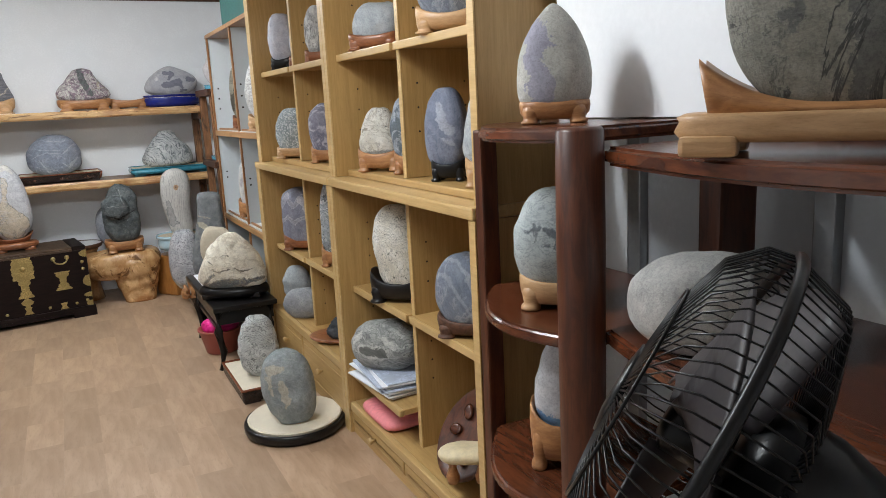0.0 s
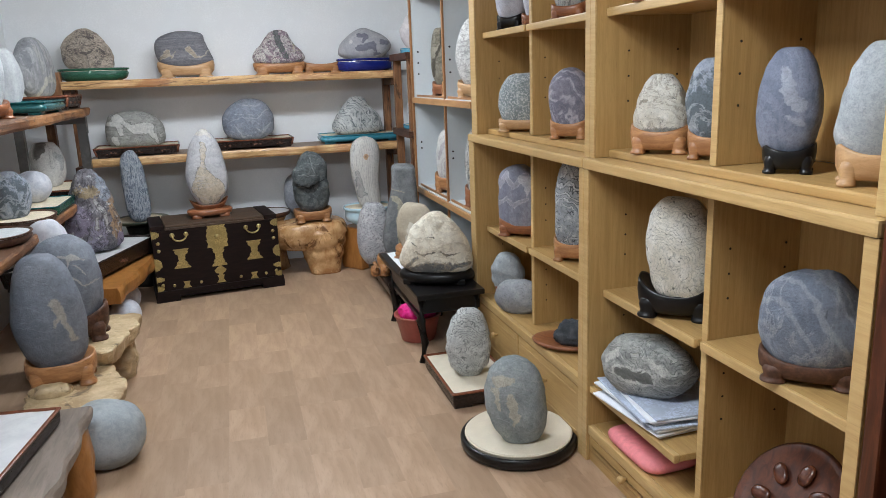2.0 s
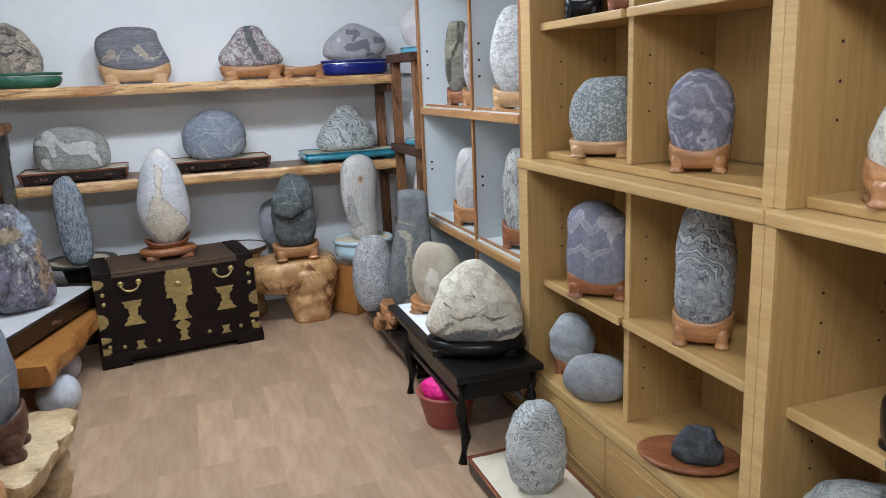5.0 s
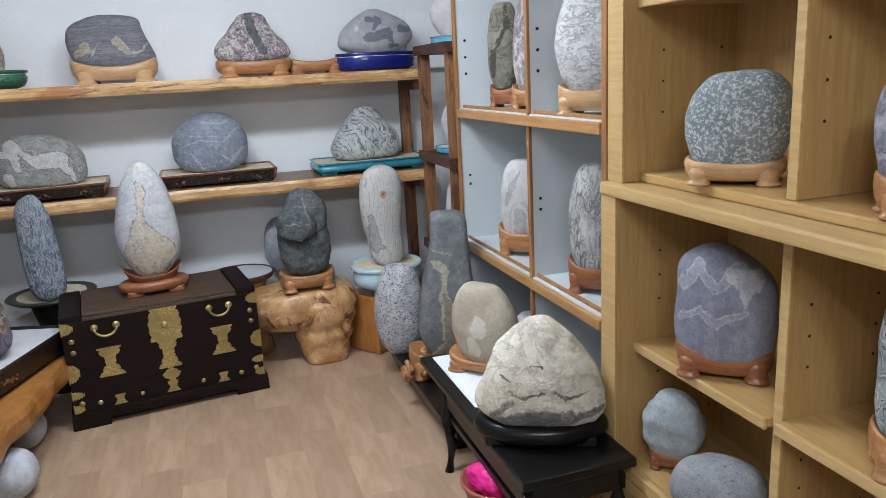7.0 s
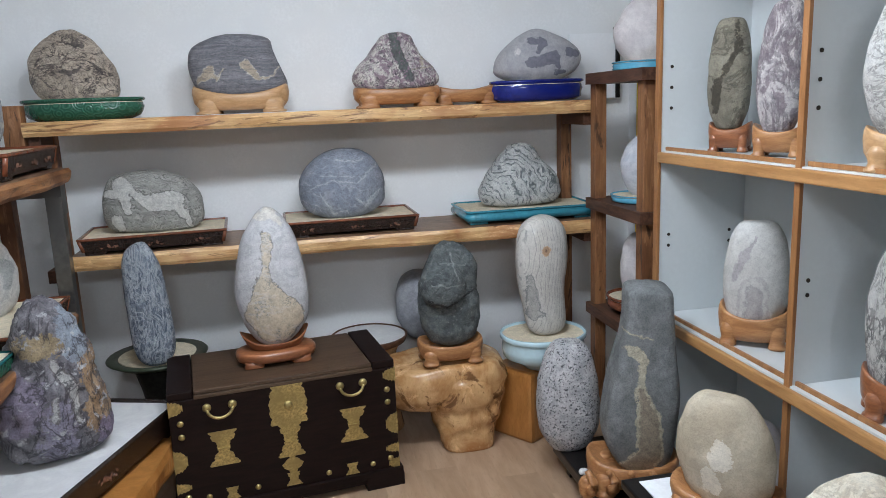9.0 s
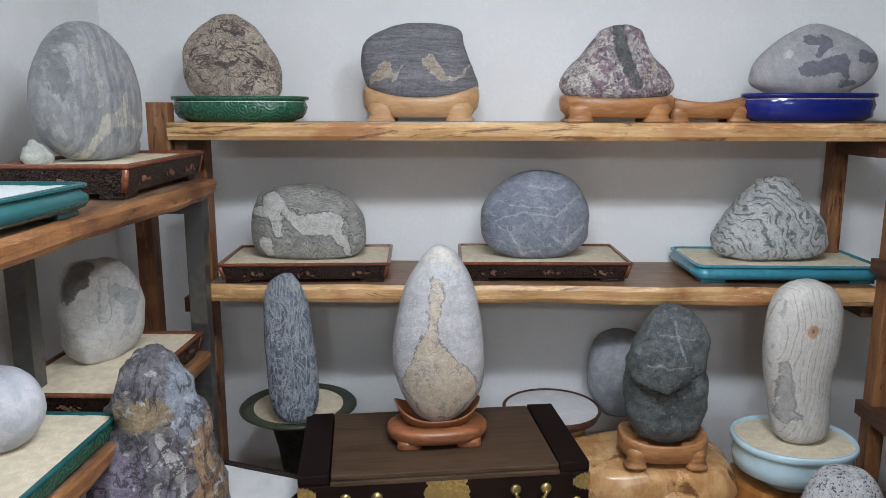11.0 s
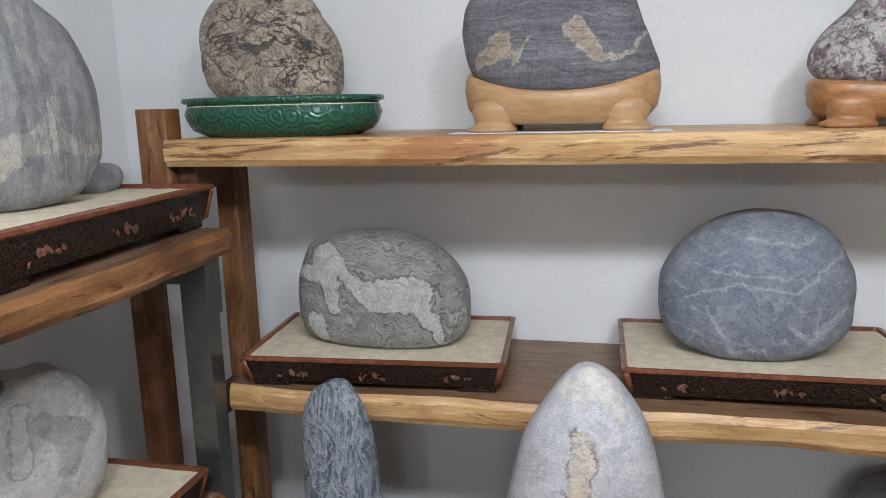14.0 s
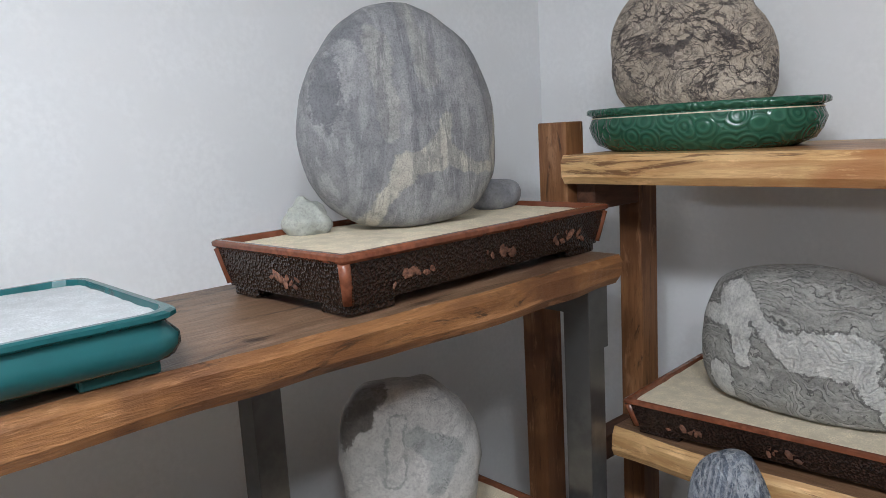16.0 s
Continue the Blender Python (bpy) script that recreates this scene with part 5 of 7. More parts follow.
carved_stand("small red-brown carved stand in the cabinet", (0.15, -0.81, 1.256), 0.135, 0.11, 0.08, STAND_RED, -45)
PWS = stone_mat("pink_white_grey_stone", (0.62, 0.57, 0.57), (0.30, 0.25, 0.27), 16, blend=(0.46, 0.56), stretch=(1.6, 1, 0.8), bump=0.8, dist=1.4, veins=[((0.20, 0.17, 0.19), 14, 0.04, 0.7, (1.3, 1, 0.7), 1.3)])
stone("pinkish white stone with grey streaks in the cabinet", (0.15, -1.06, 1.325), (0.14, 0.11, 0.37), PWS, (0.85, 0.97, 1, 0.95, 0.85), rz=-45, seed=103, blunt=0.45, lump=0.03, lean=(-0.03, 0.06))
carved_stand("carved wooden stand in the white cabinet", (0.15, -1.06, 1.256), 0.15, 0.12, 0.08, STAND, -45)
WLS = stone_mat("rough_white_stone", (0.62, 0.61, 0.59), (0.70, 0.69, 0.67), 12, bump=1.1, rough=0.8, veins=[((0.22, 0.21, 0.20), 24, 0.03, 0.6, (0.8, 1, 1.6), 1.2)])
stone("large rough white egg-shaped stone", (0.13, -1.58, 1.31), (0.235, 0.18, 0.37), WLS, (0.85, 0.98, 1, 0.97, 0.9, 0.8), rz=-45, seed=107, blunt=0.55, lump=0.02)
carved_stand("pale carved stand with scrolled feet in the cabinet", (0.13, -1.58, 1.256), 0.225, 0.17, 0.085, STAND_PALE, -45)
G2 = stone_mat("pale_grey_ringed_stone", (0.48, 0.47, 0.45), (0.57, 0.56, 0.54), 6, grit=0.4, bump=0.3, marks=[((0.44, 0.41, 0.405), (0.34, 0.32, 0.325), 0.007, [(0.0, 0.05, 0.0, 0.12, 0.022, 0.020)], None), (None, (0.40, 0.375, 0.375), 0.008, [(0.0, 0.05, 0.0, 0.13, 0.042, 0.038)], None), ((0.40, 0.37, 0.38), None, 0.003, [(-0.06, 0.16, -0.03, 0.24, 0.008, 0.014), (-0.03, 0.24, 0.0, 0.29, 0.010, 0.004)], None)])
stone("smooth pale grey upright stone in the cabinet", (0.13, -1.01, 0.72), (0.195, 0.14, 0.335), G2, (0.9, 0.97, 1, 0.98, 0.93, 0.85), rz=-40, seed=109, blunt=0.4, lump=0.02)
carved_stand("carved wooden stand with large feet in the cabinet", (0.13, -1.01, 0.666), 0.215, 0.16, 0.105, STAND, -40)
MWS = stone_mat("white_black_marbled_stone", (0.60, 0.59, 0.56), (0.50, 0.49, 0.47), 8, stretch=(1.6, 1, 0.6), grit=0.4, bump=0.7, veins=[((0.09, 0.09, 0.09), 9, 0.022, 0.9, (1.8, 1, 0.6), 1.4), ((0.16, 0.16, 0.16), 20, 0.02, 0.7, (1.6, 1, 0.6), 1.2), ((0.30, 0.28, 0.26), 6, 0.05, 0.4, (1.6, 1, 0.6), 1.0)])
stone("white stone with black marbling in the cabinet", (0.13, -1.60, 0.715), (0.18, 0.14, 0.385), MWS, (0.9, 0.97, 1, 1, 0.95, 0.85), rz=-40, seed=113, blunt=0.38, lump=0.025)
carved_stand("red-brown root stand in the cabinet", (0.13, -1.60, 0.666), 0.19, 0.15, 0.10, STAND_RED, -40)
stone("white stone on the lowest cabinet shelf", (0.15, -1.02, 0.061), (0.2, 0.15, 0.34), PINKW, (0.9, 1, 1, 0.9), rz=-40, seed=114, blunt=0.5)
gb = thing("storage_box", "dark green box on top of the cabinet", "box", (0.16, -1.35, 1.906), 4)
part("body", box(-0.13, 0.13, -0.25, 0.25, 0, 0.17, 0.006), GBOX, gb)
part("lid", box(-0.135, 0.135, -0.255, 0.255, 0.17, 0.2, 0.006), GBOX, gb)


# ---- bookcases ----
def bookcase(y0, y1, stile, low_extra, shift, label):
    """One unit: y0 is the end nearer the back wall. A lower part with drawers, a step, and an upper part."""
    b = thing("bookcase", label, "bookcase", (0, 0, 0), group="oak bookcases")
    F, B, T = -0.045, 0.33, 1.10
    mid = (y0 + y1) / 2 + shift
    i0, i1 = y0 - stile - 0.001, y1 + 0.036
    part("side_panel", box(F, B, y0 - stile, y0, 0.0, 1.062, 0.003), OAK, b)
    part("side_panel", box(F, B, y1, y1 + 0.035, 0.0, 1.062, 0.003), OAK, b)
    part("side_panel", box(F + 0.02, B, y0 - stile, y0, 1.0985, 1.99, 0.003), OAK, b)
    part("side_panel", box(F + 0.02, B, y1, y1 + 0.035, 1.0985, 1.99, 0.003), OAK, b)
    for y, s in ((y0, -stile), (y1, 0.035)):
        part("edging", box(F - 0.006, F - 0.0005, y, y + s, 0.0, 1.062, 0.002), OAK_EDGE, b)
        part("edging", box(F + 0.014, F + 0.0195, y, y + s, 1.0985, 1.99, 0.002), OAK_EDGE, b)
    part("back_panel", box(B - 0.012, B, y1 + 0.035, y0 - stile, 0.02, 1.06, 0), OAK, b)
    part("back_panel", box(B - 0.012, B, y1 + 0.035, y0 - stile, 1.126, 1.99, 0), OAK, b)
    part("worktop", box(F - 0.012, B, y1, y0, 1.062, 1.098, 0.008), OAK_EDGE, b, "thick moulded mid shelf")
    part("base_rail", box(0.022, B - 0.012, i1, i0, 1.0985, 1.125, 0.006), OAK_H, b)
    part("top_panel", box(F, B, y1 - 0.01, y0 + 0.01, 1.99, 2.02, 0.006), OAK_EDGE, b)
    zb = 0.29 if not low_extra else 0.14
    part("divider", box(0.038, B - 0.012, mid - 0.012, mid + 0.012, zb, 1.06, 0.002), OAK, b)
    part("divider", box(0.038, B - 0.012, mid - 0.012, mid + 0.012, 1.126, 1.99, 0.002), OAK, b)
    for z0, z1 in ((zb, 1.06), (1.126, 1.99)):
        part("edging", box(0.032, 0.0375, mid - 0.013, mid + 0.013, z0, z1, 0.002), OAK_EDGE, b)
    shelf_rows = [(0.645, 0), (1.572, 0)]
    for z, _ in shelf_rows:
        for a, c in ((i0, mid + 0.0135), (mid - 0.0135, i1)):
            zz = z - (0.004 if a == i0 and z < 1 else 0)
            part("shelf", box(0.02, B - 0.012, c, a, zz - 0.022, zz, 0.002), OAK_H, b)
            part("edging", box(0.008, 0.0195, c, a, zz - 0.026, zz + 0.001, 0.004), OAK_EDGE, b)
    part("bottom_panel", box(-0.02, B - 0.012, i1, i0, zb - 0.03, zb, 0.003), OAK_H, b)
    part("edging", box(F, -0.0205, i1, i0, zb - 0.036, zb + 0.001, 0.006), OAK_EDGE, b)
    if low_extra:
        part("shelf", box(-0.02, B - 0.012, mid + 0.0135, i0, 0.27, 0.292, 0.003), OAK_H, b)
        part("edging", box(F + 0.005, -0.0205, mid + 0.0135, i0, 0.266, 0.293, 0.005), OAK_EDGE, b)
    ztop = zb - 0.04
    for a, c in ((i0, mid + 0.004), (mid - 0.004, i1)):
        d = part("drawer", box(F + 0.004, F + 0.03, c, a, 0.045, ztop, 0.006), OAK_H, b)
        part("groove", box(F + 0.0015, F + 0.004, c + 0.03, a - 0.03, ztop - 0.035, ztop - 0.03, 0.001), OAK_EDGE, d)
        part("groove", box(F + 0.0015, F + 0.004, c + 0.03, a - 0.03, 0.065, 0.07, 0.001), OAK_EDGE, d)
        part("knob", moved(lathe([(0.006, 0), (0.006, 0.012), (0.014, 0.02), (0.012, 0.03), (0.004, 0.033)], n=14), pose(F + 0.004, (a + c) / 2, 0.16 if not low_extra else 0.075, 0, -90)), OAK_EDGE, d, smooth=True)
    part("plinth", box(F + 0.01, B, i1, i0, 0.0, 0.042, 0.002), OAK_H, b)
    holes = []
    for z in [0.40, 0.47, 0.54, 0.76, 0.83, 0.90, 1.28, 1.36, 1.44, 1.68, 1.76]:
        for y in (y0 - stile - 0.0015, mid - 0.0135):
            for x in (0.09, 0.27):
                holes.append(moved(lathe([(0.0035, 0), (0.0035, 0.001)], n=8), pose(x, y, z, 90)))
    tagged(part("peg_hole", join(*holes), HOLE, b), kind="stuff")
    return b


bookcase(-1.945, -3.207, 0.075, False, 0.022, "oak-veneer bookcase holding viewing stones, with drawers")
bookcase(-3.209, -4.402, 0.032, True, 0.02, "oak-veneer bookcase with papers and stones, with drawers")

R = -42
GS = stone_mat("grey_green_flecked_stone", (0.20, 0.24, 0.25), (0.28, 0.315, 0.325), 9, grit=0.5, bump=0.8, specks=[((0.58, 0.60, 0.60), 85, 0.505)])
stone("grey-green boulder flecked with white in the bookcase", (0.10, -2.30, 1.155), (0.235, 0.17, 0.225), GS, (0.95, 1, 1, 0.97, 0.9), rz=R, seed=121, blunt=0.4, lump=0.03, lean=(0, 0.04))
carved_stand("pale low carved stand in the bookcase", (0.10, -2.30, 1.126), 0.225, 0.16, 0.058, STAND_PALE, R, lip=0.15)
WAVE = stone_mat("purple_grey_wave_stone", (0.14, 0.135, 0.18), (0.20, 0.19, 0.235), 6, stretch=(1, 1, 2.2), grit=0.6, bump=0.4, strata=[((0.42, 0.40, 0.445), 17, 0.24, 0.85, 0.32, (0.4, 0, 1)), ((0.32, 0.31, 0.36), 42, 0.16, 0.5, 0.36, (0.4, 0, 1))])
stone("purple-grey stone with flowing white waves", (0.10, -2.79, 1.162), (0.175, 0.13, 0.235), WAVE, rz=R, seed=127, lump=0.02, sides=((0.72, 0.85, 0.97, 1.0, 0.95, 0.8), (0.85, 0.95, 1.0, 1.0, 0.9, 0.7)), crown=7)
carved_stand("carved wooden stand with round feet in the bookcase", (0.10, -2.79, 1.126), 0.16, 0.12, 0.065, STAND, R)
MTN = stone_mat("lavender_mountain_stone", (0.19, 0.195, 0.25), (0.26, 0.265, 0.32), 6, stretch=(2.2, 1, 0.5), grit=0.6, bump=0.4,
                marks=[((0.32, 0.315, 0.365), (0.42, 0.415, 0.46), 0.003, [(-0.10, 0.20, -0.06, 0.255, 0.012, 0.014), (-0.06, 0.255, -0.02, 0.205, 0.012, 0.010), (-0.02, 0.205, 0.03, 0.25, 0.010, 0.016), (-0.10, 0.12, -0.055, 0.15, 0.008, 0.006), (-0.055, 0.15, -0.02, 0.12, 0.006, 0.010), (-0.02, 0.12, 0.05, 0.15, 0.010, 0.006)], None), ((0.52, 0.505, 0.54), None, 0.003, [(0.02, 0.235, 0.06, 0.225, 0.018, 0.026), (0.05, 0.22, 0.045, 0.165, 0.020, 0.004)], None)])
stone("lavender-grey stone with a pale mountain line", (0.10, -2.29, 0.675), (0.24, 0.17, 0.295), MTN, rz=R, seed=131, lump=0.02, sides=((0.9, 1.0, 1.0, 0.98, 0.97, 0.95), (0.95, 1.0, 1.0, 0.97, 0.78, 0.25)), crown=12)
carved_stand("reddish carved stand with knob feet", (0.10, -2.29, 0.642), 0.235, 0.16, 0.075, STAND_RED, R)
LAY = stone_mat("blue_grey_folded_stone", (0.27, 0.295, 0.315), (0.42, 0.44, 0.455), 10, stretch=(1, 1, 1.5), strata=[((0.66, 0.675, 0.675), 24, 0.22, 0.85, 0.36, (0.6, 0, 0.7)), ((0.05, 0.06, 0.07), 44, 0.14, 0.85, 0.38, (0.6, 0, 0.7))], grit=0.6, bump=1.4)
stone("tall blue-grey stone with folded layers", (0.10, -2.83, 0.685), (0.165, 0.14, 0.37), LAY, (0.9, 1, 1, 0.97, 0.9, 0.8), rz=R, seed=137, blunt=0.42, lump=0.035, rough=0.01)
carved_stand("wooden stand with ball feet in the bookcase", (0.10, -2.83, 0.646), 0.165, 0.13, 0.08, STAND, R)
PG = stone_mat("pale_grey_green_stone", (0.37, 0.40, 0.42), (0.46, 0.48, 0.49), 7, bump=0.4, veins=[((0.30, 0.33, 0.35), 8, 0.03, 0.5, (1, 1, 1), 1)])
stone("pale grey faceted stone leaning in the bookcase", (0.08, -2.12, 0.325), (0.175, 0.12, 0.19), PG, (0.85, 1, 1, 0.9, 0.75), rz=R, seed=139, blunt=0.45, lump=0.05)
carved_stand("small red-brown stand on the bookcase bottom", (0.08, -2.12, 0.291), 0.13, 0.10, 0.055, STAND_RED, R)
GRN = stone_mat("fine_grey_granite", (0.30, 0.31, 0.33), (0.38, 0.39, 0.40), 10, bump=0.7, specks=[((0.12, 0.12, 0.13), 90, 0.6)])
stone("flattened grey granite pebble in the bookcase", (0.04, -2.36, 0.291), (0.235, 0.15, 0.155), GRN, (0.95, 1, 1, 0.95), rz=R, seed=149, blunt=0.75, cut=0.5)
dp = thing("wooden_dish", "round carved red-brown wooden dish", "dish", (0.06, -2.84, 0.291), R)
part("dish", lathe([(0.10, 0), (0.14, 0.012), (0.145, 0.022), (0.135, 0.026), (0.09, 0.016)], 1.0, 0.75), STAND_RED, dp, smooth=True)
DRK = stone_mat("black_pitted_rock", (0.045, 0.052, 0.06), (0.095, 0.10, 0.11), 14, bump=1.2, rough=0.85)
stone("small black pitted rock on a wooden dish", (0.07, -2.87, 0.305), (0.15, 0.11, 0.10), DRK, (1, 1, 0.85, 0.7), rz=R, seed=151, blunt=0.5, lump=0.1, rough=0.04)
WBS = stone_mat("white_stone_black_specks", (0.66, 0.62, 0.53), (0.82, 0.79, 0.72), 12, grit=0.4, bump=0.9, veins=[((0.34, 0.29, 0.21), 14, 0.016, 0.6, (1, 1, 1), 1.2)], specks=[((0.13, 0.13, 0.13), 34, 0.62)], marks=[((0.33, 0.33, 0.31), None, 0.003, [(-0.06, 0.025, 0.06, 0.03, 0.018, 0.020)], (0.10, 0.10, 0.10)), ((0.34, 0.30, 0.23), None, 0.003, [(0.06, 0.185, 0.07, 0.12, 0.007, 0.010), (-0.06, 0.115, -0.04, 0.13, 0.003, 0.005)], None)])
stone("white stone with black speckles in the bookcase", (0.10, -3.43, 1.158), (0.168, 0.13, 0.205), WBS, (0.92, 1, 1, 0.93, 0.82, 0.62), rz=R, seed=157, blunt=0.42, lump=0.03)
carved_stand("red-brown carved stand in the bookcase", (0.10, -3.43, 1.126), 0.185, 0.13, 0.075, STAND, R)
BM = stone_mat("blue_mottled_stone", (0.10, 0.125, 0.145), (0.31, 0.345, 0.41), 9, blend=(0.47, 0.53), grit=0.7, bump=0.5, dist=0.9, veins=[((0.42, 0.45, 0.48), 12, 0.025, 0.6, (1, 1, 1), 1.3)])
stone("mottled blue stone beside the divider", (0.13, -3.64, 1.165), (0.145, 0.12, 0.24), BM, (0.85, 0.97, 1, 0.95, 0.85), rz=R, seed=163, blunt=0.5, lump=0.03)
carved_stand("small carved stand under a blue stone", (0.13, -3.64, 1.126), 0.13, 0.11, 0.07, STAND, R)
TB = stone_mat("deep_blue_streaked_stone", (0.125, 0.145, 0.205), (0.20, 0.22, 0.285), 6, stretch=(1.5, 1, 0.7), grit=0.5, bump=0.3, dist=1.5, marks=[((0.33, 0.355, 0.42), None, 0.003, [(-0.01, 0.21, 0.0, 0.17, 0.010, 0.014), (-0.01, 0.17, 0.02, 0.13, 0.012, 0.016), (0.0, 0.1, 0.03, 0.09, 0.004, 0.008)], None)], veins=[((0.28, 0.30, 0.37), 7, 0.03, 0.35, (1.3, 1, 0.7), 1.6)])
stone("tall deep blue oval stone with pale streaks", (0.11, -3.96, 1.155), (0.145, 0.12, 0.262), TB, (0.82, 0.97, 1.02, 1, 0.92, 0.8), rz=R, seed=167, blunt=0.52, lump=0.02)
carved_stand("black carved stand in the bookcase", (0.11, -3.97, 1.126), 0.12, 0.10, 0.06, BLACK, R)
stone("pale grey marbled upright stone in the bookcase", (0.12, -4.21, 1.17), (0.16, 0.12, 0.255), PG, (0.9, 1, 0.97, 0.9, 0.75), rz=R, seed=173, blunt=0.45, lump=0.04, lean=(-0.04, 0.06))
carved_stand("pale wooden stand in the bookcase", (0.12, -4.21, 1.126), 0.15, 0.12, 0.075, STAND_PALE, R)
WB2 = stone_mat("white_stone_green_scratches", (0.70, 0.65, 0.54), (0.83, 0.80, 0.73), 9, grit=0.4, bump=0.8, strata=[((0.30, 0.30, 0.25), 75, 0.13, 0.5, 0.20, (0.75, 0, 0.65)), ((0.30, 0.30, 0.24), 60, 0.10, 0.5, 0.26, (-0.6, 0, 0.8))], specks=[((0.17, 0.17, 0.14), 40, 0.60)])
stone("large white stone with dark green scratches", (0.09, -3.575, 0.685), (0.21, 0.16, 0.32), WB2, (0.85, 0.97, 1, 1, 0.93, 0.8), rz=R, seed=179, blunt=0.45, lump=0.03, lean=(0.05, -0.04))
carved_stand("black lacquered stand with scrolled feet", (0.09, -3.56, 0.642), 0.235, 0.16, 0.085, BLACK, R, lip=0.6)
DR = stone_mat("slate_blue_ridged_stone", (0.155, 0.18, 0.235), (0.235, 0.26, 0.31), 5, stretch=(1.6, 1, 0.8), bands=[((0.36, 0.39, 0.44), 85, 0.6, 12, (0.9, 0.2, 0.7))], bump=0.8, veins=[((0.40, 0.42, 0.46), 7, 0.02, 0.6, (1.8, 1, 0.8), 0.8)])
stone("slate-blue mound-shaped stone with ridges", (0.10, -4.10, 0.675), (0.24, 0.17, 0.235), DR, (1, 1.02, 1, 0.95, 0.85), rz=R, seed=181, blunt=0.55, lump=0.03, lean=(0.04, -0.02))
carved_stand("dark brown low stand under a blue mound", (0.10, -4.10, 0.646), 0.23, 0.15, 0.06, BROWN_W, R)
pk = thing("paper_stack", "untidy stack of folded printed papers on the shelf", "papers", (0.11, -3.49, 0.293), 0)
rnd = random.Random(5)
for k in range(10):
    bm = box(-0.14, 0.13, -0.18, 0.17, 0.0066 * k, 0.0066 * k + 0.0056, 0.001)
    part("folded_sheet", moved(bm, Matrix.Translation((rnd.uniform(-0.03, 0.01), rnd.uniform(-0.02, 0.02), 0)) @ Matrix.Rotation(rnd.uniform(-0.12, 0.12), 4, "Z")), (PAPER, PAPER_B)[k % 2], pk)
FLAT = stone_mat("grey_layered_rock", (0.27, 0.28, 0.265), (0.44, 0.445, 0.42), 14, stretch=(0.8, 1, 2.5), strata=[((0.60, 0.60, 0.565), 34, 0.16, 0.6, 0.14, (0.15, 0, 1)), ((0.09, 0.10, 0.095), 90, 0.13, 0.7, 0.16, (0.15, 0, 1))], marks=[((0.17, 0.175, 0.16), (0.64, 0.64, 0.60), 0.007, [(-0.06, 0.08, 0.05, 0.085, 0.018, 0.026)], None), ((0.66, 0.66, 0.62), None, 0.003, [(-0.11, 0.10, -0.07, 0.135, 0.010, 0.014), (0.05, 0.14, 0.10, 0.11, 0.008, 0.014)], None)], grit=0.8, bump=1.6, rough=0.75)
stone("flat layered grey rock on the paper stack", (0.05, -3.47, 0.358), (0.325, 0.2, 0.185), FLAT, (0.9, 1, 1.02, 0.95, 0.8), rz=-60, seed=191, blunt=0.5, lump=0.06, rough=0.015)
bag = part("folded_cloth", moved(stone_mesh(0.20, 0.3, 0.05, (1, 1, 0.95), 0.25, seed=8, lump=0.06, power=5), Matrix.Identity(4)), PINK, smooth=True)
bag.location = (0.06, -3.49, 0.141)
tagged(bag, "pink folded cloth in the low slot", "cloth")
ds = thing("carved_tray", "round dark red carved wooden tray leaning in the bookcase", "tray", (0.05, -4.09, 0.15), 0)
lean_back = pose(0.045, 0.0, 0.142, 0, -52, 0)
dm = moved(lathe([(0.145, 0), (0.16, 0.008), (0.165, 0.022), (0.155, 0.028), (0.14, 0.018), (0.08, 0.016)]), lean_back)
part("dish", dm, ROSE, ds, smooth=True)
for k in range(7):
    a = 0.9 * k
    part("relief", moved(stone_mesh(0.06, 0.04, 0.016, seed=k), lean_back @ pose(0.085 * math.cos(a), 0.085 * math.sin(a), 0.016, 0, 0, 50 * k)), ROSE_H, ds, smooth=True)
mu = thing("burl_ornament", "cream mushroom-like burl on small turned legs", "ornament", (0.0, -4.21, 0.21), -30)
part("cap", moved(stone_mesh(0.18, 0.11, 0.05, (1, 1, 0.9), 0.5, seed=3, lump=0.1), Matrix.Translation((0, 0, 0.075))), plain("cream_burl", (0.66, 0.56, 0.36), 0.5), mu, smooth=True)
for x in (-0.05, 0.04):
    part("leg", moved(lathe([(0.018, 0), (0.022, 0.02), (0.012, 0.05), (0.018, 0.08)], n=14), Matrix.Translation((x, 0, 0))), STAND, mu, smooth=True)
# upper row, seen from below
LAVW = stone_mat("lavender_white_stone", (0.42, 0.42, 0.47), (0.52, 0.51, 0.55), 7, bump=0.3)
stone("lavender-white oval stone on the upper shelf", (0.10, -2.17, 1.61), (0.15, 0.12, 0.25), LAVW, (0.85, 1, 1, 0.95, 0.85), rz=R, seed=193, blunt=0.5)
carved_stand("black stand on the upper bookcase shelf", (0.10, -2.17, 1.573), 0.13, 0.11, 0.06, BLACK, R)
stone("small pale purple stone on the upper shelf", (0.13, -2.38, 1.60), (0.11, 0.09, 0.2), LAVW, (0.9, 1, 1, 0.85), rz=R, seed=194, blunt=0.5)
carved_stand("small reddish stand on the upper bookcase shelf", (0.13, -2.38, 1.573), 0.12, 0.1, 0.05, STAND_RED, R)
stone("white and black marbled stone on the upper shelf", (0.10, -2.78, 1.60), (0.13, 0.1, 0.22), MWS, (0.9, 1, 1, 0.85), rz=R, seed=195, blunt=0.45)
carved_stand("reddish stand under a marbled stone", (0.10, -2.78, 1.573), 0.14, 0.11, 0.05, STAND_RED, R)
stone("pale green-grey ridged stone on the upper shelf", (0.10, -3.45, 1.605), (0.19, 0.13, 0.14), PG, (1, 1, 0.95, 0.85), rz=R, seed=196, blunt=0.5, lean=(0, 0.06))
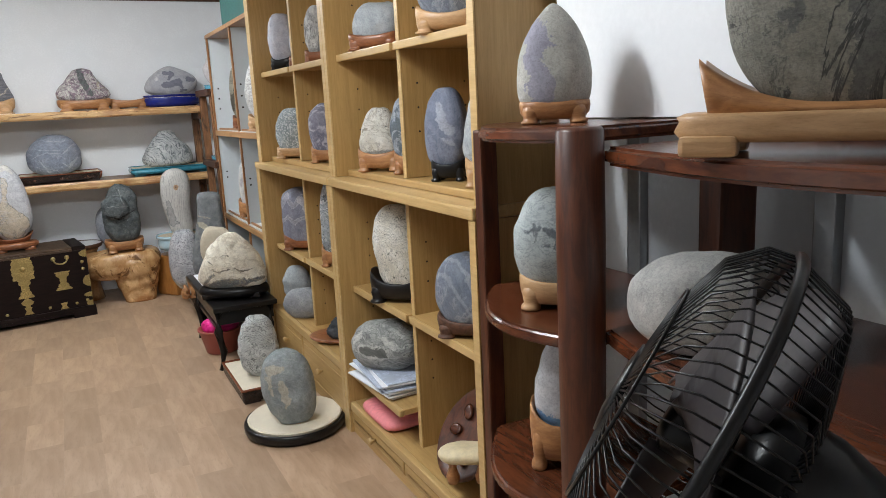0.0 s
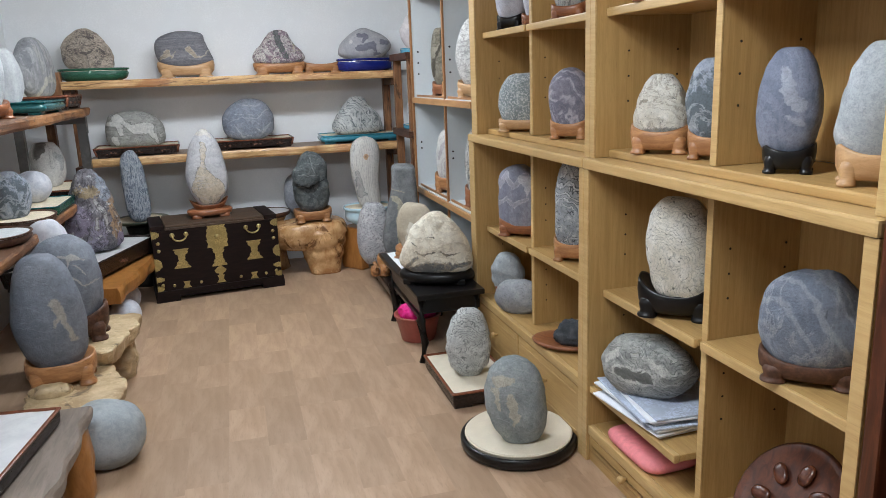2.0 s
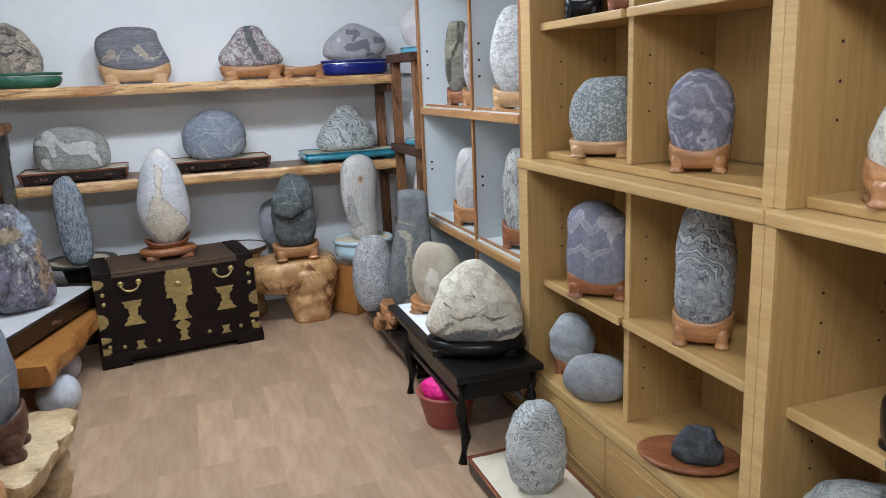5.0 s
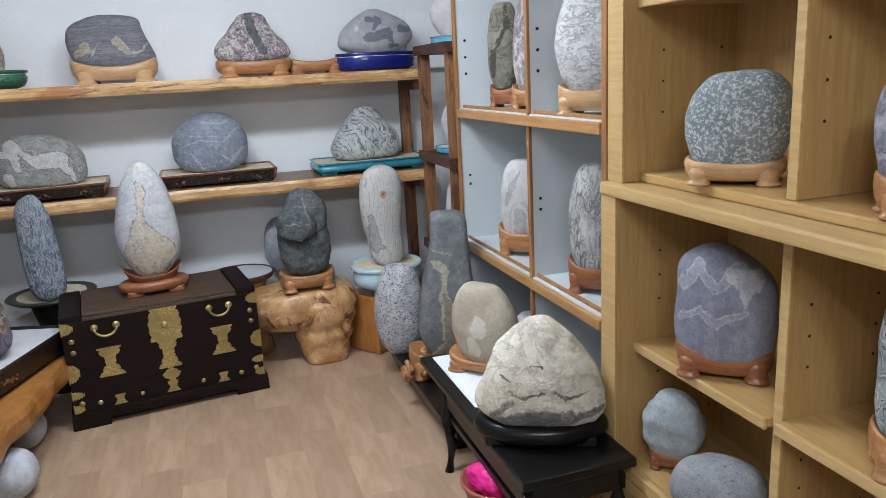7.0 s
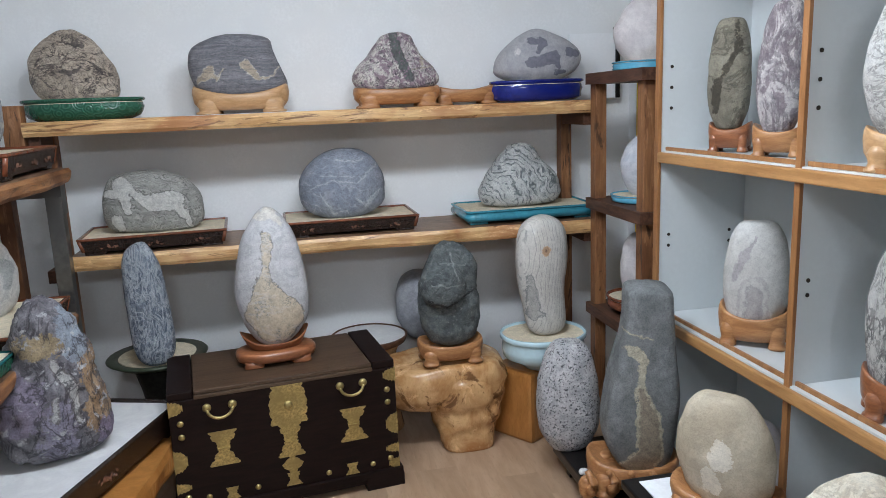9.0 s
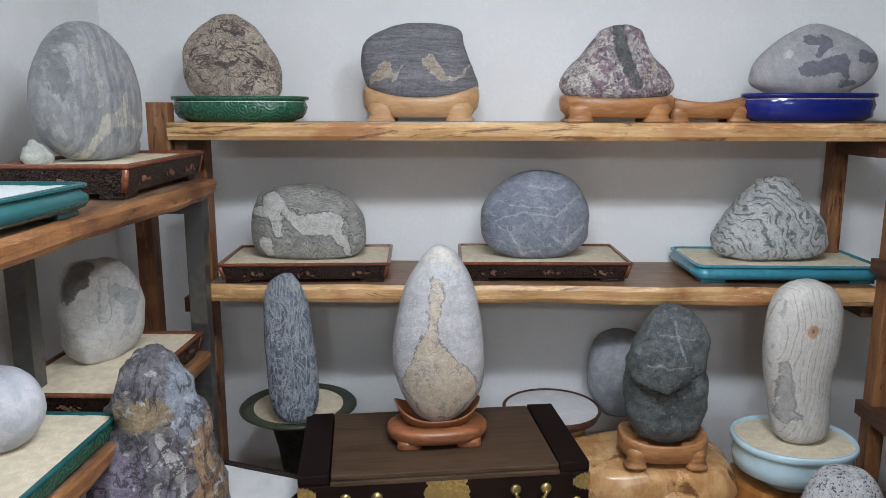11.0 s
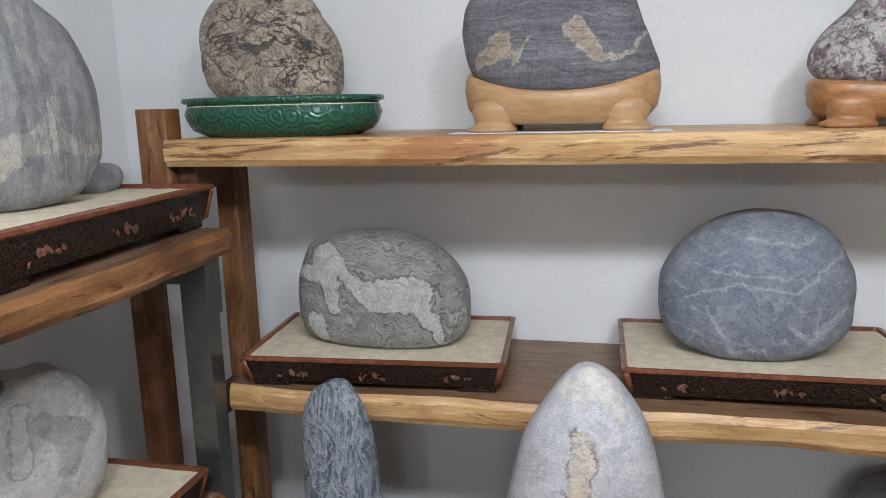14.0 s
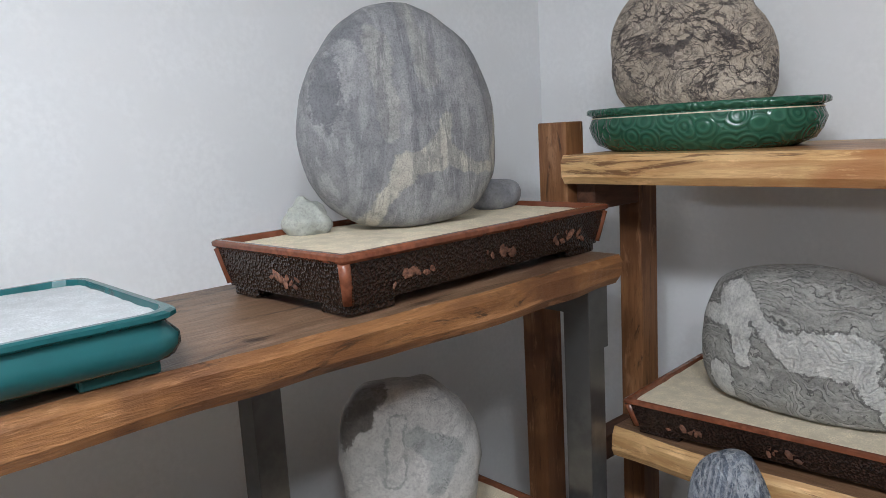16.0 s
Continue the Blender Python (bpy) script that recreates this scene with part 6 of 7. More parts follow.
carved_stand("reddish boat-shaped stand on the upper shelf", (0.10, -3.45, 1.573), 0.21, 0.14, 0.055, STAND_RED, R)
stone("slate-blue stone on the upper bookcase shelf", (0.10, -4.05, 1.61), (0.21, 0.15, 0.2), DR, (0.95, 1, 1, 0.9), rz=R, seed=197, blunt=0.5)
carved_stand("pale boat-shaped stand on the upper shelf", (0.10, -4.05, 1.573), 0.22, 0.16, 0.06, STAND_PALE, R, lip=0.6)

# ---- rosewood corner shelf and fan ----
et = thing("corner_shelf", "glossy rosewood shelf unit with rounded shelves and thick posts", "shelf", (0, 0, 0))


def quarter(y0, y1, x_in, x_out, z, t=0.03):
    """A shelf whose front bulges into the room."""
    pts = [(x_in, y0), (x_in, y1)]
    for k in range(15):
        f = k / 14
        pts.append((x_out[1] + (x_out[0] - x_out[1]) * f - 0.10 * math.sin(math.pi * f), y1 + (y0 - y1) * f))
    bm = bmesh.new()
    f = bm.faces.new([bm.verts.new((x, y, z - t)) for x, y in pts])
    r = bmesh.ops.extrude_face_region(bm, geom=[f])
    bmesh.ops.translate(bm, vec=(0, 0, t), verts=[v for v in r["geom"] if isinstance(v, bmesh.types.BMVert)])
    bmesh.ops.recalc_face_normals(bm, faces=bm.faces)
    es = [e for e in bm.edges if abs(e.verts[0].co.z - e.verts[1].co.z) < 1e-5]
    bmesh.ops.bevel(bm, geom=es, offset=0.008, segments=3, affect="EDGES")
    return bm


for z in (1.315, 0.897, 0.50, 0.16):
    part("shelf", quarter(-4.445, -4.93, 0.33, (-0.03, -0.12), z), ROSE_H, et)
part("post", moved(lathe([(0.048, 0), (0.045, 0.6), (0.047, 1.1), (0.045, 1.31), (0.040, 1.317)], n=20), Matrix.Translation((-0.13, -4.955, 0))), ROSE, et, smooth=True)
part("post", box(-0.05, 0.0, -4.445, -4.407, 0, 1.30, 0.006), ROSE, et)
part("post", box(0.20, 0.31, -4.99, -4.93, 0, 1.26, 0.008), ROSE, et)
part("post", box(0.22, 0.31, -5.95, -5.89, 0, 1.26, 0.008), ROSE, et)
for z in (1.28, 0.93, 0.48):
    part("shelf", quarter(-4.99, -5.9, 0.33, (-0.10, -0.06), z, 0.035), ROSE_H, et)
EGG = stone_mat("beige_grey_egg_stone", (0.40, 0.39, 0.35), (0.47, 0.45, 0.41), 5, bump=0.45, rough=0.75, patches=[(-0.035, 0.12, 0.028, 0.10, (0.27, 0.26, 0.32)), (-0.02, 0.05, 0.03, 0.04, (0.29, 0.28, 0.33))])
stone("beige-grey egg-shaped stone with a lilac patch", (0.02, -4.67, 1.344), (0.168, 0.14, 0.232), EGG, rz=-38, seed=201, lump=0.012, sides=((0.93, 1.0, 0.99, 0.9, 0.7, 0.42), (0.93, 1.0, 1.0, 0.9, 0.72, 0.5)), crown=5)
carved_stand("orange-brown oval stand on the rosewood shelf", (0.02, -4.67, 1.316), 0.16, 0.13, 0.055, STAND, -38, lip=0.0)
EGG2 = stone_mat("pale_blue_black_brushed_stone", (0.38, 0.42, 0.42), (0.47, 0.50, 0.485), 7, grit=0.5, bump=0.4, marks=[((0.10, 0.115, 0.13), None, 0.003, [(-0.07, 0.145, -0.035, 0.155, 0.002, 0.005), (-0.02, 0.15, 0.02, 0.14, 0.006, 0.004), (0.04, 0.14, 0.08, 0.15, 0.001, 0.004), (-0.04, 0.125, -0.045, 0.165, 0.001, 0.003), (0.0, 0.11, 0.01, 0.17, 0.002, 0.002), (0.03, 0.12, 0.06, 0.125, 0.002, 0.004), (-0.03, 0.115, -0.01, 0.12, 0.001, 0.004)], None)], veins=[((0.16, 0.18, 0.19), 24, 0.02, 0.5, (1, 1, 2), 1.5)])
stone("pale blue-green round stone with black brush marks", (0.0, -4.70, 0.935), (0.205, 0.16, 0.235), EGG2, (0.85, 1, 1.02, 1, 0.92, 0.85), rz=-40, seed=203, blunt=0.6, lump=0.015)
carved_stand("pale stand with three curled feet", (0.0, -4.70, 0.898), 0.18, 0.15, 0.075, STAND_PALE, -40, lip=0.2)
EGG3 = stone_mat("white_blue_foot_stone", (0.55, 0.55, 0.58), (0.64, 0.63, 0.64), 7, bump=0.3, patches=[(0, 0.02, 0.08, 0.03, (0.12, 0.28, 0.5))])
stone("white upright stone with a blue foot", (0.0, -4.70, 0.59), (0.13, 0.11, 0.225), EGG3, (0.95, 1, 0.95, 0.8, 0.6), rz=-40, seed=205, blunt=0.5)
carved_stand("orange carved stand with large round feet", (0.0, -4.70, 0.501), 0.15, 0.14, 0.13, STAND, -40)
stone("white smooth stone on the lowest rosewood shelf", (-0.03, -4.66, 0.161), (0.2, 0.15, 0.13), MARBLE, (1, 1, 0.9), rz=-40, seed=206, blunt=0.6)
BOUL = stone_mat("pale_grey_boulder", (0.42, 0.41, 0.39), (0.52, 0.51, 0.49), 6, bump=0.6, rough=0.75)
stone("pale grey oval boulder on the rosewood shelf", (-0.035, -5.17, 0.931), (0.25, 0.19, 0.17), BOUL, (0.9, 1, 1, 0.95), rz=-45, seed=207, blunt=0.75, cut=0.5)
stone("pale grey boulder behind the fan", (0.16, -5.55, 0.931), (0.24, 0.2, 0.19), BOUL, (0.9, 1, 1, 0.95), rz=-45, seed=208, blunt=0.75, cut=0.5)
BIGG = stone_mat("olive_grey_cracked_stone", (0.225, 0.215, 0.175), (0.30, 0.29, 0.245), 9, grit=0.7, bump=0.5, rough=0.6, veins=[((0.05, 0.05, 0.045), 3.2, 0.009, 0.95, (1, 1, 1), 1.4), ((0.09, 0.09, 0.08), 9, 0.008, 0.7, (1, 1, 1), 1.0)],
                 patches=[(0.02, 0.12, 0.025, 0.16, (0.12, 0.12, 0.11)), (-0.07, 0.22, 0.012, 0.12, (0.13, 0.13, 0.12))])
stone("large round olive-grey stone with dark cracks", (-0.025, -5.415, 1.342), (0.335, 0.11, 0.35), BIGG, (0.95, 1, 1, 1, 0.97), rz=-56, seed=211, blunt=0.85, lump=0.012, cut=0.5)
big = thing("stone_stand", "large pale wooden stand with a scooped cradle", "stand", (-0.05, -5.405, 1.281), -56)
base_rings = [[(x + 0.04, y, z) for x, y, z in oval(0.245 * k, 0.072 * k, u, 48, 4.0)] for k, u in ((0.90, 0.020), (0.96, 0.022), (1.0, 0.034), (0.97, 0.048), (0.985, 0.055), (0.94, 0.060))]
part("base", loft(base_rings), STAND_PALE, big, smooth=True)
bmq = bmesh.new()
rows = []
for k in range(33):
    u = -1 + 2 * k / 32
    x = 0.025 + 0.180 * u
    rise = 0.070 + 0.066 * abs(u) ** 2.6
    half = 0.056 * (1 - 0.35 * abs(u) ** 3)
    rows.append([bmq.verts.new(p) for p in ((x, -half, 0.057), (x * 1.0 + 0.012 * u, -half - 0.006, rise - 0.010), (x + 0.014 * u, -half + 0.006, rise), (x + 0.010 * u, 0, rise - 0.012), (x + 0.014 * u, half - 0.006, rise), (x + 0.012 * u, half + 0.006, rise - 0.010), (x, half, 0.057))])
for a, b in zip(rows, rows[1:]):
    for k in range(7):
        bmq.faces.new((a[k], b[k], b[(k + 1) % 7], a[(k + 1) % 7]))
bmq.faces.new(rows[0]), bmq.faces.new(list(reversed(rows[-1])))
bmesh.ops.recalc_face_normals(bmq, faces=bmq.faces)
part("cradle", bmq, STAND, big, smooth=True)
for sx in (-0.15, 0.225):
    for sy in (-1, 1):
        part("foot", box(sx - 0.04, sx + 0.04, sy * 0.055 - 0.018, sy * 0.055 + 0.018, 0, 0.03, 0.008), STAND_PALE, big)
wb = tagged(part("white_board", box(0.19, 0.205, -6.3, -4.45, 1.318, 2.25, 0.002), BOARD), "plain white board leaning in front of the window", "board")
dsk = thing("carved_tray", "glossy dark red round wooden tray with a moulded rim", "tray", (0.12, -5.62, 0.481), 0)
part("dish", lathe([(0.11, 0), (0.15, 0.02), (0.16, 0.04), (0.15, 0.05), (0.13, 0.04), (0.1, 0.045)]), ROSE, dsk, smooth=True)
dk2 = stone("pale boulder on the lower rosewood shelf", (0.05, -5.3, 0.481), (0.22, 0.18, 0.16), BOUL, (0.9, 1, 1, 0.95), rz=-45, seed=213, blunt=0.75, cut=0.5)

fanT = thing("pedestal_fan", "black pedestal fan with a wire cage", "fan", (-0.512, -5.659, 0.0), 0)
head = Matrix.Translation((-0.035, 0.015, 1.095)) @ Vector((-0.55, 0.696, 0.472)).to_track_quat("Z", "Y").to_matrix().to_4x4() @ Matrix.Scale(0.78, 4)
RC = 0.215
part("pole", lathe([(0.02, 0.03), (0.02, 0.55), (0.014, 0.56), (0.014, 0.86)], n=16), FANBLK, fanT, smooth=True)
part("base", lathe([(0.19, 0), (0.19, 0.015), (0.12, 0.03), (0.03, 0.045)]), FANBLK, fanT, smooth=True)
hp = 0.075
part("motor", moved(lathe([(0.03, -0.20), (0.06, -0.19), (0.075, -0.13), (0.075, -0.07), (0.04, -0.05)], n=28), head), FANBLK, fanT, smooth=True)
part("neck", rod([(0, 0, 0.85), tuple(head @ Vector((0, 0, -0.15)))], 0.028, 12), FANBLK, fanT, smooth=True)
wires = 84
front = part("front_wire", rod([(r * math.cos(tw), r * math.sin(tw), z) for r, z, tw in ((0.05, 0.085, 0.0), (0.11, 0.08, 0.06), (0.18, 0.06, 0.10), (0.21, 0.03, 0.12), (RC, 0.0, 0.12))], 0.0012, 4), FANBLK, fanT, smooth=True)
back = part("back_wire", rod([(r, 0, z) for r, z in ((0.06, -0.09), (0.13, -0.085), (0.195, -0.06), (RC, 0.0))], 0.0012, 4), FANBLK, fanT, smooth=True)
for k in range(wires):
    spin = head @ Matrix.Rotation(2 * math.pi * k / wires, 4, "Z")
    for w in (front, back):
        o = w if k == 0 else w.copy()
        if k:
            scene.collection.objects.link(o)
        o.matrix_basis = spin


def ring(r, z, t, n=48):
    pts = [(r * math.cos(2 * math.pi * k / n), r * math.sin(2 * math.pi * k / n), z) for k in range(n + 1)]
    return rod(pts, t, 8)


part("cage_rim", moved(ring(RC, 0, 0.007), head), FANBLK, fanT, smooth=True)
part("cage_ring", moved(ring(0.13, 0.077, 0.002), head), FANBLK, fanT, smooth=True)
part("badge", moved(lathe([(0.055, 0.08), (0.055, 0.088), (0.03, 0.092)], n=28), head), FANBLK, fanT, smooth=True)
for k in range(3):
    bm = bmesh.new()
    bmesh.ops.create_grid(bm, x_segments=10, y_segments=8, size=0.5)
    for v in bm.verts:
        u, w = v.co.x + 0.5, v.co.y
        r = 0.03 + 0.165 * u
        a = 2 * math.pi * k / 3 + w * (1.75 + 0.3 * u) + 0.25 * u
        v.co = Vector((r * math.cos(a), r * math.sin(a), w * 0.085 - 0.01))
    bl = part("blade", moved(bm, head), FANBLADE, fanT, smooth=True)
    so = bl.modifiers.new("thickness", "SOLIDIFY")
    so.thickness = 0.003
part("hub", moved(lathe([(0.035, -0.04), (0.035, 0.02), (0.02, 0.03)], n=20), head), FANBLK, fanT, smooth=True)

# ---- rack along the left wall ----
lr = thing("side_rack", "rustic pine rack with two live-edge shelves and steel posts", "shelf", (0, 0, 0))
darker_top(part("top_shelf", plank(-2.46, -2.066, -3.2, -0.045, 1.215, 1.267, 0.022, 21, "y", 160), PINE_Y, lr), SHELF_TOP_Y)
darker_top(part("lower_shelf", plank(-2.45, -2.10, -3.2, -0.10, 0.68, 0.73, 0.012, 33, "y"), PINE_Y, lr), SHELF_TOP_Y)
part("steel_post", box(-2.155, -2.10, -0.105, -0.06, 0, 1.214, 0.002), STEEL, lr, "brushed steel angle post")
part("steel_bracket", join(box(-2.40, -2.098, -0.106, -0.102, 1.165, 1.213, 0.001), box(-2.0985, -2.0955, -0.11, -0.055, 1.1, 1.265, 0.001)), STEEL, lr)
part("post", box(-2.37, -2.315, 0.03, 0.09, 0, 1.213), POST, lr)
part("steel_post", box(-2.40, -2.35, -0.62, -0.57, 0, 1.213, 0.002), STEEL, lr)
part("steel_post", box(-2.40, -2.35, -2.2, -2.15, 0, 1.213, 0.002), STEEL, lr)
part("steel_post", box(-2.155, -2.10, -2.95, -2.90, 0, 1.213, 0.002), STEEL, lr)
ZS = 1.268
rect_tray("large dark brown glazed tray with raised blossoms and sand", (-2.253, -0.33, ZS), 0.60, 0.315, 0.085, TRAY, COPPER, SAND, rz=93, relief=True)
LT1 = stone_mat("pale_grey_landscape_stone", (0.29, 0.295, 0.308), (0.385, 0.385, 0.392), 7, stretch=(2.6, 1, 0.45), grit=0.7, bump=0.55, grain=240, dist=1.0,
                patches=[(-0.14, 0.22, 0.02, 0.06, (0.215, 0.22, 0.235)), (-0.09, 0.32, 0.02, 0.04, (0.23, 0.235, 0.25))],
                marks=[((0.43, 0.425, 0.41), None, 0.003, [(0.0, 0.36, 0.02, 0.24, 0.010, 0.020), (-0.06, 0.30, -0.05, 0.16, 0.020, 0.016)], None), ((0.60, 0.57, 0.50), None, 0.003, [(-0.085, 0.006, -0.06, 0.055, 0.020, 0.014), (-0.06, 0.055, -0.03, 0.10, 0.014, 0.018), (-0.03, 0.105, 0.03, 0.115, 0.018, 0.022), (0.03, 0.115, 0.045, 0.17, 0.024, 0.012), (0.04, 0.125, 0.085, 0.10, 0.016, 0.013), (0.085, 0.098, 0.14, 0.09, 0.012, 0.010), (0.14, 0.09, 0.168, 0.20, 0.010, 0.006)], None)],
                veins=[((0.16, 0.165, 0.18), 5, 0.03, 0.5, (2.6, 1, 0.45), 0.8)])
stone("large pale grey standing stone with a landscape marking", (-2.30, -0.335, 1.341), (0.345, 0.16, 0.362), LT1, rz=74, seed=221, lump=0.012, sides=((0.62, 0.89, 1.0, 0.97, 0.86, 0.7), (0.76, 0.97, 1.0, 0.98, 0.88, 0.72)), crown=6)
GRS = stone_mat("grey_green_pebble", (0.40, 0.42, 0.38), (0.48, 0.49, 0.45), 9, bump=0.3)
stone("small grey-green pebble on the sand", (-2.37, -0.485, 1.341), (0.075, 0.06, 0.062), GRS, (1, 0.95, 0.7, 0.5), rz=60, seed=2, lump=0.12, name="pebble")
stone("small flat grey pebble on the sand", (-2.33, -0.085, 1.341), (0.115, 0.07, 0.058), GREYB, rz=80, seed=6, name="pebble")
rect_tray("teal glazed tray filled with white grit", (-2.215, -1.09, ZS), 0.52, 0.31, 0.066, TEAL, TEAL, WSAND, rz=90, flare=0.03, radius=0.03, bulge=0.012)
WHT = stone_mat("cloudy_white_stone", (0.30, 0.31, 0.315), (0.40, 0.41, 0.41), 5, stretch=(1.5, 1, 0.6), grit=0.4, bump=0.35)
stone("cloudy white upright stone in a teal tray", (-2.29, -1.10, 1.323), (0.19, 0.14, 0.29), WHT, (0.97, 1, 0.97, 0.9, 0.82), rz=40, seed=223, blunt=0.4, lump=0.05)
carved_stand("red-brown stand on the side rack", (-2.22, -1.75, ZS), 0.24, 0.17, 0.07, STAND_RED, 60)
stone("pale grey stone on the side rack", (-2.22, -1.75, 1.31), (0.24, 0.16, 0.3), PG, (0.95, 1, 1, 0.9), rz=60, seed=224, blunt=0.5)
ZS2 = 0.731
rect_tray("brown glazed tray with sand on the lower side shelf", (-2.27, -0.40, ZS2), 0.52, 0.33, 0.075, TRAY, COPPER, SAND, rz=90, relief=True)
LB1 = stone_mat("white_grey_smudged_stone", (0.52, 0.51, 0.49), (0.62, 0.61, 0.59), 6, bump=0.4, grit=0.5, veins=[((0.30, 0.30, 0.30), 6, 0.02, 0.4, (1, 1, 1), 1.0)],
                # The last, darkest mark paints in the shadow side at the stone's top back.
                marks=[((0.40, 0.41, 0.40), None, 0.003, [(0.0, 0.20, 0.05, 0.16, 0.018, 0.030), (0.05, 0.16, 0.03, 0.11, 0.026, 0.016)], (0.13, 0.15, 0.15)), (None, (0.30, 0.31, 0.30), 0.004, [(-0.03, 0.23, -0.04, 0.14, 0.012, 0.018)], None), ((0.14, 0.125, 0.115), None, 0.003, [(-0.14, 0.20, -0.05, 0.30, 0.030, 0.026)], None)])
stone("white stone with grey smudges on a brown tray", (-2.31, -0.36, 0.797), (0.25, 0.15, 0.285), LB1, (0.9, 1, 1, 0.95, 0.88), rz=68, seed=227, blunt=0.5, lump=0.04, lean=(0, 0.04, -0.02))
rect_tray("green glazed tray with cream sand", (-2.27, -0.93, ZS2), 0.46, 0.33, 0.05, GREEN, TEAL, SAND, rz=90, flare=0.01, radius=0.02)
stone("pale blue-white ball-shaped stone on a green tray", (-2.28, -0.88, 0.775), (0.185, 0.17, 0.178), BLUEW, (0.95, 1, 1, 1), rz=40, seed=229, blunt=0.95, cut=0.3, lump=0.01)
oval_bowl("shallow oval dish with a dark rim and sand", (-2.22, -1.4, ZS2), 0.38, 0.3, 0.05, BROWN_W, SAND, rz=90, name="display_plate")
stone("blue and white mottled stone on an oval dish", (-2.27, -1.38, 0.772), (0.2, 0.15, 0.23), BM, (0.95, 1, 1, 0.9), rz=40, seed=231, blunt=0.55, lump=0.03)
oval_bowl("round white dish with a dark rim", (-2.23, -1.85, ZS2), 0.34, 0.3, 0.05, BROWN_W, WSAND, rz=90, name="display_plate")

# ---- low tables along the left side ----
ab = thing("slab_bench", "orange varnished live-edge slab bench", "bench", (0, 0, 0))
part("slab", moved(plank(0, 0.42, 0, 0.92, 0.225, 0.315, 0.03, 41, "y", 40), Matrix.Translation((-2.27, -1.16, 0)) @ Matrix.Rotation(radians(-9), 4, "Z")), AMBER, ab)
for y in (-1.0, -0.5):
    part("leg", box(-2.2, -2.02, y - 0.05, y + 0.05, 0, 0.225, 0.01), BROWN_W, ab)
mt = rect_tray("dark carved tray with a white marble top", (-2.095, -0.72, 0.317), 0.46, 0.95, 0.115, TRAY, TRAY, MARBLE, rz=-19, flare=0.03, relief=True)
PURR = stone_mat("purple_orange_crystal_rock", (0.25, 0.24, 0.26), (0.135, 0.125, 0.145), 9, grit=1.0, bump=1.5, rough=0.55, dist=1.2, specks=[((0.46, 0.455, 0.47), 22, 0.58), ((0.06, 0.055, 0.065), 26, 0.62)],
                 patches=[(0.10, 0.2, 0.04, 0.15, (0.36, 0.235, 0.13)), (-0.03, 0.37, 0.07, 0.035, (0.33, 0.25, 0.14)), (-0.12, 0.22, 0.07, 0.10, (0.25, 0.215, 0.29)), (-0.02, 0.11, 0.05, 0.10, (0.27, 0.25, 0.33)), (0.06, 0.40, 0.04, 0.10, (0.30, 0.34, 0.40)), (0.13, 0.06, 0.04, 0.06, (0.24, 0.20, 0.30))],
                 marks=[((0.50, 0.49, 0.48), (0.14, 0.12, 0.12), 0.004, [(-0.01, 0.32, 0.03, 0.24, 0.012, 0.018), (0.03, 0.24, 0.035, 0.14, 0.014, 0.008), (-0.02, 0.22, -0.03, 0.16, 0.008, 0.012)], None)],
                 veins=[((0.05, 0.045, 0.055), 9, 0.02, 0.8, (1.4, 1.4, 0.7), 1.0)])
stone("rough purple and orange crystalline rock with a pointed top", (-2.04, -0.66, 0.42), (0.33, 0.25, 0.51), PURR, rz=30, seed=233, lump=0.05, rough=0.045, segs=80, rings=56, sides=((0.9, 1.0, 0.95, 0.78, 0.62, 0.55), (0.9, 1.0, 0.92, 0.78, 0.6, 0.5)), crown=8)
for at, w in (((-1.885, -0.98, 0), 0.185), ((-1.925, -0.56, 0), 0.165)):
    stone("pale blue-grey ball-shaped stone on the floor", at, (w, w, w * 0.98), BLUEW, (1, 1, 1, 1), seed=w * 900, blunt=0.97, cut=0.25, lump=0.008, group="ball-shaped floor stones")
rt2 = thing("root_table", "pale burl root table with an irregular top", "table", (-1.92, -2.02, 0))


def burl_slab(cx, cy, rx, ry, z0, z1, seed):
    """A flat slab cut across a root: an uneven outline and rough, undercut sides."""
    rings = []
    for z, k in ((z0, 0.80), (z0 + 0.35 * (z1 - z0), 0.93), (z0 + 0.75 * (z1 - z0), 0.98), (z1 - 0.006, 1.0), (z1, 0.975), (z1 + 0.001, 0.5)):
        ring = []
        for i in range(64):
            a = 2 * math.pi * i / 64
            r = 1 + 0.34 * noise.noise(Vector((math.cos(a) * 1.4 + seed, math.sin(a) * 1.4, seed))) + 0.12 * noise.noise(Vector((math.cos(a) * 5 + seed, math.sin(a) * 5, z * 9)))
            r += 0.05 * noise.noise(Vector((math.cos(a) * 14, math.sin(a) * 14 + seed, z * 30)))
            ring.append((cx + rx * k * r * math.cos(a), cy + ry * k * r * math.sin(a), z))
        rings.append(ring)
    return loft(rings)


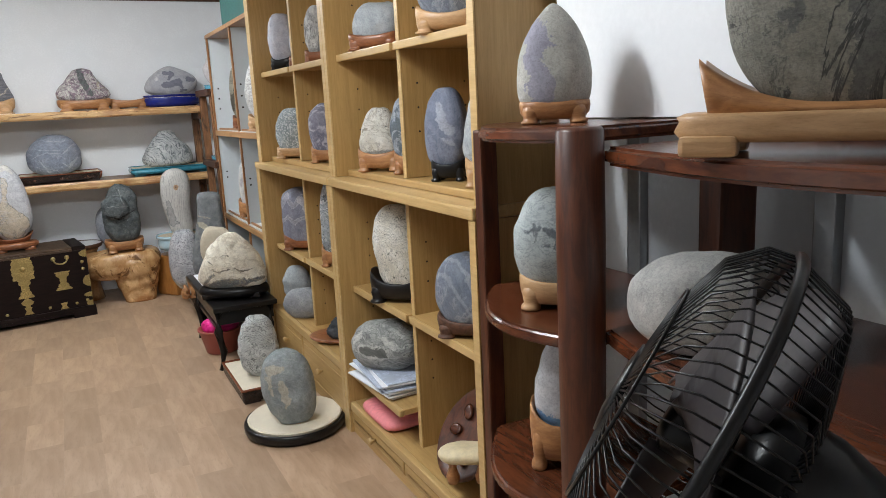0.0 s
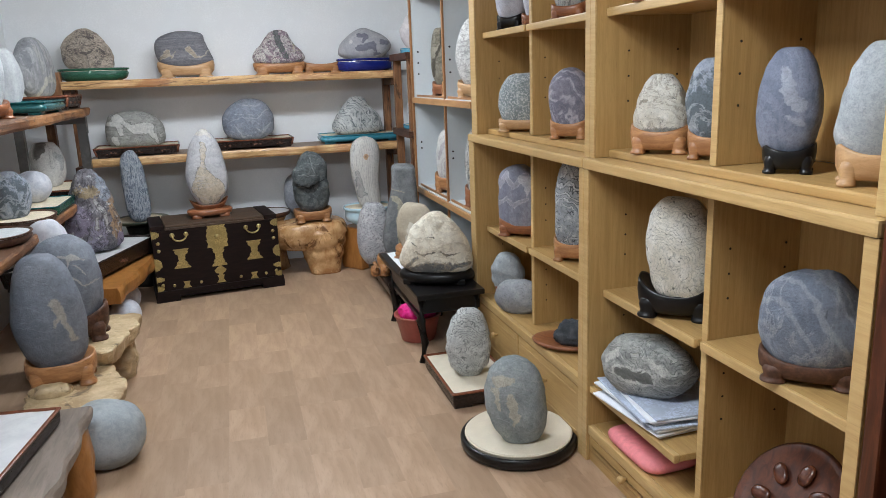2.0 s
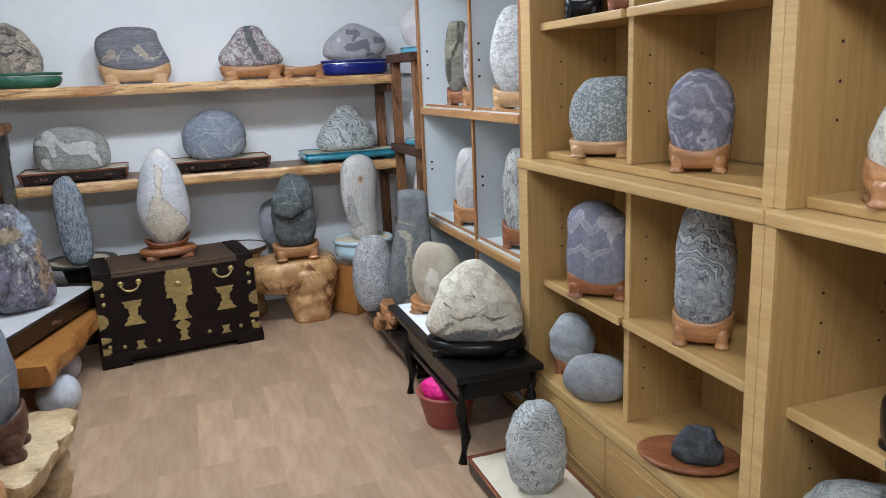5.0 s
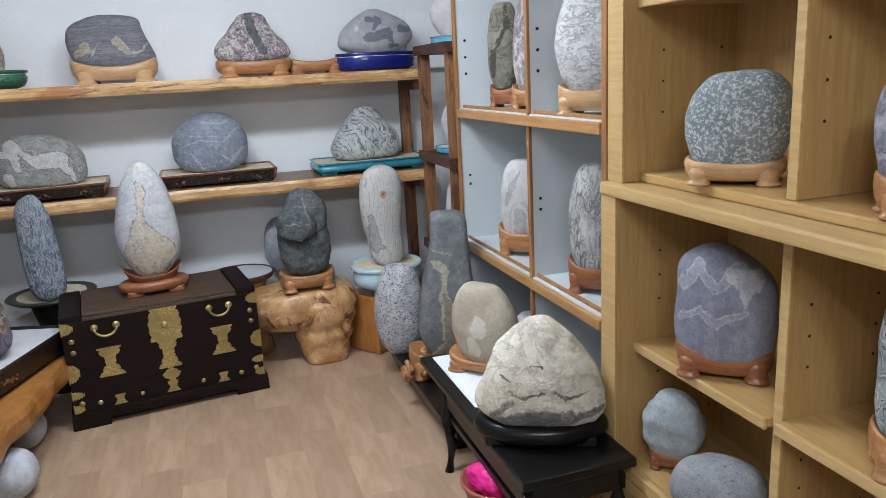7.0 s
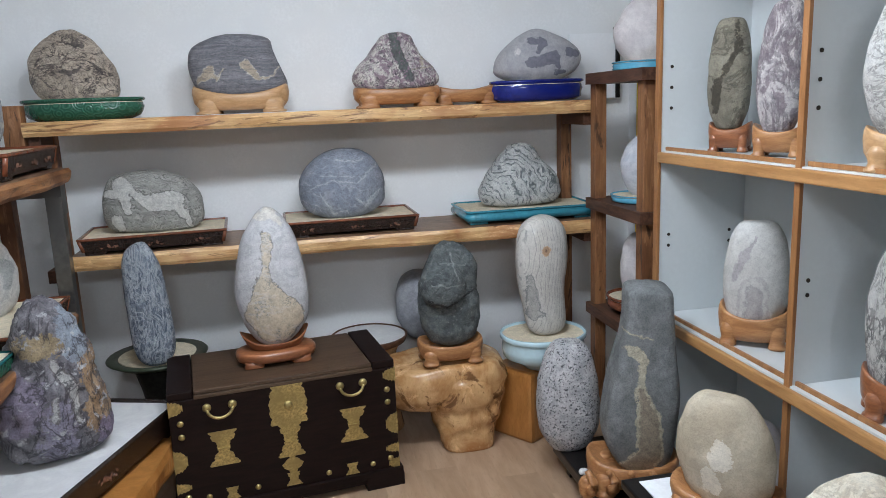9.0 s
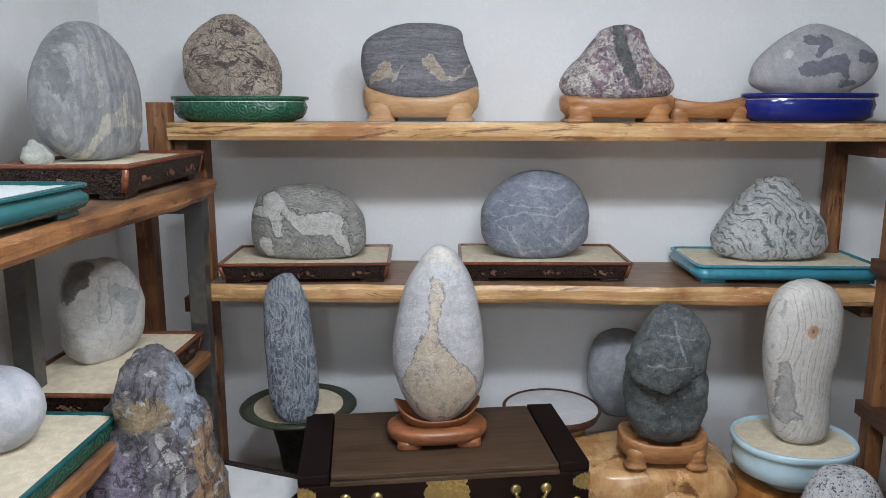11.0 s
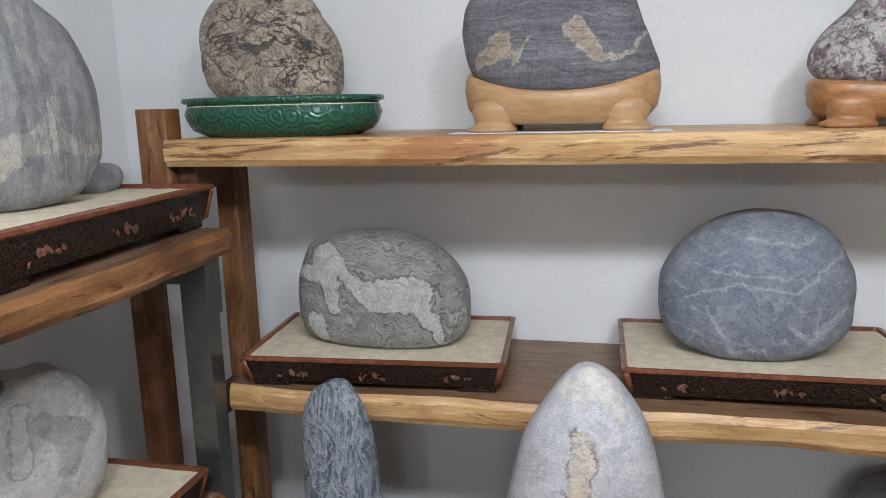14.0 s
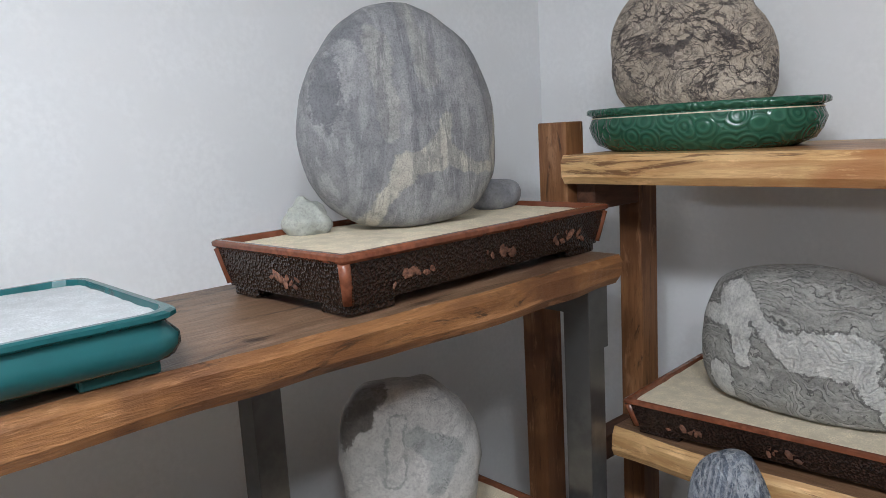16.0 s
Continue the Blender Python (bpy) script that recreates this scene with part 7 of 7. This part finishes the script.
part("slab", burl_slab(0.05, 0.14, 0.19, 0.28, 0.20, 0.288, 3.3), ROOT_PALE, rt2)
part("slab", burl_slab(0.03, -0.40, 0.19, 0.30, 0.135, 0.205, 7.9), ROOT_PALE, rt2)
for x, y, w in ((0.1, 0.28, 0.2), (-0.06, -0.02, 0.22), (-0.05, -0.35, 0.2), (-0.1, 0.25, 0.18)):
    part("root_foot", moved(stone_mesh(w, w * 0.9, 0.24, (1, 0.9, 0.8, 0.95), 0.3, seed=w * 99 + x, lump=0.15), Matrix.Translation((x, y, 0))), ROOT_PALE, rt2, smooth=True)
BB1 = stone_mat("slate_blue_stone_cream_patch", (0.145, 0.165, 0.205), (0.20, 0.22, 0.26), 5, strata=[((0.27, 0.29, 0.33), 22, 0.1, 0.35, 0.2, (0.4, 0, 1))], grit=0.6, bump=0.4, marks=[((0.40, 0.375, 0.33), (0.30, 0.29, 0.28), 0.003, [(0.035, 0.30, 0.06, 0.22, 0.018, 0.012), (0.06, 0.22, 0.085, 0.14, 0.008, 0.012), (0.02, 0.20, 0.05, 0.25, 0.003, 0.008)], None)])
stone("large slate-blue egg-shaped stone with a cream patch", (-1.965, -2.27, 0.275), (0.27, 0.24, 0.475), BB1, (0.9, 1, 1.02, 0.98, 0.9, 0.8), rz=10, seed=239, blunt=0.55, lump=0.02, lean=(0.06, 0, -0.02))
carved_stand("wide carved wooden cradle on the root table", (-1.945, -2.27, 0.205), 0.27, 0.22, 0.12, STAND, 10, lip=0.1)
BB2 = stone_mat("slate_blue_stone_white_lines", (0.155, 0.175, 0.215), (0.22, 0.24, 0.28), 5, strata=[((0.27, 0.29, 0.33), 30, 0.1, 0.4, 0.2, (0.4, 0, 1))], grit=0.6, bump=0.4,
                marks=[((0.46, 0.44, 0.42), None, 0.003, [(0.0, 0.34, 0.04, 0.33, 0.004, 0.012), (0.04, 0.33, 0.09, 0.31, 0.010, 0.003), (0.04, 0.33, 0.03, 0.29, 0.008, 0.003), (-0.02, 0.24, 0.04, 0.25, 0.004, 0.003), (0.04, 0.25, 0.09, 0.20, 0.003, 0.004), (0.09, 0.20, 0.14, 0.215, 0.004, 0.002), (0.05, 0.30, 0.10, 0.25, 0.003, 0.002)], None)])
stone("slate-blue round stone with wavy white lines", (-1.955, -1.95, 0.35), (0.30, 0.24, 0.41), BB2, (0.9, 1, 1.02, 0.98, 0.9), rz=5, seed=241, blunt=0.6, lump=0.03)
carved_stand("dark carved cradle stand on the root table", (-1.94, -1.95, 0.285), 0.29, 0.22, 0.13, BROWN_W, 5, lip=0.4)
bp = thing("low_pedestal", "dark wooden pedestal behind the root table", "pedestal", (-2.09, -1.58, 0))
part("column", box(-0.11, 0.11, -0.11, 0.11, 0, 0.50, 0.01), BROWN_W, bp)
stone("pale blue-grey stone on a dark pedestal", (-2.09, -1.58, 0.501), (0.215, 0.18, 0.28), BLUEW, (0.95, 1, 1, 0.9, 0.8), rz=10, seed=243, blunt=0.55, lump=0.04)
stone("pale grey-blue egg-shaped stone on the floor", (-1.765, -2.65, 0.0), (0.28, 0.26, 0.245), stone_mat("grey_blue_egg", (0.335, 0.375, 0.40), (0.40, 0.435, 0.45), 7, bump=0.4, grain=200), (1, 1, 1, 1), seed=251, blunt=0.85, cut=0.3, lump=0.012, roll=12)
st2 = thing("slab_table", "grey-brown live-edge slab table with an amber leg", "table", (0, 0, 0))
part("slab", plank(-2.25, -1.74, -4.0, -2.80, 0.25, 0.30, 0.03, 55, "y", 40), wood("weathered_slab", (0.16, 0.125, 0.10), (0.25, 0.20, 0.165), (9, 1.2, 9), 4, 0.55), st2)
for y in (-2.88, -3.8):
    part("leg", moved(stone_mesh(0.12, 0.16, 0.26, (1, 0.9, 0.9, 1), 0.3, seed=y * 7, lump=0.1), Matrix.Translation((-1.80, y, 0))), AMBER, st2, smooth=True)
    part("leg", box(-2.2, -2.1, y - 0.05, y + 0.05, 0, 0.25, 0.01), AMBER, st2)
rect_tray("dark tray with a white marble top on the slab table", (-2.05, -3.20, 0.302), 0.40, 0.62, 0.06, TRAY, COPPER, MARBLE, rz=-8, flare=0.01)
stone("pale grey stone on a marble tray", (-2.09, -3.25, 0.357), (0.26, 0.2, 0.33), PG, (0.95, 1, 1, 0.9), rz=10, seed=257, blunt=0.5)

# ---- floor planks ----
rnd = random.Random(11)
meshes = []
for L in (0.30, 0.45, 0.60):
    bm = box(-0.0749, 0.0749, -L / 2 + 0.0001, L / 2 - 0.0001, -0.004, 0, 0)
    me = bpy.data.meshes.new("plank")
    bm.to_mesh(me)
    bm.free()
    me.materials.append(FLOOR)
    meshes.append((L, me))
count = 0
for col in range(14):
    x = -1.98 + 0.15 * col + 0.0
    y = 0.35 - rnd.uniform(0, 0.3)
    while y > -5.9 and count < 300 and x < -0.0:
        L, me = rnd.choice(meshes)
        ob = new("plank", me)
        ob.location = (x, y - L / 2, 0)
        ob.parent = floor
        y -= L
        count += 1
